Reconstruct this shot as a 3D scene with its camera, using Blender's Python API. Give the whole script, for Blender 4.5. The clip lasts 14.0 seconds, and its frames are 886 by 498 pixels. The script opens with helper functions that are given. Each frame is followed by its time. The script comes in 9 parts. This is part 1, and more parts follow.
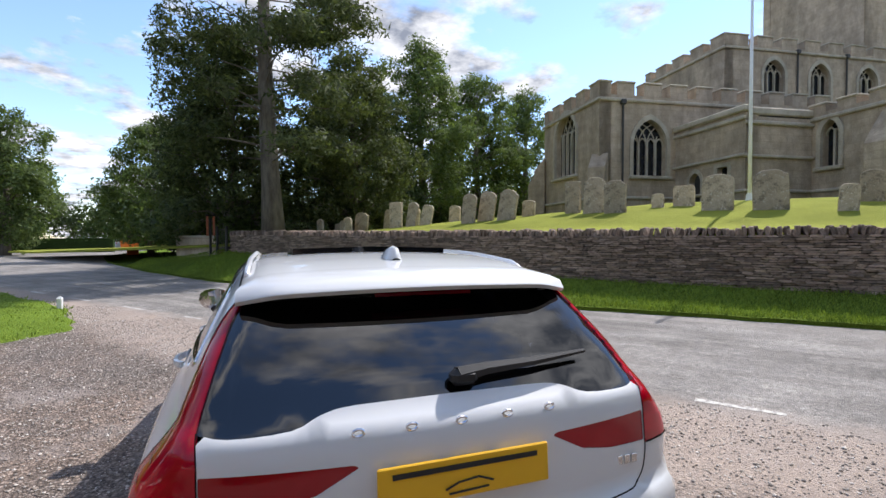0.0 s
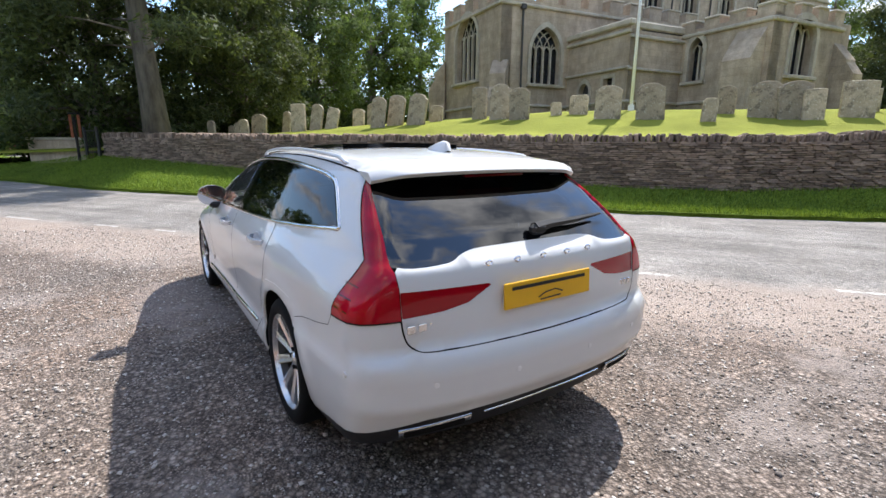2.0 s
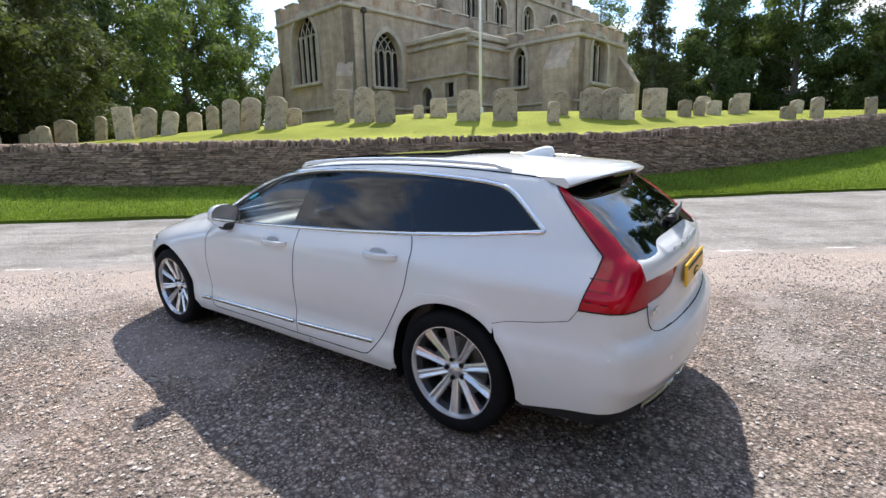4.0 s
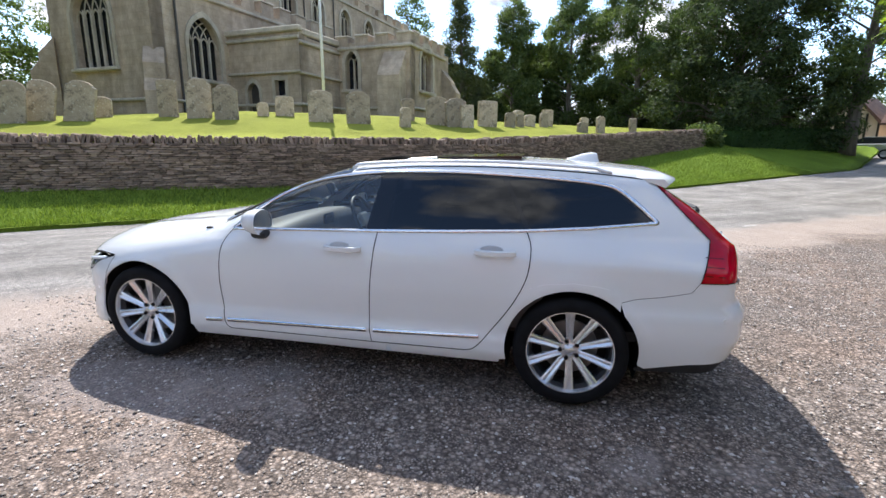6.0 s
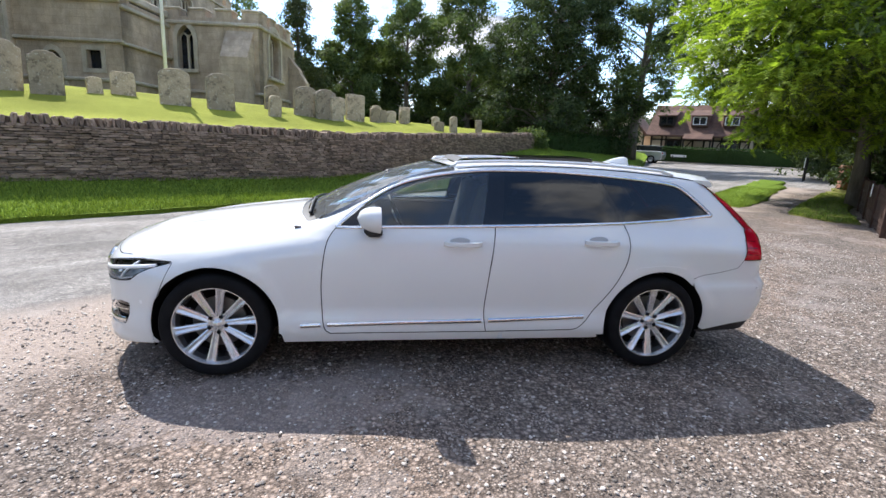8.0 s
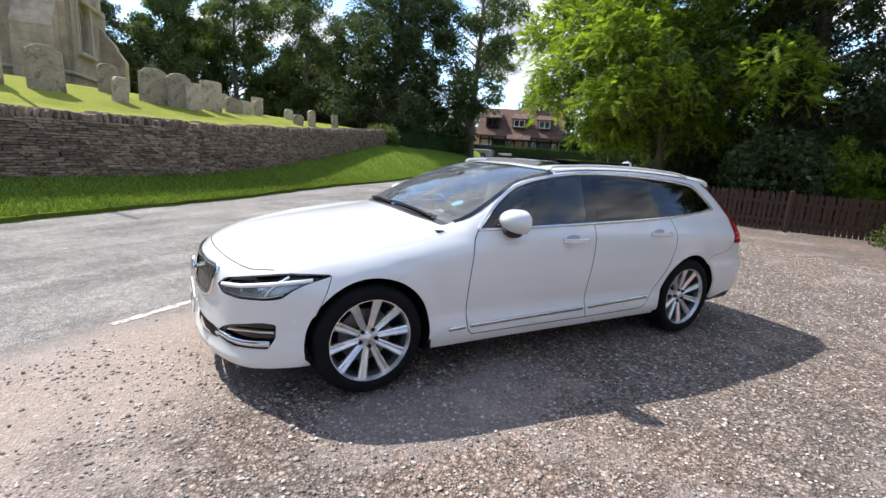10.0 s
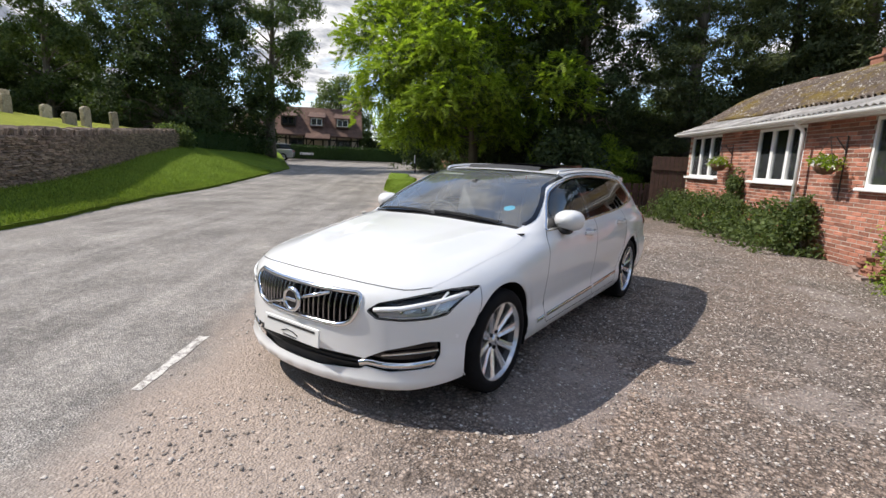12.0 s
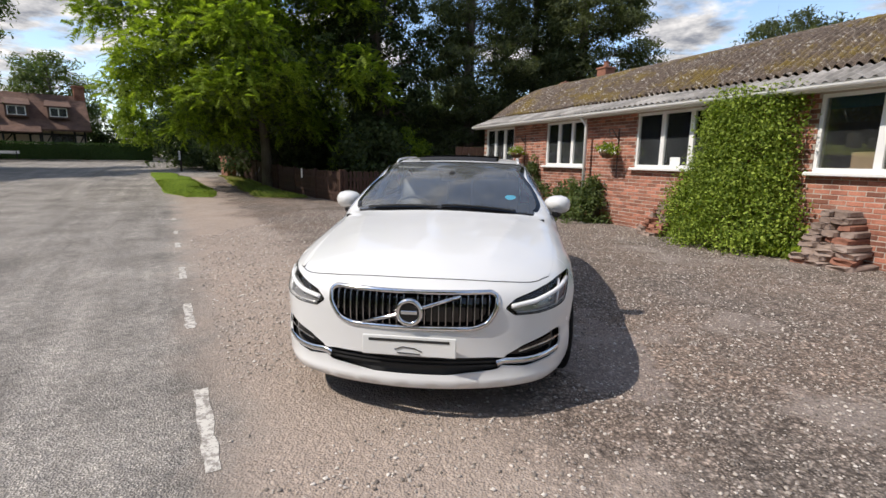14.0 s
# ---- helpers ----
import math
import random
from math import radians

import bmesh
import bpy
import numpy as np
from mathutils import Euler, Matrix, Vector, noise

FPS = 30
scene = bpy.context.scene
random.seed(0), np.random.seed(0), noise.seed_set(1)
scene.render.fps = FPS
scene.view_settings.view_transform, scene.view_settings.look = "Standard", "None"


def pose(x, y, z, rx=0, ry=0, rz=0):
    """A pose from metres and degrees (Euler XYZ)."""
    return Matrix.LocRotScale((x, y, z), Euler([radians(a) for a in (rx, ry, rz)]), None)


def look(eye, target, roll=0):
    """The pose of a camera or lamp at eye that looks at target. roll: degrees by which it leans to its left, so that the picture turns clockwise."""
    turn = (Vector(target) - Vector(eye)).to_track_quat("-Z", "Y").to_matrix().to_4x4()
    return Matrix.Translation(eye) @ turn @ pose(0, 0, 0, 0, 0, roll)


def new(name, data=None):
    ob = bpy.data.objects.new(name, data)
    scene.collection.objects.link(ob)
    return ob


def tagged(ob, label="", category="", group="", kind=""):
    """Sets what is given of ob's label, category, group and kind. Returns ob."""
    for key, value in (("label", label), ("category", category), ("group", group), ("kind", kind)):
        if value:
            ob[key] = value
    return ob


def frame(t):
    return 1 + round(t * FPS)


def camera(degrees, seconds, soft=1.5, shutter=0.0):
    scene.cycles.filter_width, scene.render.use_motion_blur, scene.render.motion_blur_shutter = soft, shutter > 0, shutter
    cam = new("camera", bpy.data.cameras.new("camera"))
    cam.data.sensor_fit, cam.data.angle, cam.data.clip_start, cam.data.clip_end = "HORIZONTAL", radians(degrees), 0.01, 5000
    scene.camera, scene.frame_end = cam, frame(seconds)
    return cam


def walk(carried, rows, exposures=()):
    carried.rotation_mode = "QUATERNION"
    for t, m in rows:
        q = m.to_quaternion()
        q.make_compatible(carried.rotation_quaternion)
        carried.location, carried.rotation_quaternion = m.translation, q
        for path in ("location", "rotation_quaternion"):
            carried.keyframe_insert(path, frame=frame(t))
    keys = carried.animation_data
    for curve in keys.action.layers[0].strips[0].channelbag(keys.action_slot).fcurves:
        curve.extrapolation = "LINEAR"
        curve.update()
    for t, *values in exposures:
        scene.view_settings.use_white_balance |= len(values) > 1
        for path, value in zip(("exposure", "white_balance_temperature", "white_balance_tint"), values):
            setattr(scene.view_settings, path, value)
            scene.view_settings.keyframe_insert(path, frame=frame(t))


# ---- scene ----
cam = camera(85.8, 14.0)
# seconds, eye (x, y, z), turn about x, y, z
ROWS = [
    (0.0, -0.523, -3.667, 1.517, 88.56, 0.07, -20.07),
    (0.5, -0.693, -3.832, 1.521, 83.35, -0.73, -23.26),
    (1.0, -0.974, -3.941, 1.481, 79.87, -1.07, -26.34),
    (1.5, -1.248, -3.992, 1.481, 78.12, -0.84, -29.60),
    (2.0, -1.505, -3.866, 1.462, 77.55, -0.42, -33.33),
    (2.5, -1.810, -3.675, 1.491, 77.44, 0.13, -37.59),
    (3.0, -2.216, -3.408, 1.512, 77.51, 0.67, -42.74),
    (5.5, -3.366, -1.722, 1.489, 77.67, 0.40, -71.98),
    (6.0, -3.607, -1.313, 1.519, 77.77, -0.36, -77.29),
    (6.5, -3.698, -0.901, 1.500, 77.78, -1.08, -82.78),
    (7.0, -3.784, -0.476, 1.508, 77.72, -1.74, -88.05),
    (7.5, -3.902, 0.034, 1.529, 77.64, -2.26, -93.12),
    (8.0, -3.865, 0.519, 1.508, 77.67, -2.70, -98.19),
    (10.5, -3.180, 2.885, 1.457, 78.64, -3.79, -124.90),
    (11.0, -2.949, 3.307, 1.466, 78.95, -3.36, -131.04),
    (11.5, -2.662, 3.760, 1.489, 79.23, -2.97, -137.59),
    (12.0, -2.237, 4.039, 1.445, 79.50, -2.53, -144.52),
    (12.5, -1.796, 4.320, 1.422, 79.60, -2.23, -151.72),
    (13.0, -1.335, 4.500, 1.400, 79.54, -1.82, -159.06),
    (13.5, -0.901, 4.604, 1.396, 79.50, -1.32, -166.26),
    (14.0, -0.464, 4.690, 1.395, 79.49, -0.86, -172.72),
]
walk(cam, [(t, pose(x, y, z, rx, ry, rz)) for t, x, y, z, rx, ry, rz in ROWS],
     [(0.0, 0.85, 6300, 13), (1.0, 1.08, 6350, 11), (2.5, 1.33, 6350, 11), (8.0, 1.32, 6230, 11), (11.0, 1.03, 6500, 11), (14.0, 0.56, 6800, 12)])

# ---- sky, sun ----
SUN = Vector((0.77, 0.42, 1.0)).normalized()
world = bpy.data.worlds.new("sky")
scene.world = world
world.use_nodes = True
wn = world.node_tree
wn.nodes.clear()


def wnode(kind, **kw):
    nd = wn.nodes.new(kind)
    for k, val in kw.items():
        nd.inputs[k].default_value = val
    return nd


sky = wnode("ShaderNodeTexSky")
sky.sky_type, sky.sun_disc = "NISHITA", False
sky.sun_elevation, sky.sun_rotation = math.asin(SUN.z), math.atan2(SUN.x, SUN.y)
sky.air_density, sky.dust_density, sky.ozone_density = 1.0, 0.05, 2.0
co = wnode("ShaderNodeTexCoord")
sep = wnode("ShaderNodeSeparateXYZ")
up = wnode("ShaderNodeMath")
up.operation, up.inputs[1].default_value = "ADD", 0.16
div = wnode("ShaderNodeVectorMath")
div.operation = "DIVIDE"
big = wnode("ShaderNodeTexNoise", Scale=1.9, Detail=11.0, Roughness=0.56, Distortion=0.1)
rampc = wnode("ShaderNodeValToRGB")
rampc.color_ramp.elements[0].position, rampc.color_ramp.elements[1].position = 0.475, 0.57
shade = wnode("ShaderNodeTexNoise", Scale=5.0, Detail=7.0, Roughness=0.6)
tone = wnode("ShaderNodeValToRGB")
tone.color_ramp.elements[0].position, tone.color_ramp.elements[1].position = 0.35, 0.65
tone.color_ramp.elements[0].color, tone.color_ramp.elements[1].color = (1.3, 1.45, 1.75, 1), (5.2, 5.2, 5.2, 1)
mixc = wnode("ShaderNodeMixRGB")
bg = wnode("ShaderNodeBackground", Strength=0.145)
out = wnode("ShaderNodeOutputWorld")
ln = wn.links.new
ln(co.outputs["Generated"], sep.inputs[0])
ln(sep.outputs["Z"], up.inputs[0])
ln(co.outputs["Generated"], div.inputs[0])
ln(up.outputs[0], div.inputs[1])
drift = wnode("ShaderNodeMapping")
drift.inputs["Location"].default_value = (1.66, 0.33, 0.29)
ln(div.outputs[0], drift.inputs[0])
ln(drift.outputs[0], big.inputs["Vector"])
ln(drift.outputs[0], shade.inputs["Vector"])
ln(big.outputs["Fac"], rampc.inputs[0])
ln(shade.outputs["Fac"], tone.inputs[0])
ln(rampc.outputs[0], mixc.inputs[0])
ln(sky.outputs[0], mixc.inputs[1])
ln(tone.outputs[0], mixc.inputs[2])
ln(mixc.outputs[0], bg.inputs[0])
ln(bg.outputs[0], out.inputs[0])
lamp = bpy.data.lights.new("sun", "SUN")
lamp.energy, lamp.angle, lamp.color = 2.95, radians(0.55), (1.0, 0.955, 0.89)
sun = new("sun", lamp)
sun.matrix_basis = look(SUN * 60, (0, 0, 0))

# ---- small tools for building ----
from mathutils.geometry import tessellate_polygon, delaunay_2d_cdt

DU, DN = Vector((0.604, -0.797, 0)), Vector((0.797, 0.604, 0))  # along the street, and across it to the churchyard


def street(u, n, z=0.0):
    return Vector((DU.x * u + DN.x * n, DU.y * u + DN.y * n, z))


def ramp(v, knots):
    return float(np.interp(v, [k[0] for k in knots], [k[1] for k in knots]))


KERB = ((-80, 42.0), (-55, 25.0), (-40, 14.4), (-30, 10.6), (-20, 8.0), (-13, 6.85), (-7, 6.8), (0, 7.35), (5, 7.85), (10, 8.8), (20, 9.4), (28, 9.9), (38, 13.5), (50, 24.0))
WALL = ((-16.5, 9.8), (-8, 9.4), (0, 9.35), (5, 9.45), (8, 10.0), (12, 11.45), (17, 13.1), (22.3, 14.2))
FOOT = ((-45, 0.1), (-26, 0.22), (-20, 0.6), (-17, 0.95), (-8, 0.56), (0, 0.44), (5, 0.41), (10, 0.65), (22, 1.3), (40, 1.3))
COPE = ((-17, 1.75), (-8, 1.66), (0, 1.66), (6, 1.68), (12, 1.92), (22.3, 2.4))


def road_z(u, n):
    return 0.033 * max(0.0, min(u, 60) - 14)


def lawn_z(u, n):
    near = ramp(u, ((-40, 0.5), (-17, 1.2), (-8, 1.5), (6, 1.52), (12, 1.75), (22, 2.0), (40, 1.7)))
    far = ramp(u, ((-40, 0.6), (-17, 1.6), (-8, 2.3), (0, 2.8), (25, 2.8), (45, 2.0)))
    k = max(0.0, min(1.0, (n - ramp(u, WALL)) / 9.0))
    return near + (far - near) * (1 - (1 - k) ** 2.1)


def verge_z(u, n):
    a, b = ramp(u, KERB), ramp(u, WALL)
    k = max(0.0, min(1.0, (n - a) / max(0.3, b - a)))
    return road_z(u, n) + 0.06 + (ramp(u, FOOT) - 0.06) * k ** 1.25 * (1.0 if u < 30 else max(0.0, 1 - (u - 30) / 12))


class Geo:
    """Collects vertices and faces of one mesh."""

    def __init__(self):
        self.v, self.f = [], []

    def add(self, verts, faces, m=None):
        k = len(self.v)
        self.v += [tuple(m @ Vector(p)) for p in verts] if m is not None else [tuple(p) for p in verts]
        self.f += [tuple(i + k for i in q) for q in faces]
        return self

    def box(self, c, s, m=None, rz=0.0, bev=0.0):
        x, y, z = s[0] / 2, s[1] / 2, s[2] / 2
        b = min(bev, x * 0.6, y * 0.6, z * 0.6)
        if b <= 0:
            vs = [(i * x, j * y, k * z) for k in (-1, 1) for j in (-1, 1) for i in (-1, 1)]
            fs = [(0, 2, 3, 1), (4, 5, 7, 6), (0, 1, 5, 4), (2, 6, 7, 3), (0, 4, 6, 2), (1, 3, 7, 5)]
        else:
            ring = [(-x, -y + b), (-x + b, -y), (x - b, -y), (x, -y + b), (x, y - b), (x - b, y), (-x + b, y), (-x, y - b)]
            ins = [(px * (1 - b / x), py * (1 - b / y)) for px, py in ring]
            vs = [(*p, -z) for p in ins] + [(*p, -z + b) for p in ring] + [(*p, z - b) for p in ring] + [(*p, z) for p in ins]
            fs = [tuple(reversed(range(8))), tuple(range(24, 32))]
            for lv in range(3):
                fs += [(lv * 8 + i, lv * 8 + (i + 1) % 8, lv * 8 + 8 + (i + 1) % 8, lv * 8 + 8 + i) for i in range(8)]
        t = Matrix.Translation(c) @ Matrix.Rotation(rz, 4, "Z")
        return self.add(vs, fs, m @ t if m is not None else t)

    def tube(self, pts, r, seg=8, m=None, caps=True):
        pts = [Vector(p) for p in pts]
        rs = r if isinstance(r, (list, tuple)) else [r] * len(pts)
        vs, fs, side = [], [], None
        for i, p in enumerate(pts):
            d = (pts[min(i + 1, len(pts) - 1)] - pts[max(i - 1, 0)]).normalized()
            side = (side - d * side.dot(d)).normalized() if side is not None and (side - d * side.dot(d)).length > 1e-4 else d.orthogonal().normalized()
            up = d.cross(side)
            vs += [p + (side * math.cos(2 * math.pi * k / seg) + up * math.sin(2 * math.pi * k / seg)) * rs[i] for k in range(seg)]
        for i in range(len(pts) - 1):
            fs += [(i * seg + k, i * seg + (k + 1) % seg, (i + 1) * seg + (k + 1) % seg, (i + 1) * seg + k) for k in range(seg)]
        if caps:
            fs += [tuple(reversed(range(seg))), tuple(range((len(pts) - 1) * seg, len(pts) * seg))]
        return self.add(vs, fs, m)

    def lathe(self, prof, seg=24, m=None):
        vs, fs, k = [], [], len(prof)
        for i in range(seg):
            a = 2 * math.pi * i / seg
            vs += [(r * math.cos(a), r * math.sin(a), z) for r, z in prof]
        for i in range(seg):
            j = (i + 1) % seg
            fs += [(i * k + q, j * k + q, j * k + q + 1, i * k + q + 1) for q in range(k - 1)]
        return self.add(vs, fs, m)

    def slab(self, outer, holes, depth, m=None):
        """A plate in the local x-z plane with holes, from y = 0 back to y = depth."""
        loops = [list(outer)] + [list(h) for h in holes]
        flat = [p for lp in loops for p in lp]
        tris = tessellate_polygon([[Vector((p[0], p[1], 0)) for p in lp] for lp in loops])
        n = len(flat)
        vs = [(p[0], 0.0, p[1]) for p in flat] + [(p[0], depth, p[1]) for p in flat]
        fs = []
        for a, b, c in tris:
            pa, pb, pc = flat[a], flat[b], flat[c]
            if (pb[0] - pa[0]) * (pc[1] - pa[1]) - (pb[1] - pa[1]) * (pc[0] - pa[0]) < 0:
                b, c = c, b
            fs += [(a, b, c), (n + a, n + c, n + b)]
        k = 0
        for lp in loops:
            q = len(lp)
            fs += [(k + i, n + k + i, n + k + (i + 1) % q, k + (i + 1) % q) for i in range(q)]
            k += q
        return self.add(vs, fs, m)

    def sheet(self, fn, nu, nv):
        vs = [fn(i / nu, j / nv) for j in range(nv + 1) for i in range(nu + 1)]
        fs = [(j * (nu + 1) + i, j * (nu + 1) + i + 1, (j + 1) * (nu + 1) + i + 1, (j + 1) * (nu + 1) + i) for j in range(nv) for i in range(nu)]
        return self.add(vs, fs)

    def mesh(self, name, mat, smooth=False):
        me = bpy.data.meshes.new(name)
        me.from_pydata(self.v, [], self.f)
        me.materials.append(mat)
        if smooth:
            me.polygons.foreach_set("use_smooth", [True] * len(me.polygons))
            if smooth is not True:
                me.set_sharp_from_angle(angle=radians(smooth))
        me.update()
        return me


def part(name, geo, mat, parent=None, label="", smooth=False, fix=False):
    me = geo.mesh(name, mat, smooth)
    if fix:
        bm = bmesh.new()
        bm.from_mesh(me)
        bmesh.ops.recalc_face_normals(bm, faces=bm.faces)
        bm.to_mesh(me)
        bm.free()
    ob = new(name, me)
    if parent is not None:
        ob.parent = parent
    if label:
        tagged(ob, label)
    return ob


def thing(name, label, category, m=None, group="", kind=""):
    ob = new(name)
    ob.empty_display_size = 0.2
    if m is not None:
        ob.matrix_basis = m
    return tagged(ob, label, category, group, kind)


def solid(name, geo, mat, label="", category="", group="", kind="", smooth=False, fix=False):
    return tagged(part(name, geo, mat, None, "", smooth, fix), label, category, group, kind)


def piece(name, me, parent, m):
    ob = new(name, me)
    ob.parent = parent
    ob.matrix_basis = m
    return ob

# ---- materials ----


class Mat:
    """A node material that is put together in a few lines."""

    def __init__(self, name, rough=0.8, metal=0.0, color=(0.5, 0.5, 0.5), **kw):
        self.m = bpy.data.materials.new(name)
        self.m.use_nodes = True
        self.t = self.m.node_tree
        self.b = self.t.nodes["Principled BSDF"]
        self.b.inputs["Roughness"].default_value, self.b.inputs["Metallic"].default_value = rough, metal
        self.b.inputs["Base Color"].default_value = (*color, 1)
        for k, val in kw.items():
            self.b.inputs[k.replace("_", " ")].default_value = val
        self.pos = self.node("ShaderNodeTexCoord").outputs["Object"]

    def node(self, kind, **kw):
        nd = self.t.nodes.new(kind)
        for k, val in kw.items():
            nd.inputs[k].default_value = val
        return nd

    def link(self, a, b):
        self.t.links.new(a, b)

    def noise(self, scale, detail=5.0, rough=0.55, stretch=None, vec=None):
        nd = self.node("ShaderNodeTexNoise", Scale=scale, Detail=detail, Roughness=rough)
        src = vec or self.pos
        if stretch:
            mp = self.node("ShaderNodeMapping")
            mp.inputs["Scale"].default_value = stretch
            self.link(src, mp.inputs[0])
            src = mp.outputs[0]
        self.link(src, nd.inputs["Vector"])
        return nd.outputs["Fac"]

    def cells(self, scale, what="Color", feature="F1", rand=1.0, vec=None):
        nd = self.node("ShaderNodeTexVoronoi", Scale=scale, Randomness=rand)
        nd.feature = feature
        self.link(vec or self.pos, nd.inputs["Vector"])
        return nd.outputs[what]

    def ramp(self, fac, *stops):
        nd = self.node("ShaderNodeValToRGB")
        el = nd.color_ramp.elements
        while len(el) < len(stops):
            el.new(0.5)
        for q, (p, c) in zip(el, stops):
            q.position, q.color = p, (*c, 1) if isinstance(c, tuple) else (c, c, c, 1)
        self.link(fac, nd.inputs[0])
        return nd.outputs[0]

    def mix(self, fac, a, b, kind="MIX"):
        nd = self.node("ShaderNodeMixRGB")
        nd.blend_type = kind
        for src, sock in ((fac, nd.inputs[0]), (a, nd.inputs[1]), (b, nd.inputs[2])):
            if isinstance(src, (int, float)):
                sock.default_value = src if sock == nd.inputs[0] else (src, src, src, 1)
            elif isinstance(src, tuple):
                sock.default_value = (*src, 1)
            else:
                self.link(src, sock)
        return nd.outputs[0]

    def calc(self, op, a, b=0.0):
        nd = self.node("ShaderNodeMath")
        nd.operation = op
        for src, sock in ((a, nd.inputs[0]), (b, nd.inputs[1])):
            if isinstance(src, (int, float)):
                sock.default_value = src
            else:
                self.link(src, sock)
        return nd.outputs[0]

    def hue(self, col, spread=0.25, obj=True):
        """Value varied from piece to piece."""
        nd = self.node("ShaderNodeObjectInfo" if obj else "ShaderNodeNewGeometry")
        fac = nd.outputs["Random" if obj else "Random Per Island"]
        return self.mix(1.0, col, self.ramp(fac, (0.0, 1 - spread), (1.0, 1 + spread)), "MULTIPLY")

    def color(self, sock):
        self.link(sock, self.b.inputs["Base Color"])
        return self

    def rough(self, sock):
        self.link(sock, self.b.inputs["Roughness"])
        return self

    def bump(self, sock, strength=0.4, dist=0.01):
        nd = self.node("ShaderNodeBump", Strength=strength, Distance=dist)
        self.link(sock, nd.inputs["Height"])
        self.link(nd.outputs[0], self.b.inputs["Normal"])
        return self


def plain(name, color, rough=0.5, metal=0.0, vary=0.15, scale=6.0, bump=0.0, **kw):
    k = Mat(name, rough, metal, color, **kw)
    lo, hi = tuple(c * (1 - vary) for c in color), tuple(min(1, c * (1 + vary)) for c in color)
    nz = k.noise(scale, 6)
    k.color(k.ramp(nz, (0.3, lo), (0.7, hi)))
    if bump:
        k.bump(k.noise(scale * 12, 4), bump, 0.004)
    return k.m


def ground_mat():
    k = Mat("gravel_and_tarmac", 0.92)
    k.b.inputs["Specular IOR Level"].default_value = 0.3
    sp = k.node("ShaderNodeSeparateXYZ")
    k.link(k.pos, sp.inputs[0])
    n = k.calc("ADD", k.calc("MULTIPLY", sp.outputs[0], DN.x), k.calc("MULTIPLY", sp.outputs[1], DN.y))
    u = k.calc("ADD", k.calc("MULTIPLY", sp.outputs[0], DU.x), k.calc("MULTIPLY", sp.outputs[1], DU.y))
    # loose chippings
    wob = k.mix(0.06, k.pos, k.node("ShaderNodeTexNoise", Scale=9.0).outputs["Color"], "ADD")
    st = k.cells(78.0, "Color", vec=wob)
    tone = k.ramp(st, (0.0, (0.11, 0.094, 0.084)), (0.4, (0.28, 0.245, 0.22)), (0.75, (0.46, 0.41, 0.37)), (1.0, (0.78, 0.73, 0.68)))
    gap = k.ramp(k.cells(78.0, "Distance", vec=wob), (0.22, 1.0), (0.6, 0.28))
    gravel = k.mix(1.0, tone, gap, "MULTIPLY")
    # coarser stones among the fine ones
    big = k.mix(1.0, k.ramp(k.cells(34.0, "Color", vec=wob), (0.0, (0.14, 0.12, 0.108)), (0.5, (0.34, 0.295, 0.262)), (1.0, (0.66, 0.60, 0.55))), k.ramp(k.cells(34.0, "Distance", vec=wob), (0.25, 1.0), (0.62, 0.32)), "MULTIPLY")
    gravel = k.mix(k.ramp(k.noise(7.0, 5, 0.7), (0.42, 0.0), (0.56, 0.9)), gravel, big)
    gravel = k.mix(1.0, gravel, k.ramp(k.noise(5.0, 6, 0.7), (0.3, 0.72), (0.7, 1.3)), "MULTIPLY")
    warm = k.ramp(k.noise(0.55, 6, 0.6), (0.38, (0.86, 0.80, 0.755)), (0.62, (1.12, 0.955, 0.84)))
    gravel = k.mix(1.0, gravel, warm, "MULTIPLY")
    bare = k.ramp(k.noise(0.9, 7, 0.65), (0.54, 0.0), (0.62, 1.0))
    dust_veil = k.mix(k.noise(34, 5, 0.7), (0.24, 0.20, 0.175), (0.40, 0.342, 0.305))
    gravel = k.mix(k.calc("MULTIPLY", bare, 0.6), gravel, dust_veil)
    # trodden pinkish strip beside the road, with fewer loose stones
    trod = k.ramp(k.calc("MULTIPLY", k.calc("ADD", n, k.calc("MULTIPLY", k.calc("SUBTRACT", k.noise(0.7, 6, 0.6), 0.5), 3.2)), 0.5), (0.22, 0.0), (0.55, 1.0))
    gravel = k.mix(k.calc("MULTIPLY", trod, 0.65), gravel, k.mix(k.noise(48, 5, 0.75), (0.30, 0.24, 0.198), (0.61, 0.50, 0.42)))
    # worn patch of old surface showing through
    dx, dy = k.calc("SUBTRACT", sp.outputs[0], -1.25), k.calc("SUBTRACT", sp.outputs[1], 1.15)
    far_ = k.calc("ADD", k.calc("MULTIPLY", k.calc("MULTIPLY", dx, dx), 3.6), k.calc("MULTIPLY", k.calc("MULTIPLY", dy, dy), 0.85))
    worn = k.ramp(k.calc("ADD", far_, k.calc("MULTIPLY", k.calc("SUBTRACT", k.noise(5.0, 8, 0.7), 0.5), 2.6)), (0.40, 1.0), (0.56, 0.0))
    gravel = k.mix(k.calc("MULTIPLY", worn, 0.42), gravel, k.mix(k.noise(22, 6, 0.7), (0.30, 0.25, 0.225), (0.40, 0.335, 0.305)))
    # worn tarmac
    grit = k.ramp(k.noise(170.0, 3, 0.7), (0.34, (0.19, 0.178, 0.168)), (0.66, (0.50, 0.47, 0.44)))
    long = k.ramp(k.noise(0.8, 6, 0.6), (0.35, 0.74), (0.65, 1.18))
    tar = k.mix(1.0, grit, long, "MULTIPLY")
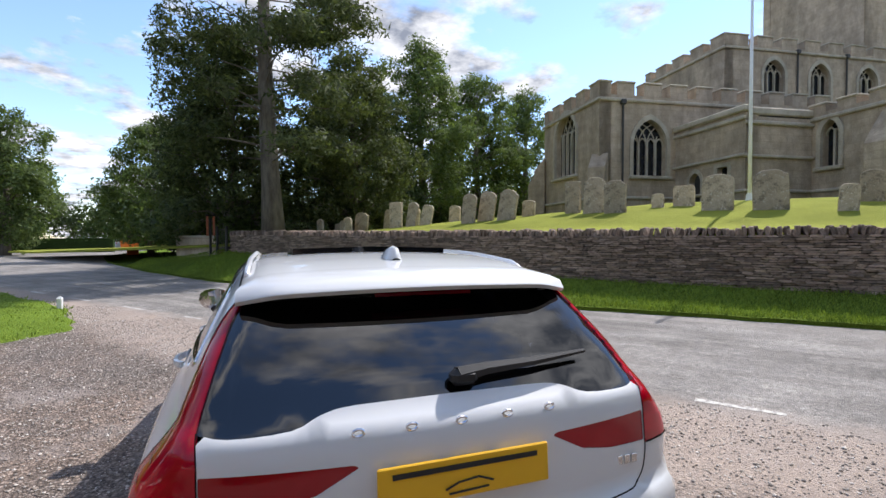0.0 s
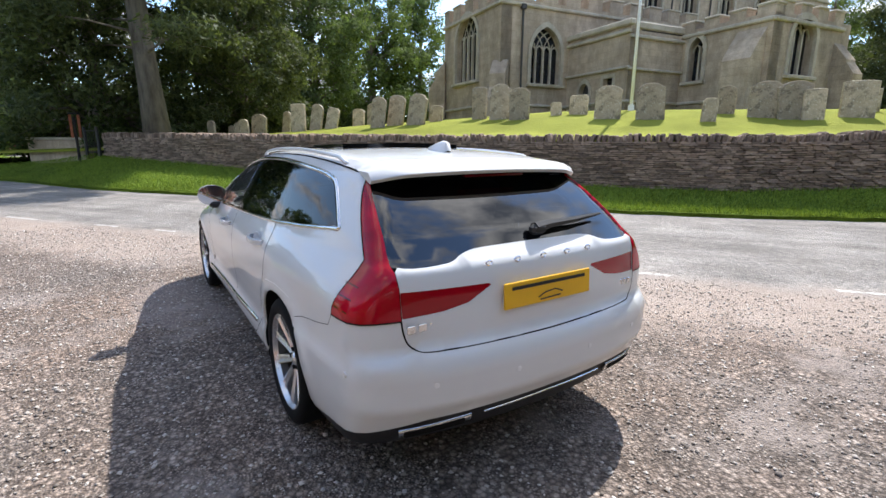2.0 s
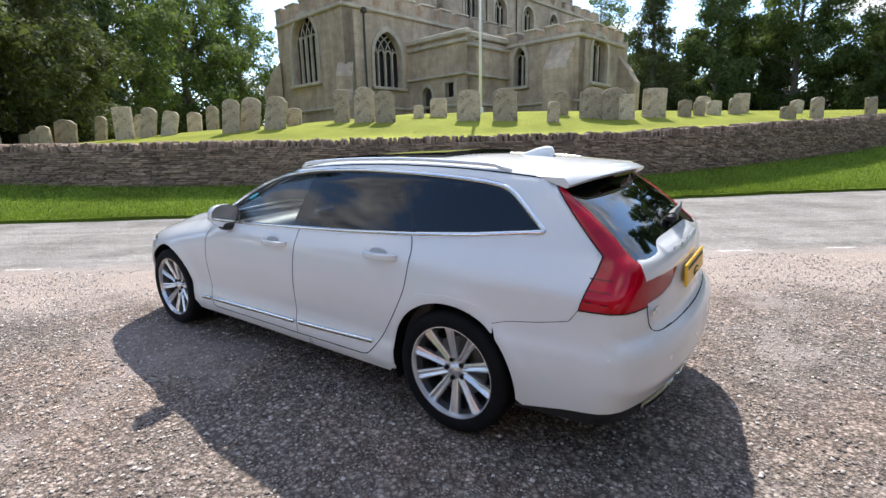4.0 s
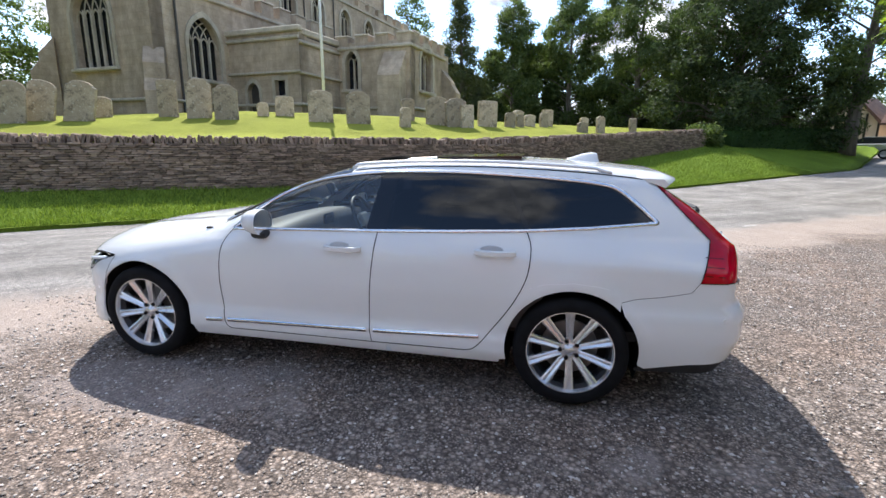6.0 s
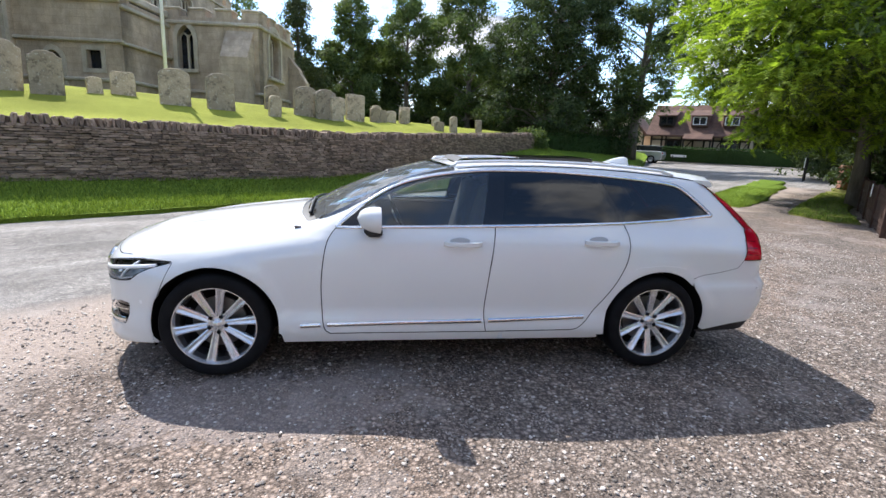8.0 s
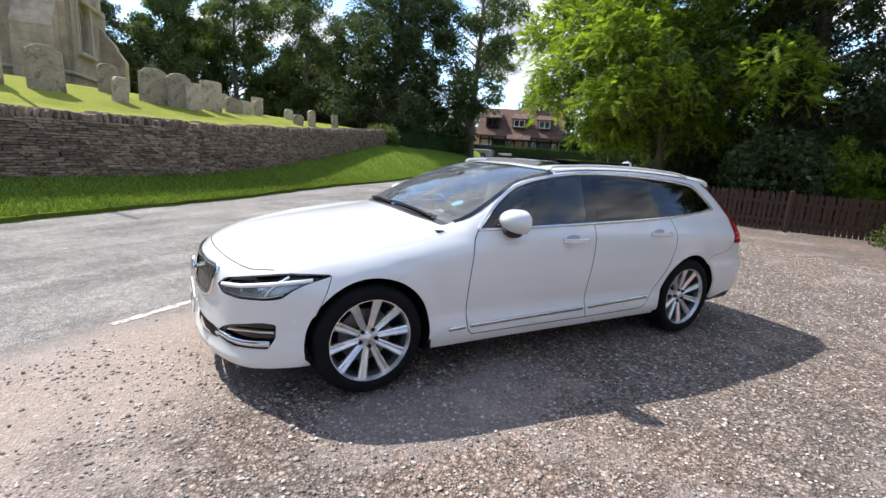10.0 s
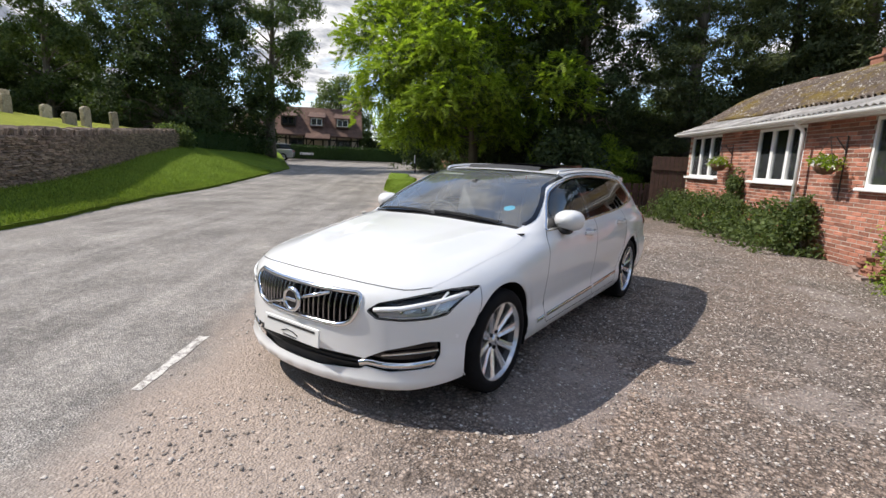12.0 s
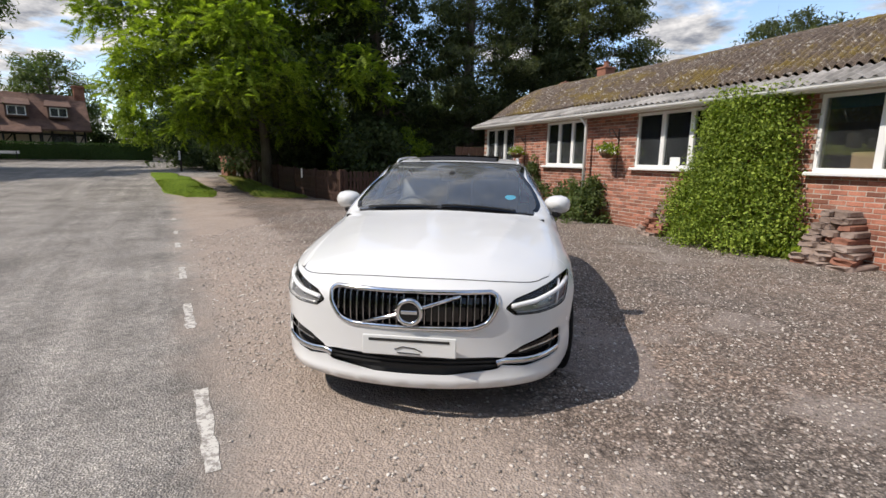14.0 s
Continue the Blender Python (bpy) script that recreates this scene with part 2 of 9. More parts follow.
    tar = k.mix(1.0, tar, k.ramp(k.noise(11.0, 6, 0.75), (0.35, (0.76, 0.75, 0.74)), (0.65, (1.26, 1.22, 1.16))), "MULTIPLY")
    tar = k.mix(0.65, tar, k.mix(1.0, k.mix(1.0, tar, k.ramp(k.cells(95.0, "Color"), (0.0, 0.35), (0.6, 1.0), (1.0, 1.9)), "MULTIPLY"), k.ramp(k.cells(95.0, "Distance"), (0.25, 1.15), (0.6, 0.5)), "MULTIPLY"))
    cb = k.node("ShaderNodeCombineXYZ")
    k.link(k.calc("MULTIPLY", u, 0.07), cb.inputs[0])
    k.link(n, cb.inputs[1])
    tar = k.mix(1.0, tar, k.ramp(k.noise(2.4, 6, 0.6, None, cb.outputs[0]), (0.36, 0.82), (0.62, 1.16)), "MULTIPLY")
    edge = k.calc("ADD", n, k.calc("MULTIPLY", k.calc("SUBTRACT", k.noise(1.3, 7, 0.65), 0.5), 1.1))
    road = k.ramp(k.calc("SUBTRACT", edge, 2.0), (0.0, 0.0), (0.55, 1.0))
    far = k.ramp(k.calc("SUBTRACT", u, 24.0), (0.0, 0.0), (1.0, 1.0))
    road = k.mix(1.0, road, far, "LIGHTEN")
    k.color(k.mix(road, gravel, tar))
    h = k.mix(road, k.mix(0.4, k.cells(78.0, "Distance", vec=wob), k.cells(34.0, "Distance", vec=wob)), k.mix(0.35, k.cells(95.0, "Distance"), 0.5))
    k.bump(h, 0.85, 0.016)
    return k.m


def grass_mat(name, a, b, c):
    k = Mat(name, 0.95)
    k.b.inputs["Specular IOR Level"].default_value = 0.08
    fine = k.ramp(k.noise(38.0, 5, 0.7), (0.25, a), (0.5, b), (0.75, c))
    wide = k.ramp(k.noise(0.7, 5), (0.3, 0.8), (0.7, 1.15))
    k.color(k.mix(1.0, fine, wide, "MULTIPLY"))
    k.bump(k.noise(60.0, 4), 0.8, 0.03)
    return k.m


def stone_mat(name, a, b, stain=0.55, course=None, piece=0.0):
    k = Mat(name, 0.92)
    col = k.ramp(k.noise(2.2, 7, 0.65), (0.3, a), (0.7, b))
    col = k.mix(1.0, col, k.ramp(k.noise(24.0, 5, 0.7), (0.3, 0.8), (0.7, 1.15)), "MULTIPLY")
    col = k.mix(1.0, col, k.ramp(k.noise(0.9, 6, 0.7, (1, 1, 0.35)), (0.35, stain), (0.6, 1.0)), "MULTIPLY")
    if course:
        sp = k.node("ShaderNodeSeparateXYZ")
        k.link(k.pos, sp.inputs[0])
        cb = k.node("ShaderNodeCombineXYZ")
        k.link(k.calc("ADD", sp.outputs[0], sp.outputs[1]), cb.inputs[0])
        k.link(sp.outputs[2], cb.inputs[1])
        br = k.node("ShaderNodeTexBrick", Scale=1.0)
        br.inputs["Brick Width"].default_value, br.inputs["Row Height"].default_value, br.inputs["Mortar Size"].default_value = course[0], course[1], 0.012
        br.inputs["Color1"].default_value, br.inputs["Color2"].default_value, br.inputs["Mortar"].default_value = (0.84, 0.84, 0.84, 1), (1.12, 1.1, 1.05, 1), (0.66, 0.64, 0.6, 1)
        k.link(cb.outputs[0], br.inputs["Vector"])
        col = k.mix(0.4, col, k.mix(1.0, col, br.outputs["Color"], "MULTIPLY"))
    if piece:
        col = k.hue(col, piece, piece > 0)
    k.color(col)
    k.bump(k.mix(0.5, k.noise(9.0, 6), k.noise(55.0, 4)), 0.6, 0.02)
    return k.m


def leaf_mat(name, a, b, glow=0.35):
    k = Mat(name, 0.7)
    k.b.inputs["Specular IOR Level"].default_value = 0.25
    nd = k.node("ShaderNodeNewGeometry")
    col = k.ramp(nd.outputs["Random Per Island"], (0.0, a), (1.0, b))
    k.color(k.mix(1.0, col, k.ramp(k.noise(0.45, 4), (0.3, 0.7), (0.7, 1.25)), "MULTIPLY"))
    tr = k.node("ShaderNodeBsdfTranslucent")
    k.link(k.mix(1.0, col, (1.35, 1.45, 0.7), "MULTIPLY"), tr.inputs[0])
    ms = k.node("ShaderNodeMixShader")
    ms.inputs[0].default_value = glow
    k.link(k.b.outputs[0], ms.inputs[1])
    k.link(tr.outputs[0], ms.inputs[2])
    k.link(ms.outputs[0], k.t.nodes["Material Output"].inputs[0])
    return k.m


def bark_mat(name, a, b):
    k = Mat(name, 0.9)
    k.color(k.ramp(k.noise(5.0, 6, 0.65, (1, 1, 0.25)), (0.3, a), (0.7, b)))
    k.bump(k.noise(14.0, 5, 0.6, (1, 1, 0.2)), 0.9, 0.04)
    return k.m


def glass_mat(name, tint, rough=0.02, ior=1.5, dust_veil=0.0):
    """Thin clear pane: mirror-like at a slant, tinted straight through, with a film for dust and a painted veil of sky
    glare.
    """
    k = Mat(name)
    k.t.nodes.remove(k.b)
    fr = k.node("ShaderNodeFresnel", IOR=ior)
    tr = k.node("ShaderNodeBsdfTransparent")
    tr.inputs[0].default_value = (*tint, 1)
    gl = k.node("ShaderNodeBsdfGlossy")
    gl.inputs["Roughness"].default_value = rough
    ms = k.node("ShaderNodeMixShader")
    k.link(fr.outputs[0], ms.inputs[0])
    k.link(tr.outputs[0], ms.inputs[1])
    k.link(gl.outputs[0], ms.inputs[2])
    last = ms.outputs[0]
    if dust_veil:
        # bluish diffuse colour paints the sky's glare on the glass, besides dust
        df = k.node("ShaderNodeBsdfDiffuse")
        df.inputs[0].default_value = (0.62, 0.66, 0.70, 1)
        md = k.node("ShaderNodeMixShader")
        k.link(k.ramp(k.noise(3.0, 5, 0.6), (0.3, dust_veil * 0.7), (0.7, dust_veil * 1.3)), md.inputs[0])
        k.link(last, md.inputs[1])
        k.link(df.outputs[0], md.inputs[2])
        last = md.outputs[0]
    k.link(last, k.t.nodes["Material Output"].inputs[0])
    return k.m


M_GROUND = ground_mat()
M_VERGE = grass_mat("verge_grass", (0.065, 0.105, 0.014), (0.135, 0.205, 0.024), (0.25, 0.33, 0.05))
M_LAWN = grass_mat("mown_lawn", (0.17, 0.185, 0.03), (0.265, 0.285, 0.045), (0.36, 0.375, 0.075))
M_BLADE = leaf_mat("grass_blades", (0.085, 0.140, 0.020), (0.30, 0.38, 0.06), 0.22)
M_WALLSTONE = stone_mat("rubble_stone", (0.20, 0.140, 0.104), (0.37, 0.275, 0.205), 0.6, None, 0.42)
# same rubble, coloured dark to give the open joints their shade
M_WALLCORE = stone_mat("shaded_rubble_core", (0.07, 0.055, 0.04), (0.13, 0.105, 0.08))
M_CHURCH = stone_mat("weathered_limestone", (0.42, 0.325, 0.225), (0.60, 0.48, 0.355), 0.6, (0.62, 0.28))
M_TRIM = stone_mat("dressed_limestone", (0.44, 0.375, 0.28), (0.60, 0.525, 0.41), 0.7)


def grave_mat():
    k = Mat("lichened_headstone", 0.92)
    col = k.ramp(k.noise(1.7, 6, 0.65), (0.3, (0.33, 0.265, 0.18)), (0.7, (0.60, 0.49, 0.35)))
    col = k.mix(k.ramp(k.noise(4.5, 7, 0.7), (0.52, 0.0), (0.62, 0.75)), col, (0.15, 0.125, 0.09))
    col = k.mix(k.ramp(k.noise(13.0, 6, 0.7), (0.58, 0.0), (0.63, 0.7)), col, (0.66, 0.62, 0.50))
    col = k.mix(k.ramp(k.noise(2.6, 5, 0.6, (1, 1, 0.4)), (0.55, 0.0), (0.7, 0.45)), col, (0.36, 0.31, 0.10))
    col = k.mix(1.0, col, k.ramp(k.noise(40.0, 5, 0.7), (0.3, 0.8), (0.7, 1.15)), "MULTIPLY")
    k.color(k.hue(col, 0.3, True))
    k.bump(k.mix(0.5, k.noise(9.0, 6), k.noise(55.0, 4)), 0.7, 0.02)
    return k.m


M_GRAVE = grave_mat()
M_DARKGLASS = plain("leaded_dark_glass", (0.012, 0.014, 0.018), 0.22, 0, 0.4, 3.0)
M_PIPE = plain("painted_iron", (0.05, 0.045, 0.04), 0.6)
M_WHITE = plain("white_gloss_paint", (0.80, 0.80, 0.78), 0.35, 0, 0.05, 2.0)
M_LEAF = leaf_mat("dark_green_leaves", (0.030, 0.046, 0.020), (0.085, 0.115, 0.045))
M_LEAF_LIGHT = leaf_mat("fresh_green_leaves", (0.105, 0.165, 0.019), (0.32, 0.41, 0.052), 0.5)
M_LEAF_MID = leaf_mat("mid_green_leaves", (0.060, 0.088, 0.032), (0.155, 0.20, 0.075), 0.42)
M_NEEDLE = leaf_mat("dark_needles", (0.042, 0.056, 0.026), (0.12, 0.14, 0.056), 0.35)
M_BARK = bark_mat("grey_brown_bark", (0.07, 0.055, 0.04), (0.20, 0.17, 0.13))
M_CREEPER = leaf_mat("creeper_leaves", (0.075, 0.125, 0.018), (0.36, 0.45, 0.075), 0.3)
M_HEDGE = leaf_mat("clipped_hedge_leaves", (0.015, 0.04, 0.01), (0.05, 0.09, 0.02), 0.25)

# ---- ground, road, verges ----
def spread(lo, hi, fine_lo, fine_hi, step, grow=1.35):
    a = list(np.arange(fine_lo, fine_hi, step))
    q, s = fine_hi, step
    while q < hi:
        a.append(q)
        s *= grow
        q += s
    b, q, s = [], fine_lo - step, step
    while q > lo:
        b.append(q)
        s *= grow
        q -= s
    return [lo] + b[::-1] + a + [hi]


def ground_z(x, y):
    u, n = DU.x * x + DU.y * y, DN.x * x + DN.y * y
    return road_z(u, n) + 0.012 * noise.noise(Vector((x * 0.35, y * 0.35, 0))) * (1 if abs(x) + abs(y) < 40 else 0)


xs, ys = spread(-700, 700, -16, 16, 0.4), spread(-700, 700, -18, 18, 0.4)
g = Geo()
g.add([(x, y, ground_z(x, y) - 0.012) for y in ys for x in xs],
      [(j * len(xs) + i, j * len(xs) + i + 1, (j + 1) * len(xs) + i + 1, (j + 1) * len(xs) + i) for j in range(len(ys) - 1) for i in range(len(xs) - 1)])
ground = solid("ground", g, M_GROUND, "loose grey-brown gravel forecourt running into worn grey tarmac road", "ground", kind="structure", smooth=True)


def strip(name, u0, u1, lo, hi, zf, mat, label, nu, nv, rag=0.0):
    """A sheet between two lines along the street, with a thin front edge."""
    def fn(i, j):
        u = u0 + (u1 - u0) * i
        a, b = lo(u), hi(u)
        n = a + (b - a) * j
        if j == 0:
            n += rag * (noise.noise(Vector((u * 1.7, 0, 3))) + 0.6 * noise.noise(Vector((u * 6.0, 1, 3))))
        q = street(u, n, zf(u, n) + 0.02 * noise.noise(Vector((u * 1.3, n * 1.3, 5))))
        return (q.x, q.y, q.z)
    g = Geo().sheet(fn, nu, nv)
    k = len(g.v)
    low = [(g.v[i][0] - DN.x * 0.03, g.v[i][1] - DN.y * 0.03, g.v[i][2] - 0.12) for i in range(nu + 1)]
    g.v += low
    g.f += [(i, k + i, k + i + 1, i + 1)[::-1] for i in range(nu)]
    return solid(name, g, mat, label, "grass", kind="structure", smooth=True)


strip("verge", -70, 23, lambda u: ramp(u, KERB), lambda u: ramp(u, WALL) + 0.15 if u > -17 else max(ramp(u, WALL) + 14, ramp(u, KERB) + 3), verge_z, M_VERGE,
      "bright green grass verge between the road and the wall", 330, 10, 0.10)
strip("verge_corner", 23, 50, lambda u: ramp(u, KERB), lambda u: max(ramp(u, KERB) + 1.0, 14.6 + (u - 23) * 0.3), lambda u, n: verge_z(min(u, 23.0 + (u - 23) * 0.6), n), M_VERGE,
      "bright green grass verge at the road corner", 60, 8, 0.08)
strip("churchyard_lawn", -45, 60, lambda u: ramp(u, WALL) + 0.2 if u < 23 else 14.6 + (u - 23) * 0.3, lambda u: 75.0, lawn_z, M_LAWN,
      "sunlit mown churchyard lawn rising to the church", 150, 60)


def patch(name, poly, mat, label, lift=0.05):
    """A low grass island with a ragged outline."""
    pts = []
    for i, p in enumerate(poly):
        q = poly[(i + 1) % len(poly)]
        for k in range(12):
            t = k / 12
            pts.append((p[0] + (q[0] - p[0]) * t, p[1] + (q[1] - p[1]) * t))
    c = (sum(p[0] for p in pts) / len(pts), sum(p[1] for p in pts) / len(pts))
    pts = [(x + 0.16 * noise.noise(Vector((x * 2, y * 2, 1))) + 0.2 * noise.noise(Vector((x * 0.7, y * 0.7, 4))), y + 0.16 * noise.noise(Vector((x * 2, y * 2, 9))) + 0.2 * noise.noise(Vector((x * 0.7, y * 0.7, 7)))) for x, y in pts]
    vs, fs, n = [], [], len(pts)
    for s, dz in ((1.0, -0.05), (0.97, lift), (0.7, lift + 0.02), (0.35, lift + 0.03)):
        vs += [(c[0] + (x - c[0]) * s, c[1] + (y - c[1]) * s, ground_z(c[0] + (x - c[0]) * s, c[1] + (y - c[1]) * s) + dz) for x, y in pts]
    for r in range(3):
        fs += [(r * n + i, r * n + (i + 1) % n, (r + 1) * n + (i + 1) % n, (r + 1) * n + i) for i in range(n)]
    fs.append(tuple(range(3 * n, 4 * n)))
    return solid(name, Geo().add(vs, fs), mat, label, "grass", kind="structure", smooth=True, fix=True)


def uv2(u, n):
    q = street(u, n)
    return (q.x, q.y)


M_THIN = grass_mat("thin_dry_grass", (0.16, 0.13, 0.06), (0.17, 0.17, 0.045), (0.20, 0.25, 0.05))
GRASS_ISLAND = [(9.5, -10.9), (10.5, -10.5), (12.0, -11.6), (14.6, -14.6), (17.6, -18.2), (19.4, -20.4), (18.4, -20.8), (15.6, -18.2), (12.6, -14.8), (10.3, -12.2)]
patch("grass_island", GRASS_ISLAND, M_VERGE, "small green grass island beside the road junction")
FENCE_VERGE = [(7.0, -11.3), (8.4, -11.5), (11.0, -14.8), (13.6, -18.2), (15.3, -20.6), (14.4, -20.9), (11.6, -17.4), (8.9, -14.0), (6.6, -11.9)]
patch("fence_verge", FENCE_VERGE, M_THIN, "strip of thin grass along the fence")
CORNER_LAWN = [(-3.5, 5.6), (-4.5, 8.6), (-9.5, 15.5), (-17, 25), (-26, 20), (-12, 4), (-5.2, 3.4)]
patch("corner_lawn", CORNER_LAWN, M_VERGE, "green lawn corner beside the forecourt")

# worn white edge line
M_LINE = Mat("worn_road_paint", 0.7)
M_LINE.color(M_LINE.mix(M_LINE.ramp(M_LINE.noise(22.0, 6, 0.75), (0.44, 0.0), (0.54, 1.0)), (0.27, 0.24, 0.215), (0.60, 0.57, 0.52)))
for u, ln_ in ((-24.5, 1.0), (-21.0, 1.0), (-17.4, 1.0), (-14.0, 1.0), (-11.2, 1.0), (-8.6, 0.9), (-6.3, 0.6), (-4.9, 0.5), (-1.38, 0.9), (0.69, 0.8), (2.54, 0.7), (4.7, 0.45), (6.2, 0.4), (8.4, 0.4)):
    g = Geo()
    for i in range(8):
        a, b = u - ln_ / 2 + ln_ * i / 8, u - ln_ / 2 + ln_ * (i + 1) / 8
        wv = [0.038 + 0.03 * noise.noise(Vector((q * 9, 0, 2))) for q in (a, b)]
        c = [2.38 + 0.0 * q for q in (a, b)]
        g.add([street(a, c[0] - wv[0], ground_z(*uv2(a, c[0])) - 0.0085), street(b, c[1] - wv[1], ground_z(*uv2(b, c[1])) - 0.0085),
               street(b, c[1] + wv[1], ground_z(*uv2(b, c[1])) - 0.0085), street(a, c[0] + wv[0], ground_z(*uv2(a, c[0])) - 0.0085)], [(0, 1, 2, 3)])
    solid("road_line", g, M_LINE.m, "worn white painted dash along the edge of the road", "road line", "white edge dashes", kind="structure")

# ---- churchyard wall ----
wall = thing("churchyard_wall", "long dry-stone rubble wall with ragged upright cope stones", "wall", kind="structure")


def wall_at(u):
    p, q = street(u - 0.05, ramp(u - 0.05, WALL)), street(u + 0.05, ramp(u + 0.05, WALL))
    d = (q - p).normalized()
    return (p + q) / 2, d


# core behind the stones; its dark colour paints the shade between them
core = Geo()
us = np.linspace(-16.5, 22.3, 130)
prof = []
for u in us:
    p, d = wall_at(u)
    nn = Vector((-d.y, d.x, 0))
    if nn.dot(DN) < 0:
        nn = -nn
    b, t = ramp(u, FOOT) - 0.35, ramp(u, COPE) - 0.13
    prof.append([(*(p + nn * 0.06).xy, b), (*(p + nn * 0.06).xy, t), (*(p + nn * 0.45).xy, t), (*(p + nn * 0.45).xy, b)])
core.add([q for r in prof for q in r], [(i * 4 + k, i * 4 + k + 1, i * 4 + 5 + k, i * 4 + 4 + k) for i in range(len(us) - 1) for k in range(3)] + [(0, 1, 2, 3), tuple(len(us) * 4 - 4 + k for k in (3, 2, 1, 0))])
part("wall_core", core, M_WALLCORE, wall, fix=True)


def rough_block(seed, bev=0.18):
    """A unit stone with uneven corners."""
    rnd = random.Random(seed)
    vs, fs = [], []
    ring = [(-.5, -.5 + bev), (-.5 + bev, -.5), (.5 - bev, -.5), (.5, -.5 + bev), (.5, .5 - bev), (.5 - bev, .5), (-.5 + bev, .5), (-.5, .5 - bev)]
    for y, s in ((-0.5, 0.86), (-0.36, 1.0), (0.5, 1.0)):
        vs += [(a * s + rnd.uniform(-.05, .05), y + rnd.uniform(-.05, .05), b * s + rnd.uniform(-.05, .05)) for a, b in ring]
    fs.append(tuple(range(8)))
    for r in range(2):
        fs += [(r * 8 + i, r * 8 + 8 + i, r * 8 + 8 + (i + 1) % 8, r * 8 + (i + 1) % 8) for i in range(8)]
    return vs, fs


BLOCKS = [rough_block(i) for i in range(6)]
BLOCK_MESH = [Geo().add(*b).mesh("stone", M_WALLSTONE) for b in BLOCKS]
kk = Mat("rubble_stone_rest", 0.92)
kk.color(kk.hue(kk.mix(1.0, kk.ramp(kk.noise(2.2, 7, 0.65), (0.3, (0.20, 0.140, 0.104)), (0.7, (0.37, 0.275, 0.205))), kk.ramp(kk.noise(24.0, 5), (0.3, 0.8), (0.7, 1.15)), "MULTIPLY"), 0.42, False))
kk.bump(kk.noise(30.0, 5), 0.5, 0.02)
M_STONE_REST = kk.m
rest, copes = Geo(), Geo()
rnd = random.Random(4)
COURSES = []
for row in range(26):
    u = -16.5 + rnd.uniform(0, 0.2)
    while u < 22.2:
        w, h = rnd.uniform(0.10, 0.36), 0.052
        p, d = wall_at(u + w / 2)
        nn = Vector((-d.y, d.x, 0)) if Vector((-d.y, d.x, 0)).dot(DN) > 0 else Vector((d.y, -d.x, 0))
        base, top = ramp(u + w / 2, FOOT) - 0.05, ramp(u + w / 2, COPE) - 0.12
        z = top - (row + 0.5) * h
        if z > base:
            m = Matrix.Translation((p + nn * (0.07 + rnd.uniform(-0.03, 0.025))).to_3d() + Vector((0, 0, z + rnd.uniform(-.006, .006)))) @ Matrix.Rotation(math.atan2(d.y, d.x) + (math.pi if nn.dot(Vector((-d.y, d.x, 0))) < 0 else 0), 4, "Z") @ Matrix.Rotation(rnd.uniform(-.03, .03), 4, "Y") @ Matrix.Diagonal((w * 0.97, 0.16, h * rnd.uniform(0.70, 1.05), 1))
            COURSES.append((abs(u - 0.5), rnd.randrange(6), m))
        u += w
COURSES.sort(key=lambda q: q[0])
for i, (_, b, m) in enumerate(COURSES):
    if i >= 300:
        rest.add(*BLOCKS[b], m)
tagged(part("stones", rest, M_STONE_REST, wall, "uneven coursed rubble stones"), kind="stuff")
COPES = []
u = -16.4
while u < 22.2:
    w = rnd.uniform(0.035, 0.10)
    p, d = wall_at(u)
    nn = Vector((-d.y, d.x, 0)) if Vector((-d.y, d.x, 0)).dot(DN) > 0 else Vector((d.y, -d.x, 0))
    hh = rnd.uniform(0.14, 0.23)
    m = Matrix.Translation((p + nn * 0.24).to_3d() + Vector((0, 0, ramp(u, COPE) - 0.14 + hh / 2))) @ Matrix.Rotation(math.atan2(d.y, d.x) + rnd.uniform(-.15, .15), 4, "Z") @ Matrix.Rotation(rnd.uniform(-0.3, 0.3), 4, "Y") @ Matrix.Diagonal((w, rnd.uniform(0.3, 0.5), hh, 1))
    COPES.append((abs(u - 0.5), rnd.randrange(6), m))
    u += w * 1.08
COPES.sort(key=lambda q: q[0])
for i, (_, b, m) in enumerate(COPES):
    if i >= 200:
        copes.add(*BLOCKS[b], m)
tagged(part("cope_stones", copes, M_STONE_REST, wall, "ragged upright cope stones"), kind="stuff")

# ---- church ----
CHURCH = Matrix.Translation((13.9, 14.7, 0)) @ Matrix.Rotation(radians(-8.5), 4, "Z")
church = thing("church", "old weathered limestone parish church with battlements and gothic windows", "church", CHURCH)
FACE_E = Matrix.Rotation(radians(-90), 4, "Z")  # local x runs to -g, depth runs to +e


def arch(c, w, sill, spring, apex, k=8):
    """Outline of a pointed opening, counter-clockwise from the lower left."""
    r = ((apex - spring) ** 2 + (w / 2) ** 2) / w
    pts = [(c - w / 2, sill), (c + w / 2, sill)]
    a1 = math.asin(min(1, (apex - spring) / r))
    right = [(c + w / 2 - r + r * math.cos(a1 * i / k), spring + r * math.sin(a1 * i / k)) for i in range(k + 1)]
    left = [(2 * c - x, z) for x, z in right[:-1]][::-1]
    return pts + right + left


def rect(a0, a1, z0, z1):
    return [(a0, z0), (a1, z0), (a1, z1), (a0, z1)]


def battlement(a0, a1, z, gap, mer, h):
    """Top edge of a wall with merlons, from right to left."""
    pts, a = [], a1
    while a > a0 + 0.01:
        b = max(a0, a - mer)
        pts += [(a, z + h), (b, z + h)]
        if b <= a0:
            break
        c = max(a0, b - gap)
        pts += [(b, z), (c, z)]
        a = c
    return pts


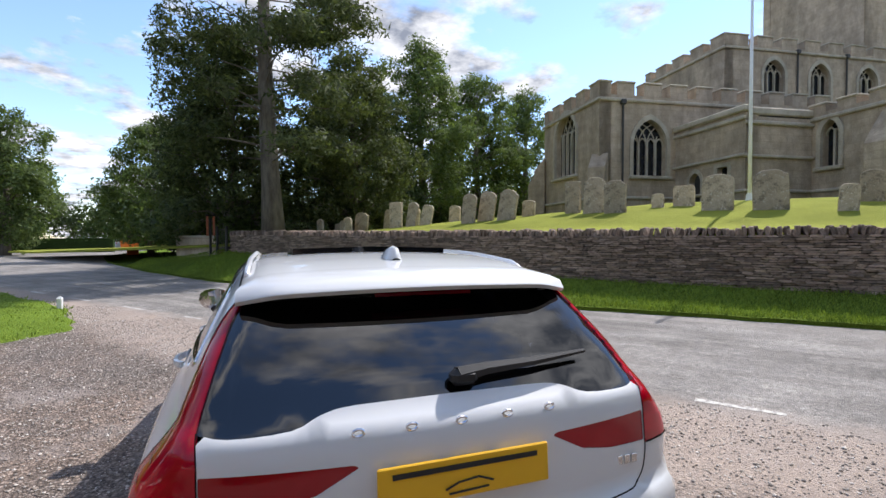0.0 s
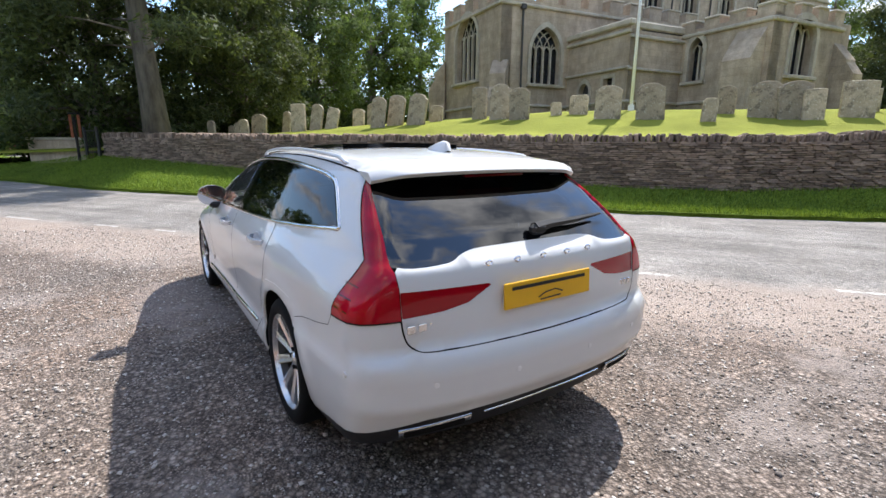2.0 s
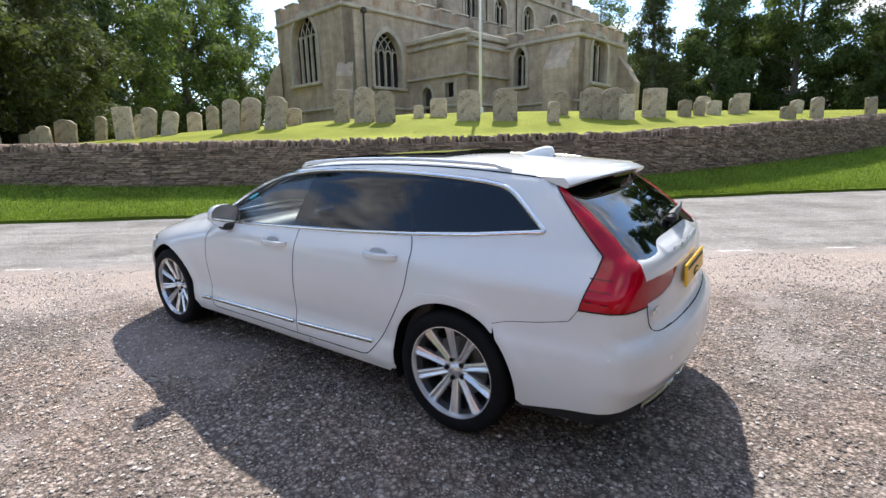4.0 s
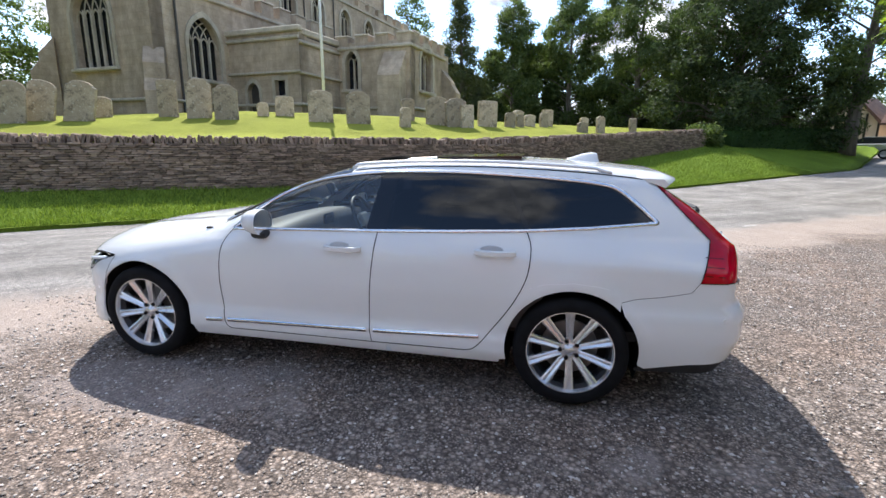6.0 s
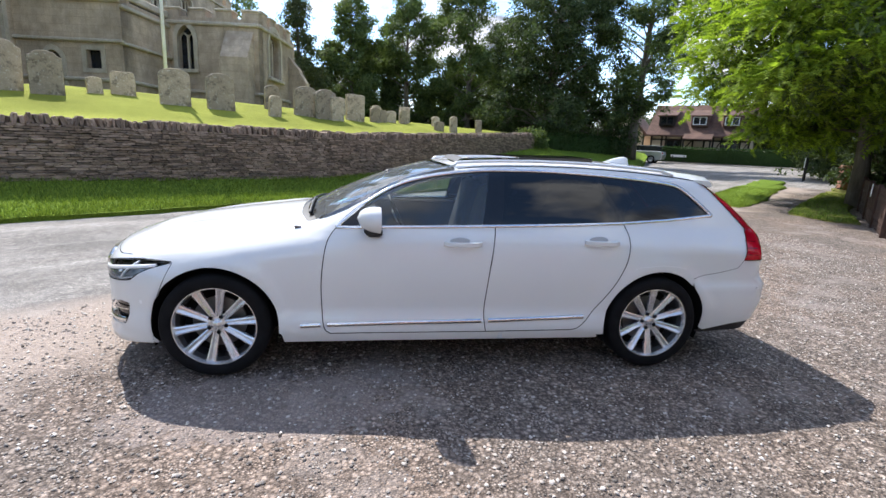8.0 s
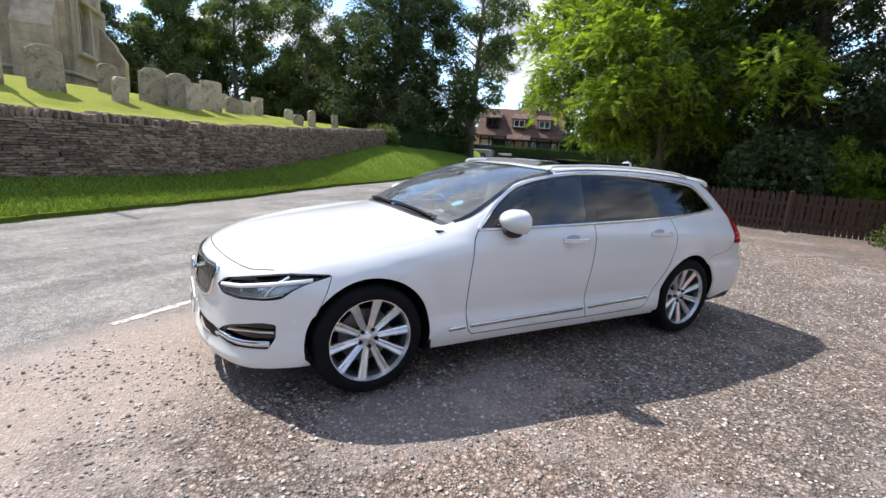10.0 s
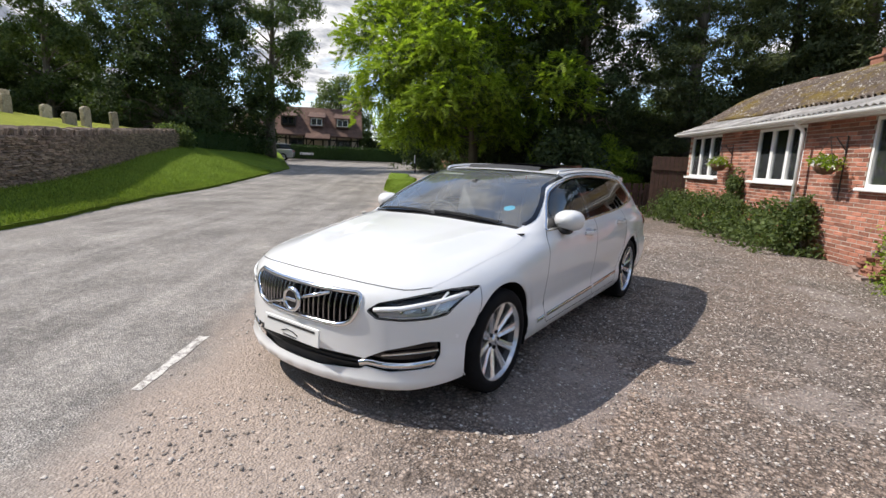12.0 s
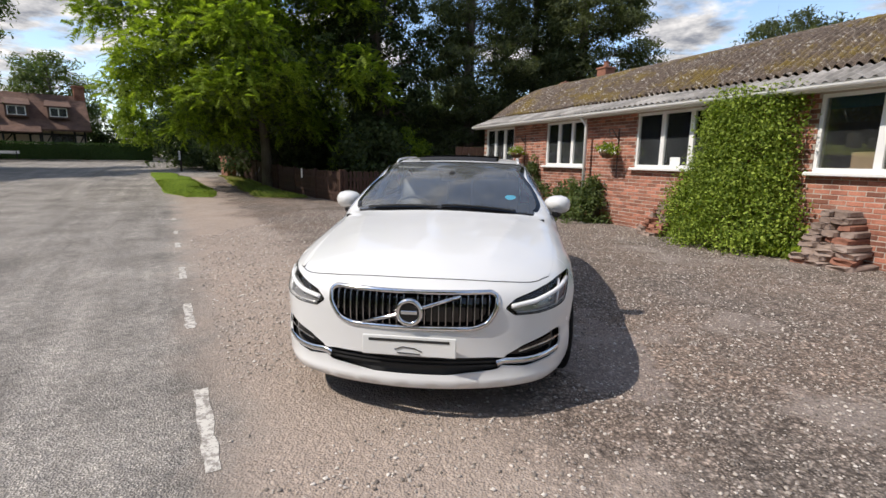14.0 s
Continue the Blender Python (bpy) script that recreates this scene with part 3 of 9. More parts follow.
def crenel_wall(name, m, a0, a1, z0, z1, holes, depth=0.6, mer=0.9, gap=0.5, h=0.55):
    outer = [(a0, z0), (a1, z0)] + (battlement(a0, a1, z1, gap, mer, h) if h else [(a1, z1), (a0, z1)])
    ob = part(name, Geo().slab(outer, holes, depth, m), M_CHURCH, church)
    for z, s in ((z1 - 0.25, 0.16), (z0 + 1.15, 0.14)):
        part("string_course", Geo().box(((a0 + a1) / 2, -0.05, z), (a1 - a0 + 0.1, 0.16, s), m, bev=0.04), M_TRIM, ob)
    if h:
        a = a1
        while a > a0 + 0.01:
            b = max(a0, a - mer)
            part("merlon_cap", Geo().box(((a + b) / 2, depth / 2, z1 + h + 0.04), (a - b + 0.08, depth + 0.12, 0.1), m, bev=0.03), M_TRIM, ob)
            a = b - gap
    return ob


def gothic(m, c, w, sill, spring, apex, lights):
    """Window with moulded surround, mullions, pointed heads and dark leaded glass."""
    win = new("window")
    win.parent = church
    o = arch(c, w, sill, spring, apex)
    part("surround", Geo().slab(arch(c, w + 0.34, sill - 0.02, spring, apex + 0.24), [arch(c, w - 0.02, sill + 0.01, spring, apex - 0.01)], 0.14, m @ Matrix.Translation((0, -0.07, 0))), M_TRIM, win)
    part("sill", Geo().box((c, 0.05, sill - 0.06), (w + 0.4, 0.5, 0.16), m, bev=0.03), M_TRIM, win)
    part("pane", Geo().slab(o, [], 0.02, m @ Matrix.Translation((0, 0.36, 0))), M_DARKGLASS, win)
    lw = w / lights
    for i in range(1, lights):
        part("mullion", Geo().box((c - w / 2 + lw * i, 0.25, (sill + spring) / 2 + 0.12), (0.09, 0.16, spring - sill + 0.24), m, bev=0.02), M_TRIM, win)
    tr = Geo()
    for i in range(lights):
        cc, rr = c - w / 2 + lw * (i + 0.5), lw * 0.95
        head = [(cc - lw / 2 + rr - rr * math.cos(t), 0.25, spring + rr * math.sin(t)) for t in np.linspace(0, math.acos(1 - (lw / 2) / rr), 6)]
        for hd in (head, [(2 * cc - x, y, z) for x, y, z in head]):
            tr.tube(hd, 0.035, 6, m)
    if lights > 2:
        for i in range(1, lights):
            x = c - w / 2 + lw * i
            r = w * 0.62
            for s in (1, -1):
                arc = [(x + s * (r - r * math.cos(t)), 0.25, spring + r * math.sin(t)) for t in np.linspace(0, 1.2, 9)]
                tr.tube([q for q in arc if abs(q[0] - c) < w / 2 - 0.02 and q[2] < spring + (apex - spring) * (1 - (abs(q[0] - c) / (w / 2)) ** 2) + 0.02] or arc[:2], 0.03, 6, m)
    part("tracery", tr, M_TRIM, win)
    return win


def face_s(e0, gg): return Matrix.Translation((e0, gg, 0))
def face_e(e0, gg): return Matrix.Translation((e0, gg, 0)) @ FACE_E


Z0 = 2.2
# chancel
crenel_wall("chancel_wall", face_s(0, 0), 0, 13, Z0, 8.15, [arch(2.62, 1.8, 4.38, 5.85, 7.07)])
gothic(face_s(0, 0), 2.62, 1.8, 4.38, 5.85, 7.07, 4)
crenel_wall("chancel_end_wall", face_e(-0.004, 6.2), 0.0, 6.2, Z0, 8.15, [arch(2.75, 2.5, 4.7, 6.7, 8.0)], h=0.55)
gothic(face_e(-0.004, 6.2), 2.75, 2.5, 4.7, 6.7, 8.0, 5)
part("chancel_far_wall", Geo().slab(rect(0, 13, Z0, 8.15), [], 0.6, face_s(0, 5.6)), M_CHURCH, church)
part("chancel_roof", Geo().box((6.5, 3.1, 8.05), (12.6, 5.8, 0.2)), M_PIPE, church, "dark lead roof")
# lean-to vestry between chancel and aisle
crenel_wall("vestry_wall", face_e(4.0, 0.0), 0.0, 4.1, Z0, 6.5, [arch(1.37, 0.72, 2.6, 3.95, 4.4), rect(2.65, 3.25, 3.75, 4.45)], h=0)
crenel_wall("vestry_side_wall", face_s(4.0, -4.1), 0.004, 3.4, Z0, 6.3, [], h=0)
part("vestry_roof", Geo().box((5.72, -2.03, 6.36), (3.3, 4.0, 0.12)), M_PIPE, church, "dark lead roof")
part("vestry_parapet", Geo().box((4.02, -2.05, 6.62), (0.34, 4.3, 0.26), bev=0.05).box((5.8, -4.0, 6.52), (3.2, 0.34, 0.3), bev=0.05), M_TRIM, church)
part("vestry_drip", Geo().box((3.95, -2.05, 4.78), (0.2, 4.3, 0.12), bev=0.03).box((5.6, -4.15, 4.72), (3.4, 0.2, 0.12), bev=0.03), M_TRIM, church)
dr = new("door")
dr.parent = church
part("door_leaf", Geo().slab(arch(1.37, 0.72, 2.6, 3.95, 4.4), [], 0.06, face_e(4.25, 0)), M_PIPE, dr, "dark wooden door in a pointed doorway")
part("door_surround", Geo().slab(arch(1.37, 1.0, 2.6, 3.95, 4.58), [arch(1.37, 0.70, 2.59, 3.95, 4.38)], 0.1, face_e(3.95, 0)), M_TRIM, dr)
wq = new("window")
wq.parent = church
part("pane", Geo().slab(rect(2.65, 3.25, 3.75, 4.45), [], 0.03, face_e(4.25, 0)), M_DARKGLASS, wq)
part("surround", Geo().slab(rect(2.5, 3.4, 3.6, 4.6), [rect(2.66, 3.24, 3.76, 4.44)], 0.08, face_e(3.96, 0)), M_TRIM, wq)
# south aisle
crenel_wall("aisle_wall", face_e(7.2, -3.8), 0, 4.3, Z0, 6.5, [arch(1.06, 0.74, 4.27, 5.55, 6.15)], h=0.3, mer=0.7, gap=0.45)
gothic(face_e(7.2, -3.8), 1.06, 0.74, 4.27, 5.55, 6.15, 2)
crenel_wall("aisle_side_wall", face_s(7.2, -8.1), 0.004, 4.6, Z0, 6.5, [arch(2.0, 1.6, 4.25, 5.7, 6.4)], h=0.4, mer=0.7, gap=0.45)
gothic(face_s(7.2, -8.1), 2.0, 1.6, 4.25, 5.7, 6.4, 3)
part("aisle_far_wall", Geo().slab(rect(0, 12, Z0, 6.5), [], 0.6, Matrix.Translation((11.8, 3.9, 0)) @ FACE_E), M_CHURCH, church)
part("aisle_roof", Geo().box((9.5, -2.1, 6.42), (4.5, 11.6, 0.14)), M_PIPE, church, "dark lead roof")
# nave with clerestory and tower
cl = [arch(c, 1.5, 9.1, 11.0, 11.95) for c in (3.4, 6.7, 10.3, 14.0)]
crenel_wall("nave_wall", face_s(9.9, 3.6), 0, 22, Z0, 12.7, cl, mer=1.1, gap=0.6, h=0.5)
for c in (3.4, 6.7, 10.3, 14.0):
    gothic(face_s(9.9, 3.6), c, 1.5, 9.1, 11.0, 11.95, 3)
crenel_wall("nave_end_wall", face_e(9.896, 11.0), 0.0, 7.4, Z0, 12.7, [], mer=1.1, gap=0.6, h=0.5)
part("nave_roof", Geo().box((20, 7.3, 12.5), (20, 7, 0.2)), M_PIPE, church, "dark lead roof")
crenel_wall("tower_wall", face_s(20.9, 4.4), 0, 7.5, 8, 25, [arch(3.7, 1.8, 17, 20, 21.5)], h=0.9, mer=1.2, gap=0.8)
gothic(face_s(20.9, 4.4), 3.7, 1.8, 17, 20, 21.5, 2)
crenel_wall("tower_end_wall", face_e(20.896, 11.9), 0, 7.5, 8, 25, [], h=0.9, mer=1.2, gap=0.8)
part("tower_far_wall", Geo().box((24.6, 11.6, 16.5), (7.5, 0.6, 17)).box((28.1, 8.1, 16.5), (0.6, 7.4, 17)), M_CHURCH, church)


def buttress(m, a, w, d, z1, z2, label=""):
    """Stepped buttress with a sloping head."""
    prof2 = [(0, Z0), (-d, Z0), (-d, z1), (-d * 0.62, z1 + 0.5), (-d * 0.62, z2), (0, z2 + 0.7)]
    g = Geo()
    vs = [(a - w / 2, y, z) for y, z in prof2] + [(a + w / 2, y, z) for y, z in prof2]
    k = len(prof2)
    g.add(vs, [tuple(range(k)), tuple(range(2 * k - 1, k - 1, -1))] + [(i, k + i, k + (i + 1) % k, (i + 1) % k) for i in range(k)], m)
    return part("buttress", g, M_CHURCH, church, label, fix=True)


buttress(face_e(7.2, -3.8), 3.5, 1.2, 0.8, 4.8, 5.3)
buttress(Matrix.Translation((0.1, 0.1, 0)) @ Matrix.Rotation(radians(-45), 4, "Z"), 0, 0.75, 1.0, 3.6, 4.7)
buttress(Matrix.Translation((0.1, 6.1, 0)) @ Matrix.Rotation(radians(-135), 4, "Z"), 0, 0.75, 1.0, 4.6, 5.4)
buttress(face_s(0, 0), 4.45, 0.4, 0.5, 4.9, 5.6)
buttress(face_s(7.2, -8.1), 4.5, 0.7, 0.9, 4.4, 5.0)
for m, a, z0, z1 in ((face_s(0, 0), 1.16, 2.6, 7.7), (face_e(7.2, -3.8), 0.12, 2.6, 6.4), (face_s(9.9, 3.6), 5.0, 9.0, 12.4), (face_s(9.9, 3.6), 8.6, 9.0, 12.4)):
    part("downpipe", Geo().tube([(a, -0.08, z0), (a, -0.08, z1)], 0.05, 8, m).box((a, -0.1, z1 + 0.1), (0.26, 0.2, 0.24), m, bev=0.03), M_PIPE, church, "dark cast-iron downpipe with hopper")

# white flagpole
pole = thing("flagpole", "slender white flagpole standing on the churchyard lawn", "flagpole", Matrix.Translation((13.9, 7.3, lawn_z(2.6, 15.5) - 0.05)))
part("mast", Geo().tube([(0, 0, 0), (0, 0, 4.0), (0, 0, 7.6)], [0.06, 0.05, 0.035], 10), M_WHITE, pole, smooth=True)
part("finial", Geo().lathe([(0.001, 7.72), (0.05, 7.69), (0.06, 7.65), (0.05, 7.61), (0.001, 7.58)], 10), M_WHITE, pole, smooth=True)
part("foot_collar", Geo().lathe([(0.06, 0.25), (0.1, 0.24), (0.12, 0.0)], 12), M_WHITE, pole)


# ---- gravestones ----
def headstone(u, n, w, h, lean, turn, style):
    """An upright slab with a shaped, rounded head."""
    c = {0: arch(0, w, -0.25, h * 0.78, h), 1: [(-w / 2, -0.25), (w / 2, -0.25), (w / 2, h * 0.86), (w * 0.36, h * 0.9)] + [(w * 0.36 * math.cos(t), h * 0.9 + h * 0.1 * math.sin(t)) for t in np.linspace(0.2, 2.94, 9)] + [(-w * 0.36, h * 0.9), (-w / 2, h * 0.86)],
         2: [(-w / 2, -0.25), (w / 2, -0.25)] + [(w / 2 * math.cos(t), h * 0.82 + h * 0.18 * math.sin(t)) for t in np.linspace(0, math.pi, 13)],
         3: [(-w / 2, -0.25), (w / 2, -0.25), (w / 2, h * 0.97), (w * 0.3, h), (-w * 0.3, h), (-w / 2, h * 0.97)]}[style]
    d = 0.11 + 0.03 * (n % 1)
    g = Geo()
    rim = [(x * 0.94, max(z * 0.985, -0.25)) for x, z in c]
    k = len(c)
    vs = [(x, -d / 2, z) for x, z in rim] + [(x, -d / 2 + 0.02, z) for x, z in c] + [(x, d / 2 - 0.02, z) for x, z in c] + [(x, d / 2, z) for x, z in rim]
    fs = [tuple(range(k)), tuple(range(4 * k - 1, 3 * k - 1, -1))]
    for r in range(3):
        fs += [(r * k + i, (r + 1) * k + i, (r + 1) * k + (i + 1) % k, r * k + (i + 1) % k) for i in range(k)]
    ob = solid("gravestone", g.add(vs, fs), M_GRAVE, GRAVE_LABEL[style], "gravestone", "churchyard gravestones", fix=True)
    q = street(u, n, lawn_z(u, n))
    ob.matrix_basis = Matrix.Translation(q) @ Matrix.Rotation(turn, 4, "Z") @ Matrix.Rotation(lean, 4, "Y")
    return ob


GRAVE_LABEL = ("weathered gravestone with a pointed head on the lawn", "weathered shouldered gravestone with a curved top on the lawn", "lichened round-topped gravestone on the lawn", "square-topped grey gravestone on the lawn")
LOWER_GRAVES = (
    (-13.6, 12.4, 0.42, 0.72, 2, 2), (-13.0, 12.9, 0.45, 0.45, 0, 2), (-12.6, 12.8, 0.42, 0.55, -3, 1), (-12.2, 12.7, 0.48, 0.66, 3, 2), (-11.9, 13.2, 0.85, 0.82, -6, 1),
    (-11.9, 15.0, 0.55, 0.92, -9, 2), (-10.6, 15.4, 0.6, 0.86, -7, 2), (-9.7, 12.9, 0.72, 1.05, 0, 3), (-9.0, 13.0, 0.66, 0.98, -12, 2), (-8.3, 13.0, 0.6, 0.8, -14, 0),
    (-9.0, 16.4, 0.66, 0.8, -3, 2), (-8.1, 16.0, 0.6, 0.95, -4, 1),
)
MIDDLE_GRAVES = (
    (-5.88, 12.2, 0.62, 1.05, -6, 2), (-5.46, 12.75, 0.72, 1.06, -9, 2), (-4.58, 12.6, 0.84, 1.06, -10, 1), (-4.24, 13.8, 0.56, 0.58, -3, 2), (-2.5, 13.5, 0.62, 1.08, 0, 3),
    (-1.65, 13.0, 0.80, 1.15, -2, 1), (-0.9, 12.6, 0.78, 1.0, 0, 1), (0.2, 13.4, 0.42, 0.42, 3, 2), (0.9, 13.6, 0.7, 0.62, 0, 0), (1.85, 12.34, 0.9, 0.97, 0, 2),
    (3.05, 12.22, 0.92, 1.02, 2, 1), (4.53, 11.87, 0.45, 0.62, -3, 0), (5.2, 13.4, 0.58, 0.8, 0, 2), (6.05, 12.65, 0.97, 0.98, 0, 1), (6.72, 12.4, 0.97, 1.0, 5, 1), (7.1, 12.3, 0.6, 0.8, 2, 3),
    (8.27, 12.9, 0.92, 0.95, 0, 3),
)
UPPER_GRAVES = (
    (9.6, 13.4, 0.52, 0.56, 0, 2), (9.2, 14.8, 0.7, 0.66, 0, 3), (10.4, 13.9, 0.45, 0.5, 3, 0), (11.2, 14.35, 0.6, 0.5, 0, 2), (12.9, 15.4, 0.66, 0.74, 0, 3), (12.2, 14.7, 0.5, 0.6, 0, 0),
    (11.8, 16.2, 0.7, 0.6, 0, 1), (13.5, 13.6, 0.62, 0.43, 0, 2), (14.8, 13.9, 0.55, 0.75, 3, 2), (15.6, 16.0, 0.6, 0.52, 0, 1), (17.3, 14.4, 0.46, 0.76, 6, 3),
)
for u, n, w, h, lean, style in LOWER_GRAVES + MIDDLE_GRAVES + UPPER_GRAVES:
    headstone(u, n, w * 0.86, h, radians(-lean), radians(-56 + 7 * math.sin(u * 3 + n)), style)


# ---- trees ----
def leaf_cloud(rnd, centres, per, size, spread_, flat=0.0, aspect=0.55):
    """Many small leaf blades gathered round the centres."""
    c = np.repeat(np.array(centres), per, axis=0)
    n = len(c)
    p = c + np.clip(rnd.normal(0, 1, (n, 3)), -1.5, 1.5) * np.array(spread_)
    d = rnd.normal(0, 1, (n, 3))
    d[:, 2] *= 1 - flat
    d /= np.linalg.norm(d, axis=1)[:, None]
    e = rnd.normal(0, 1, (n, 3))
    e[:, 2] *= 1 - 0.5 * flat
    e -= d * (d * e).sum(1)[:, None]
    e /= np.linalg.norm(e, axis=1)[:, None]
    s = size * rnd.uniform(0.6, 1.4, (n, 1))
    a, b = d * s, e * s * aspect
    v = np.stack([p - a, p + b, p + a, p - b], 1).reshape(-1, 3)
    return v


def quads_mesh(name, v, mat):
    me = bpy.data.meshes.new(name)
    n = len(v) // 4
    me.vertices.add(len(v))
    me.vertices.foreach_set("co", np.asarray(v, dtype=np.float32).ravel())
    me.loops.add(n * 4)
    me.loops.foreach_set("vertex_index", np.arange(n * 4, dtype=np.int32))
    me.polygons.add(n)
    me.polygons.foreach_set("loop_start", np.arange(0, n * 4, 4, dtype=np.int32))
    me.materials.append(mat)
    me.update(calc_edges=True)
    return me


def crown_leaves(rnd, boughs, count, size, aspect, flat, twig=0.16, per=26, droop=0.0):
    """Leaf blades in twig clusters on the outer shells of lumpy boughs; boughs: rows of x, y, z, radius and outward x, y."""
    bo = np.array(boughs)
    wt = bo[:, 3] ** 2
    tw = rnd.choice(len(bo), max(1, count // per), p=wt / wt.sum())
    c = bo[tw]
    d = rnd.normal(0, 1, (len(tw), 3))
    d += np.stack([c[:, 4] * 0.55, c[:, 5] * 0.55, 0.35 + 0 * c[:, 4]], 1)
    d /= np.linalg.norm(d, axis=1)[:, None]
    ph = tw * 2.399
    knob = 1 + 0.16 * np.sin(5.1 * d[:, 0] + ph) + 0.16 * np.sin(5.7 * d[:, 1] + 1.7 * ph) + 0.12 * np.sin(7.3 * d[:, 2] + 2.3 * ph)
    r = c[:, 3] * rnd.uniform(0.35, 1.0, len(tw)) ** 0.4 * knob
    at_ = c[:, :3] + d * r[:, None] * np.array([1, 1, flat])
    if droop:
        at_[:, 2] -= droop * (r * np.hypot(d[:, 0], d[:, 1])) ** 2
    p = np.repeat(at_, per, 0)
    dn = np.repeat(d, per, 0)
    n = len(p)
    p = p + np.clip(rnd.normal(0, 1, (n, 3)), -1.7, 1.7) * twig * np.array([1, 1, 0.35 + 0.5 * flat])
    nrm = dn + rnd.normal(0, 0.75, (n, 3)) + np.array([0, 0, 0.35])
    nrm /= np.linalg.norm(nrm, axis=1)[:, None]
    e = rnd.normal(0, 1, (n, 3)) - np.array([0, 0, 0.4 * droop])
    e -= nrm * (nrm * e).sum(1)[:, None]
    e /= np.linalg.norm(e, axis=1)[:, None]
    o = np.cross(nrm, e)
    s = size * rnd.uniform(0.6, 1.35, (n, 1))
    return np.stack([p - e * s * 0.7 - o * s * aspect, p - e * s * 0.7 + o * s * aspect, p + e * s], 1).reshape(-1, 3)


def frond_leaves(rnd, boughs, count, length, flat, droop):
    """Drooping feathery leaves, each with pairs of narrow leaflets along a curved stalk."""
    bo = np.array(boughs)
    wt = bo[:, 3] ** 2
    pairs = 6
    k = count // (2 * pairs)
    tw = rnd.choice(len(bo), k, p=wt / wt.sum())
    c = bo[tw]
    d = rnd.normal(0, 1, (k, 3)) * np.array([1, 1, 0.8]) + np.stack([c[:, 4] * 0.6, c[:, 5] * 0.6, 0.35 + 0 * c[:, 4]], 1)
    d /= np.linalg.norm(d, axis=1)[:, None]
    ph = tw * 2.399
    knob = 1 + 0.2 * np.sin(6.1 * d[:, 0] + ph) + 0.2 * np.sin(6.7 * d[:, 1] + 1.7 * ph)
    r = c[:, 3] * rnd.uniform(0.3, 1.0, k) ** 0.45 * knob
    p = c[:, :3] + d * r[:, None] * np.array([1, 1, flat])
    p[:, 2] -= droop * (r * np.hypot(d[:, 0], d[:, 1])) ** 2
    way = d * np.array([1, 1, 0.3]) + rnd.normal(0, 0.55, (k, 3)) + np.array([0, 0, -0.12])
    way /= np.linalg.norm(way, axis=1)[:, None]
    side = np.cross(way, np.array([0, 0, 1.0]) + rnd.normal(0, 0.35, (k, 3)))
    side /= np.linalg.norm(side, axis=1)[:, None]
    ln_ = length * rnd.uniform(0.7, 1.25, (k, 1))
    out_ = []
    for i in range(pairs):
        t = (i + 0.8) / pairs
        q = p + way * ln_ * t + np.array([0, 0, -0.22]) * ln_ * t * t
        lw = ln_ * 0.33 * (1 - 0.35 * t)
        for sg in (1, -1):
            tip = q + side * sg * lw + way * lw * 0.35 - np.array([0, 0, 0.16]) * lw
            wd = way * ln_ * 0.095
            out_.append(np.stack([q - wd, q + wd, tip], 1))
    return np.concatenate(out_).reshape(-1, 3)


def tris_mesh(name, v, mat):
    me = bpy.data.meshes.new(name)
    n = len(v) // 3
    me.vertices.add(n * 3)
    me.vertices.foreach_set("co", np.asarray(v, dtype=np.float32).ravel())
    me.loops.add(n * 3)
    me.loops.foreach_set("vertex_index", np.arange(n * 3, dtype=np.int32))
    me.polygons.add(n)
    me.polygons.foreach_set("loop_start", np.arange(0, n * 3, 3, dtype=np.int32))
    me.materials.append(mat)
    me.update(calc_edges=True)
    return me


SHAPES = {
    "broad": ((0, 0.55), (0.15, 0.88), (0.4, 1.0), (0.65, 0.88), (0.85, 0.58), (1, 0.18)),
    "tall": ((0, 0.5), (0.2, 0.85), (0.4, 1.0), (0.6, 0.9), (0.8, 0.62), (1, 0.12)),
    "open": ((0, 0.45), (0.2, 0.8), (0.45, 1.0), (0.7, 0.95), (0.9, 0.6), (1, 0.25)),
    "bush": ((0, 0.95), (0.2, 1.0), (0.5, 0.9), (0.8, 0.6), (1, 0.15)),
    "cone": ((0, 1.0), (0.12, 0.97), (0.5, 0.58), (0.85, 0.18), (1, 0.03)),
    "fir": ((0, 0.9), (0.2, 1.0), (0.5, 0.8), (0.8, 0.45), (1, 0.06)),
    "cedar": ((0, 0.75), (0.12, 0.9), (0.3, 0.8), (0.45, 1.0), (0.7, 0.85), (0.9, 0.55), (1, 0.2)),
    "sprays": ((0, 0.55), (0.2, 0.92), (0.5, 0.95), (0.8, 0.7), (1, 0.3)),
}


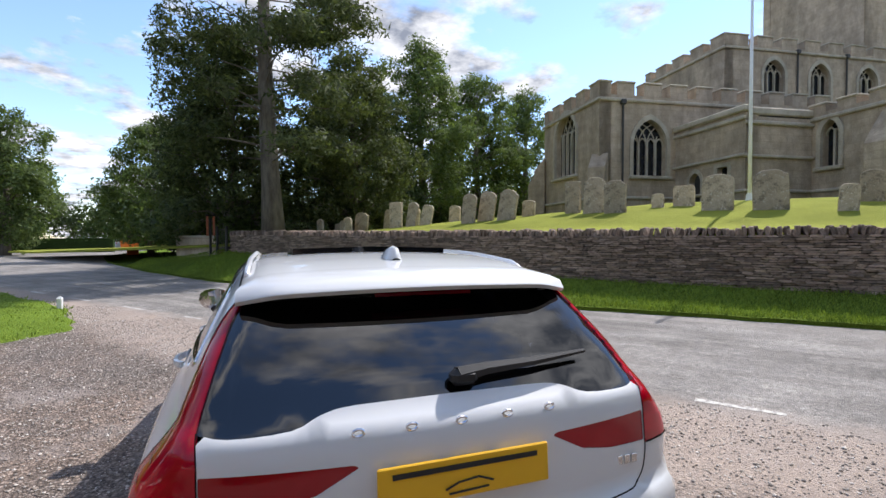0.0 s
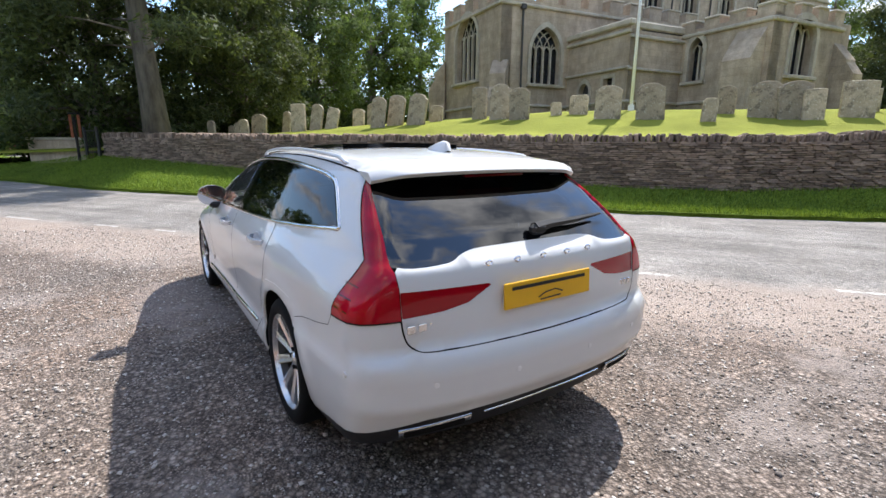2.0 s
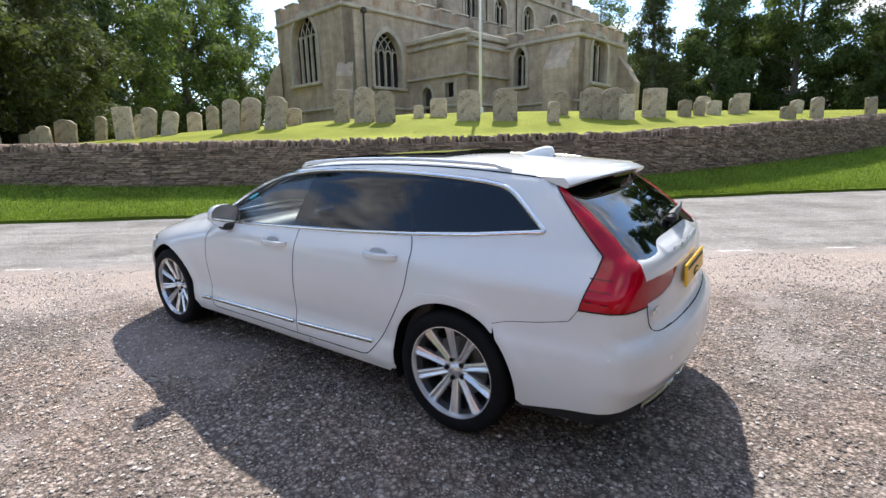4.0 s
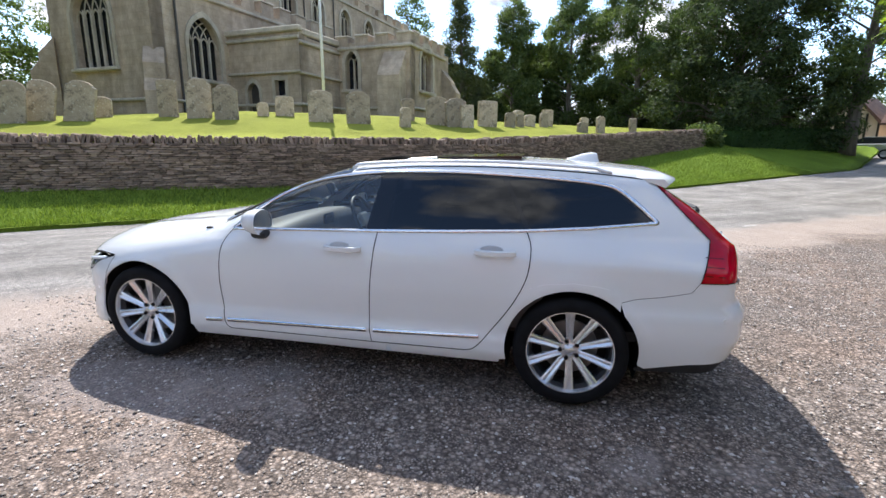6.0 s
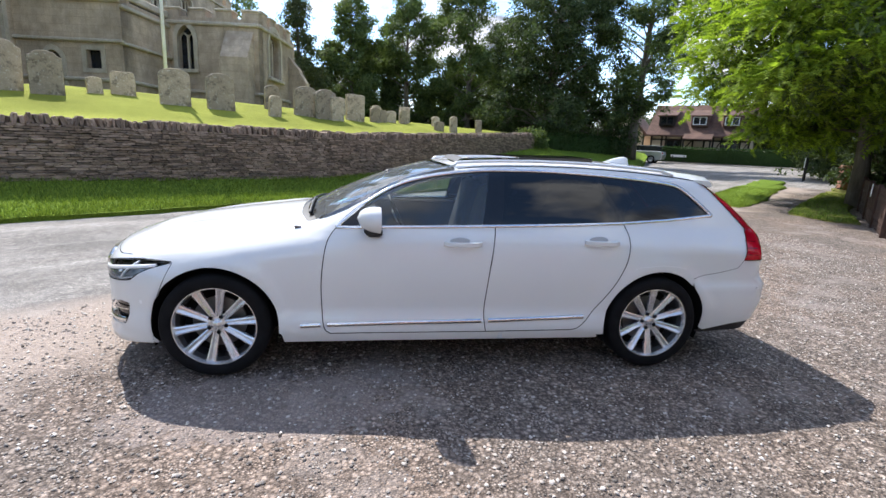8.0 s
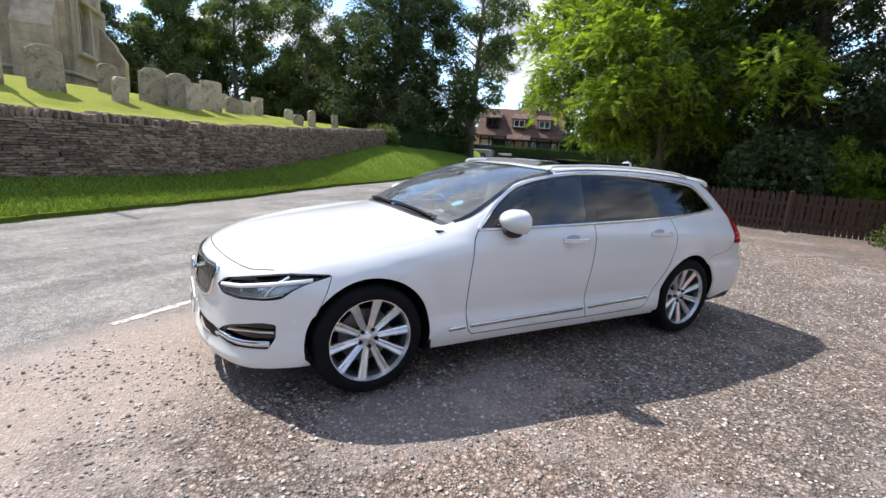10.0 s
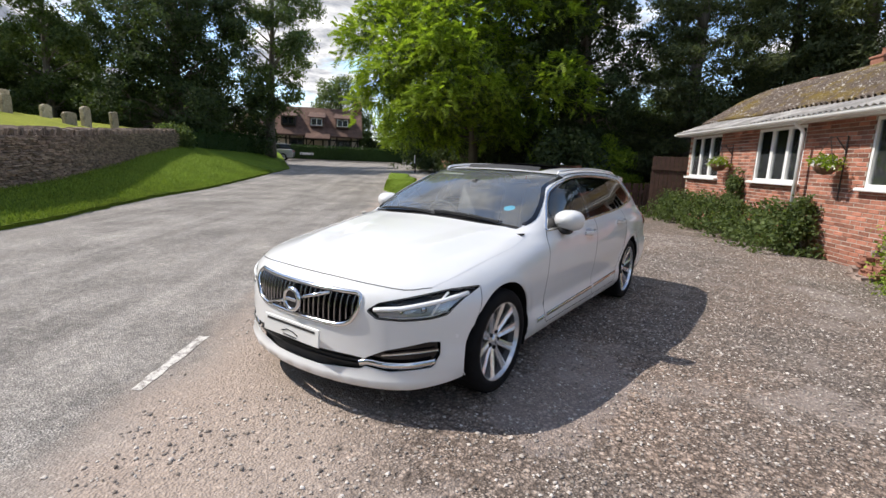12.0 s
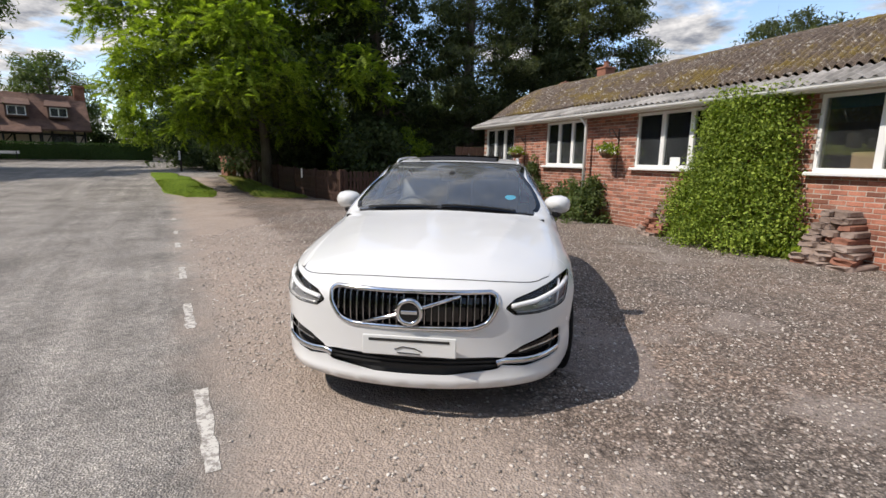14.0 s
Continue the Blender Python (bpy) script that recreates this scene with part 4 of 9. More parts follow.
def tree(name, at, height, radius, base, trunk_r, mat, label, seed, leaves=16000, size=0.12, kind="broad", lean=(0, 0), lumps=46, lump=0.3, gaps=0.0, group=""):
    """Tapered trunk, limbs and a crown of leafy boughs with an uneven outline."""
    rnd = np.random.default_rng(seed)
    t = thing(name, label, "tree", Matrix.Translation(at), group)
    stem = [Vector((lean[0] * k ** 1.2 + 0.12 * math.sin(k * 5 + seed), lean[1] * k ** 1.2 + 0.12 * math.cos(k * 4 + seed), height * 0.93 * k - 0.3 * (k == 0))) for k in np.linspace(0, 1, 9)]
    trunk = Geo().tube(stem, [trunk_r * (1.25 if i == 0 else 1 - 0.9 * (i / 8) ** 1.1) for i in range(9)], 10)
    layered = kind in ("cone", "fir", "cedar", "sprays")
    boughs, limbs = [], Geo()
    while len(boughs) < lumps:
        k = (len(boughs) + rnd.uniform()) / lumps
        if kind in ("cone", "fir"):
            k = k ** 1.3
        a = len(boughs) * 2.399 + rnd.normal(0, 0.5)
        wide = ramp(k, SHAPES[kind])
        reach = radius * wide * (0.86 + 0.32 * noise.noise(Vector((math.cos(a) * 1.5, math.sin(a) * 1.5, k * 5 + seed * 1.7))))
        r = reach * rnd.uniform(0.12, 1.0) ** 0.5
        b = radius * lump * (0.45 + 0.55 * wide) * rnd.uniform(0.72, 1.3)
        q = Vector((r * math.cos(a), r * math.sin(a), base + (height - base) * k - (0.16 * r if kind in ("cone", "fir", "sprays") else 0.0)))
        hk = max(0.0, min(1.0, q.z / height))
        boughs.append((q.x + lean[0] * hk, q.y + lean[1] * hk, q.z, b, math.cos(a) * r / radius, math.sin(a) * r / radius))
    boughs = [q for i, q in enumerate(boughs) if rnd.uniform() > gaps]
    for q in boughs:
        c = Vector(q[:3])
        k = max(0.12, min(0.92, (c.z - (0.0 if layered else 0.35) * math.hypot(c.x, c.y)) / height))
        a = stem[min(8, int(k * 8))].lerp(stem[min(8, int(k * 8) + 1)], k * 8 - int(k * 8))
        mid = a.lerp(c, 0.55) + Vector((0, 0, (0.03 if layered else 0.10) * (c - a).length))
        r0 = trunk_r * (0.15 if layered else 0.26) * (1 - 0.6 * k)
        limbs.tube([a, mid, c], [r0, r0 * 0.6, r0 * 0.18], 5, caps=False)
        for j in range(3):
            e = c + Vector(rnd.normal(0, 0.55, 3)) * q[3]
            limbs.tube([mid.lerp(c, 0.5), e], [r0 * 0.35, r0 * 0.08], 4, caps=False)
    part("trunk", trunk, M_BARK, t, smooth=True)
    part("limb_work", limbs, M_BARK, t, smooth=True)
    if kind == "sprays":
        v = frond_leaves(rnd, boughs, leaves, size * 3.2, 0.5, 0.22)
    else:
        needle = kind in ("cone", "fir", "cedar")
        v = crown_leaves(rnd, boughs, leaves, size, 0.26 if needle else 0.42, 0.42 if needle else 0.78, size * 1.7, 26, 0.22 if kind in ("cone", "fir") else 0.0)
    ob = new("crown", tris_mesh("crown", v, mat))
    ob.parent = t
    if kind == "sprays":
        # added inner leaves in a darker green, painting the shade inside the crown
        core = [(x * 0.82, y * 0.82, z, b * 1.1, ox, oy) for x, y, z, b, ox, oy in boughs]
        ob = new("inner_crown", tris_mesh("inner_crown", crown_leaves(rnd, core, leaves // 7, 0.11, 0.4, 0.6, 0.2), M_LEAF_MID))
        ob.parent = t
    return t


# tall cedar and yews by the wall
tree("cedar_tree", (-0.32, 17.6, 1.4), 20, 5.4, 3.4, 0.42, M_NEEDLE, "tall old cedar with a straight bare trunk behind the wall", 3, 64000, 0.15, kind="cedar", lean=(-0.5, 0.3), lumps=95, lump=0.23, gaps=0.12)
tree("yew_tree", (-2.2, 21.6, 1.2), 9.2, 4.0, 0.2, 0.35, M_NEEDLE, "dark dense yew beside the churchyard wall", 5, 40000, 0.12, kind="bush", lumps=60)
tree("yew_tree", (3.9, 23.4, 1.8), 9.6, 4.2, 0.2, 0.35, M_NEEDLE, "dark dense yew behind the gravestones", 6, 40000, 0.12, kind="bush", lumps=60)
tree("beech_tree", (10.5, 31.5, 2.2), 13.6, 4.6, 0.8, 0.35, M_LEAF_MID, "broad leafy tree behind the churchyard", 7, 34000, 0.15, lumps=60, lump=0.27)
tree("beech_tree", (17.5, 36.5, 2.2), 13.4, 4.6, 0.8, 0.35, M_LEAF_MID, "tall leafy tree behind the church", 8, 28000, 0.17, lumps=60, lump=0.27)
tree("beech_tree", (5.8, 30.0, 1.8), 8.5, 4.6, 0.4, 0.35, M_LEAF, "dark leafy tree behind the churchyard", 9, 26000, 0.15, lumps=55)
tree("beech_tree", (24.4, 39.7, 2.2), 13.6, 5.0, 0.8, 0.35, M_LEAF_MID, "tall leafy tree behind the church", 10, 22000, 0.18, lumps=60, lump=0.27)
tree("maple_tree", (-8.2, 34.8, 0.3), 9.0, 2.8, 0.8, 0.22, M_LEAF_MID, "small leafy tree beside the junction", 11, 20000, 0.14)
tree("lime_tree", (-21.5, 47.0, 0), 12.0, 4.6, 1.0, 0.35, M_LEAF_MID, "large green roadside tree beyond the junction", 12, 22000, 0.18, lump=0.27)
tree("lime_tree", (-28.0, 52.0, 0), 14, 6.0, 1.0, 0.35, M_LEAF_MID, "large green roadside tree beyond the junction", 13, 20000, 0.2)
tree("lime_tree", (-17.0, 66.0, 0), 8, 5.0, 0.6, 0.3, M_LEAF_MID, "distant leafy tree beyond the junction", 14, 10000, 0.24)
tree("lime_tree", (-8.0, 66.0, 0), 9, 5.5, 0.6, 0.3, M_LEAF_MID, "distant leafy tree beyond the junction", 15, 10000, 0.24)
tree("lime_tree", (-34.0, 62.0, 0), 12, 6.0, 0.6, 0.3, M_LEAF_LIGHT, "distant leafy tree beyond the junction", 16, 10000, 0.24)
# trees beyond the lower end of the churchyard
tree("spruce_tree", (37.7, 6.5, 2.3), 12.0, 3.0, 0.4, 0.28, M_NEEDLE, "dark pointed conifer beside the church", 21, 30000, 0.15, kind="cone", lumps=110, lump=0.30)
tree("ash_tree", (55.8, 16.5, 2.2), 16.4, 3.6, 2.0, 0.3, M_LEAF_MID, "distant leafy tree behind the church", 27, 12000, 0.2)
for i, (x, y, h, r) in enumerate(((39.2, 2.3, 11.2, 2.9), (41.4, -2.5, 12.2, 3.3), (38.0, -7.6, 12.9, 3.6), (45.0, 0.5, 8.0, 4.6), (44.0, -9.0, 8.5, 5.0), (43.0, 8.5, 6.5, 4.6))):
    tree("ash_tree", (x, y, 2.2), h, r, 0.8, 0.26, M_LEAF_MID if i < 3 else M_LEAF, "tall leafy tree at the churchyard edge", 22 + i, 32000, 0.135, kind="tall", lumps=64, lump=0.25, gaps=0.15 if i < 3 else 0.0)
tree("holm_oak", (31.6, -12.6, 1.5), 13.6, 5.6, 0.2, 0.5, M_LEAF, "massive dark evergreen oak at the end of the wall", 31, 80000, 0.125, kind="bush", lumps=95, lump=0.25)
tree("oak_tree", (29.3, -18.2, 1.4), 14.5, 3.9, 2.4, 0.36, M_LEAF_MID, "tall open oak near the road corner", 32, 26000, 0.13, kind="open", lumps=60, lump=0.24, gaps=0.25)
tree("maple_tree", (38.5, -33.5, 1.2), 8.6, 3.6, 1.6, 0.3, M_LEAF_MID, "leafy tree behind the timbered house", 34, 12000, 0.16)
tree("maple_tree", (29.8, -33.2, 1.2), 8.0, 2.7, 1.0, 0.22, M_LEAF_LIGHT, "light green tree beside the timbered house", 35, 14000, 0.14)
tree("maple_tree", (24.5, -35.0, 1.0), 7.6, 3.3, 0.6, 0.22, M_LEAF_MID, "leafy tree beside the timbered house", 36, 14000, 0.14)
# trees behind the fence and the brick building
tree("robinia_tree", (9.9, -15.3, 0.1), 12.5, 5.7, 2.7, 0.24, M_LEAF_LIGHT, "large bright green ash with drooping feathery leaves above the fence", 41, 250000, 0.115, kind="sprays", lean=(0.4, 0.8), lumps=120, lump=0.22, gaps=0.1)
tree("robinia_tree", (4.9, -15.6, 0.1), 12.5, 2.2, 1.2, 0.40, M_LEAF, "tall dark leafy tree behind the wooden fence", 42, 60000, 0.085, kind="open", lumps=75, lump=0.3)
tree("holly_tree", (12.0, -20.5, 0.2), 8.5, 4.0, 0.4, 0.35, M_LEAF, "dark leafy tree behind the fence", 43, 30000, 0.11, kind="bush", lumps=60)
tree("fir_tree", (1.2, -18.2, 0), 19.0, 3.1, 0.6, 0.30, M_NEEDLE, "dark fir behind the brick building", 44, 95000, 0.11, kind="fir", lumps=170, lump=0.26)
tree("fir_tree", (-4.0, -20.5, 0), 16.5, 3.8, 1.0, 0.35, M_NEEDLE, "tall dark conifer behind the brick building", 45, 90000, 0.12, kind="fir", lumps=190, lump=0.24)
tree("fir_tree", (-1.7, -21.5, 0), 15.5, 3.4, 0.8, 0.32, M_NEEDLE, "tall dark conifer behind the brick building", 53, 70000, 0.12, kind="fir", lumps=150, lump=0.26)
tree("fir_tree", (-15.0, -24.0, 0), 9.0, 4.0, 2.0, 0.35, M_NEEDLE, "dark conifer beyond the brick building", 46, 26000, 0.13, kind="cedar", lumps=70)
tree("holly_tree", (4.6, -21.0, 0), 4.4, 3.6, 0.2, 0.25, M_LEAF_MID, "leafy thicket behind the fence", 47, 24000, 0.10, kind="bush")
tree("laurel", (5.5, -14.2, 0.1), 2.3, 0.9, 0.0, 0.06, M_CREEPER, "bright yellow-green shrub behind the wooden fence", 51, 7000, 0.07, kind="bush", lumps=24, lump=0.4)
tree("laurel", (3.6, -15.4, 0.1), 2.5, 1.3, 0.0, 0.07, M_LEAF_LIGHT, "leafy green shrub behind the wooden fence", 52, 9000, 0.08, kind="bush", lumps=26, lump=0.4)
tree("holly_tree", (18.5, -27.0, 0.4), 8.2, 4.0, 0.4, 0.35, M_LEAF_MID, "leafy tree behind the junction", 48, 24000, 0.12)
tree("holly_tree", (-20.0, -6.0, 0), 9, 5, 0.8, 0.35, M_LEAF_MID, "leafy tree behind the forecourt", 49, 9000, 0.22)
tree("holly_tree", (-16.0, 10.0, 0), 8, 4.5, 0.8, 0.35, M_LEAF_MID, "leafy tree at the edge of the corner lawn", 50, 9000, 0.22)


def far_wood(name, pts, h, depth, seed, count, leaf=0.2):
    """Distant belt of woodland."""
    rnd = np.random.default_rng(seed)
    cents = []
    for i in range(count):
        k = rnd.uniform(0, len(pts) - 1.001)
        a, b = Vector(pts[int(k)]), Vector(pts[int(k) + 1])
        p = a.lerp(b, k - int(k))
        top = h * (0.7 + 0.4 * noise.noise(Vector((p.x * 0.06, p.y * 0.06, seed))))
        cents.append((p.x + rnd.normal(0, depth), p.y + rnd.normal(0, depth), rnd.uniform(0.2, 1) ** 0.7 * top))
    boughs = [(*c, rnd.uniform(0.9, 1.6), 0.0, 0.0) for c in cents]
    v = crown_leaves(rnd, boughs, count * 95, leaf, 0.42, 0.8, leaf * 1.8)
    return tagged(new(name, tris_mesh(name, v, M_LEAF)), "distant belt of dark green woodland", "woodland", kind="stuff")


far_wood("woodland", [(-60, 50, 0), (-30, 75, 0), (0, 80, 0), (35, 60, 0), (70, 30, 0), (75, -20, 0), (55, -50, 0)], 10, 3.0, 1, 900, 0.3)
far_wood("woodland", [(-5.5, 25.5, 0), (0, 27, 0), (6, 29.5, 0), (13, 34, 0), (24, 44, 0)], 5.0, 0.7, 4, 700, 0.17)
far_wood("woodland", [(38, 12, 0), (43, 4, 0), (45, -5, 0), (42, -13, 0), (36, -16, 0)], 6.5, 1.0, 5, 700, 0.17)
far_wood("woodland", [(21, -26, 0), (13, -23, 0), (5, -21, 0), (-4, -22.5, 0), (-12, -24, 0)], 3.6, 0.7, 6, 420, 0.15)
far_wood("woodland", [(28, -42, 0), (37, -39, 0), (44, -33, 0), (48, -27, 0), (49, -17, 0)], 5.5, 0.9, 7, 420, 0.18)
far_wood("woodland", [(35, -48, 0), (10, -40, 0), (-20, -35, 0), (-45, -10, 0), (-60, 50, 0)], 9, 2.5, 2, 600, 0.26)


# ---- hedges ----
def hedge(pts, w, h, label, seed, z, dens=260):
    rnd = np.random.default_rng(seed)
    t = thing("hedge", label, "hedge")
    core = Geo()
    cents = []
    for a, b in zip(pts, pts[1:]):
        a, b = Vector((*a, 0)), Vector((*b, 0))
        d = b - a
        core.box((a + d / 2 + Vector((0, 0, z + h * 0.45))), (d.length, w * 0.75, h * 0.9), rz=math.atan2(d.y, d.x))
        s = Vector((-d.y, d.x, 0)).normalized()
        for _ in range(int(dens * d.length * (h + w) / 3)):
            k, q = rnd.uniform(), rnd.uniform(-1, 1)
            if rnd.uniform() < 0.4:
                p = a + d * k + s * q * w / 2 + Vector((0, 0, z + h * rnd.normal(1, 0.02)))
            else:
                p = a + d * k + s * (w / 2 if q > 0 else -w / 2) * rnd.normal(1, 0.04) + Vector((0, 0, z + h * rnd.uniform(0.02, 1)))
            cents.append(tuple(p))
    part("hedge_core", core, M_HEDGE, t)
    ob = new("foliage", quads_mesh("foliage", leaf_cloud(rnd, cents, 3, 0.055, (0.05, 0.05, 0.04)), M_HEDGE))
    ob.parent = t
    return t


hedge([(28.9, -32.6), (32.4, -28.4), (35.9, -24.6)], 0.8, 1.2, "long clipped dark green hedge in front of the timbered house", 1, 1.05)
hedge([(26.2, -10.6), (29.5, -16.6), (30.4, -18.3)], 1.1, 1.35, "clipped green hedge round the road corner", 2, 1.2)
hedge([(-30.0, 55.0), (-16.0, 56.0)], 1.2, 1.6, "clipped green hedge beyond the junction", 3, 0.0, 90)

# ---- timbered house at the end of the road ----
M_ROOFTILE = stone_mat("brown_clay_tiles", (0.11, 0.06, 0.045), (0.20, 0.115, 0.085), 0.7, (0.17, 0.10))
M_RENDER = plain("cream_render", (0.62, 0.50, 0.38), 0.9, 0, 0.1, 1.2)
M_TIMBER = plain("black_timber", (0.022, 0.016, 0.012), 0.7, 0, 0.3, 5.0)
M_BRICKFAR = stone_mat("old_brick", (0.24, 0.10, 0.065), (0.40, 0.19, 0.13), 0.7, (0.23, 0.075))
hx = Vector((-0.68, -0.733, 0))
HOUSE = Matrix.Translation((38.8, -25.24, 1.0)) @ Matrix.Rotation(math.atan2(hx.y, hx.x), 4, "Z") @ Matrix.Diagonal((1, -1, 1, 1))
house = thing("timbered_house", "cottage with black timbers, cream walls, brown tiled roof and dormers", "house", HOUSE)
# local: x along the front, y away from the road is negative
LY = -6.0
part("wall", Geo().slab(rect(0, 8.0, 0, 2.6), [rect(1.4, 2.6, 0.9, 1.9), rect(5.9, 7.2, 0.9, 1.9)], -0.25).box((4, LY, 1.3), (8.0, 0.25, 2.6)).box((0.125, LY / 2, 1.3), (0.25, -LY - 0.5, 2.6)).box((7.875, LY / 2, 1.3), (0.25, -LY - 0.5, 2.6)), M_RENDER, house, fix=True)
for sx in (0.0, 8.0):
    part("gable", Geo().add([(sx, 0, 2.6), (sx, LY, 2.6), (sx, LY / 2, 5.0), (sx + (0.2 if sx == 0 else -0.2), 0, 2.6), (sx + (0.2 if sx == 0 else -0.2), LY, 2.6), (sx + (0.2 if sx == 0 else -0.2), LY / 2, 5.0)], [(0, 1, 2), (3, 5, 4), (0, 2, 5, 3), (1, 4, 5, 2)]), M_RENDER, house, fix=True)
part("roof", Geo().add([(-0.35, 0.55, 2.35), (8.35, 0.55, 2.35), (8.35, LY / 2, 5.25), (-0.35, LY / 2, 5.25), (-0.35, 0.55, 2.2), (8.35, 0.55, 2.2), (8.35, LY / 2, 5.05), (-0.35, LY / 2, 5.05)], [(0, 1, 2, 3), (7, 6, 5, 4), (0, 4, 5, 1), (1, 5, 6, 2), (0, 3, 7, 4)])
     .add([(-0.35, LY - 0.55, 2.35), (8.35, LY - 0.55, 2.35), (8.35, LY / 2 - 0.01, 5.24), (-0.35, LY / 2 - 0.01, 5.24)], [(3, 2, 1, 0)]), M_ROOFTILE, house, "brown clay tiled roof", fix=True)
part("chimney", Geo().box((8.0, LY / 2, 4.6), (0.75, 0.9, 2.8), bev=0.03).box((8.0, LY / 2, 6.0), (0.9, 1.05, 0.18), bev=0.03), M_BRICKFAR, house, "brick chimney stack")
for x in (0.1, 1.0, 1.35, 2.65, 3.6, 4.5, 5.2, 5.85, 7.25, 7.9):
    part("timber", Geo().box((x, 0.03, 1.3), (0.14, 0.1, 2.6), bev=0.01), M_TIMBER, house)
for z in (0.85, 1.95, 2.5):
    part("timber", Geo().box((4.0, 0.045, z), (8.0, 0.08, 0.13), bev=0.01), M_TIMBER, house)
for x0, x1 in ((2.7, 3.5), (5.25, 5.8), (7.3, 7.85)):
    part("timber", Geo().tube([(x0, 0.03, 0.9), (x1, 0.03, 1.9)], 0.06, 4), M_TIMBER, house)
for x0 in (1.4, 5.9):
    wdw = new("window")
    wdw.parent = house
    part("pane", Geo().box((x0 + 0.62, -0.1, 1.4), (1.2, 0.02, 1.0)), M_DARKGLASS, wdw)
    part("window_frame", Geo().slab(rect(x0, x0 + 1.25, 0.9, 1.9), [rect(x0 + 0.07, x0 + 0.59, 0.97, 1.83), rect(x0 + 0.66, x0 + 1.18, 0.97, 1.83)], -0.08), M_TIMBER, wdw)
for i, x0 in enumerate((1.2, 3.9, 6.4)):
    dm = new("dormer")
    dm.parent = house
    part("dormer_cheeks", Geo().box((x0, -0.8, 3.65), (1.35, 1.3, 0.95)), M_TIMBER if i == 0 else M_ROOFTILE, dm)
    part("dormer_roof", Geo().add([(x0 - 0.85, 0.05, 4.12), (x0 + 0.85, 0.05, 4.12), (x0 + 0.75, -2.2, 4.75), (x0 - 0.75, -2.2, 4.75), (x0 - 0.85, 0.05, 4.02), (x0 + 0.85, 0.05, 4.02), (x0 + 0.75, -2.2, 4.6), (x0 - 0.75, -2.2, 4.6)], [(0, 1, 2, 3), (0, 4, 5, 1), (1, 5, 6, 2), (0, 3, 7, 4)]), M_ROOFTILE, dm, fix=True)
    part("window_frame", Geo().slab(rect(x0 - 0.55, x0 + 0.55, 3.3, 4.0), [rect(x0 - 0.48, x0 - 0.04, 3.37, 3.93), rect(x0 + 0.04, x0 + 0.48, 3.37, 3.93)], 0.06, Matrix.Translation((0, -0.14, 0))), M_WHITE if i else M_TIMBER, dm)
    part("pane", Geo().box((x0, -0.135, 3.65), (1.0, 0.02, 0.62)), M_DARKGLASS, dm)
part("porch", Geo().add([(2.9, 1.3, 2.05), (5.2, 1.3, 2.05), (5.2, 0.3, 2.6), (2.9, 0.3, 2.6), (2.9, 1.3, 1.95), (5.2, 1.3, 1.95), (5.2, 0.3, 2.45), (2.9, 0.3, 2.45)], [(0, 1, 2, 3), (0, 4, 5, 1), (1, 5, 6, 2), (0, 3, 7, 4), (4, 7, 6, 5)]), M_ROOFTILE, house, fix=True)
for x in (3.0, 5.1):
    part("porch_post", Geo().box((x, 1.15, 1.0), (0.12, 0.12, 2.0), bev=0.01), M_TIMBER, house)
# gabled wing
wing = thing("gabled_wing", "gabled cream and black timbered wing with a tiled roof", "house", HOUSE @ Matrix.Translation((-4.6, -2.5, 0)))
part("wall", Geo().box((1.8, -2.5, 1.3), (3.4, 4.8, 2.6)), M_RENDER, wing)
part("gable", Geo().add([(0.1, -0.1, 2.6), (3.5, -0.1, 2.6), (1.8, -0.1, 4.4), (0.1, -0.3, 2.6), (3.5, -0.3, 2.6), (1.8, -0.3, 4.4)], [(0, 1, 2), (3, 5, 4), (0, 2, 5, 3), (1, 4, 5, 2)]), M_RENDER, wing, fix=True)
part("roof", Geo().add([(-0.3, 0.3, 2.3), (1.8, 0.3, 4.65), (3.9, 0.3, 2.3), (-0.3, -5.0, 2.3), (1.8, -5.0, 4.65), (3.9, -5.0, 2.3), (0.0, 0.3, 2.3), (1.8, 0.3, 4.4), (3.6, 0.3, 2.3)], [(0, 1, 4, 3), (1, 2, 5, 4), (0, 6, 7, 1), (1, 7, 8, 2)]), M_ROOFTILE, wing, fix=True)
for x in (0.2, 1.0, 1.8, 2.6, 3.4):
    part("timber", Geo().box((x, -0.05, 1.3 + 0.35 * (1.7 - abs(x - 1.8)) ), (0.13, 0.09, 2.6 + 0.7 * (1.7 - abs(x - 1.8))), bev=0.01), M_TIMBER, wing)
part("pane", Geo().box((1.8, -0.06, 2.9), (0.9, 0.03, 0.7)), M_DARKGLASS, wing)

# low grey-roofed house far beyond the junction
rs = thing("road_sign", "orange temporary road sign on a folding frame beyond the junction", "sign", Matrix.Translation((-14.7, 54.9, 0)) @ Matrix.Rotation(radians(15), 4, "Z"))
M_ORANGE = plain("orange_sign_face", (0.85, 0.20, 0.015), 0.5, 0, 0.08)
part("sign_plate", Geo().box((0, 0, 0.72), (0.85, 0.03, 1.05), Matrix.Rotation(radians(-9), 4, "X"), bev=0.02), M_ORANGE, rs)
for sx in (-0.34, 0.34):
    part("leg", Geo().tube([(sx, 0.02, 0.25), (sx, -0.12, 0.0)], 0.02, 6).tube([(sx, 0.1, 1.0), (sx, 0.42, 0.0)], 0.02, 6), M_PIPE, rs)
bung = thing("distant_house", "low house with a pale grey roof far beyond the junction", "house", Matrix.Translation((-13.5, 74.0, 0)) @ Matrix.Rotation(radians(20), 4, "Z"))
part("wall", Geo().box((0, 0, 1.2), (9.0, 6.0, 2.4)), M_BRICKFAR, bung)
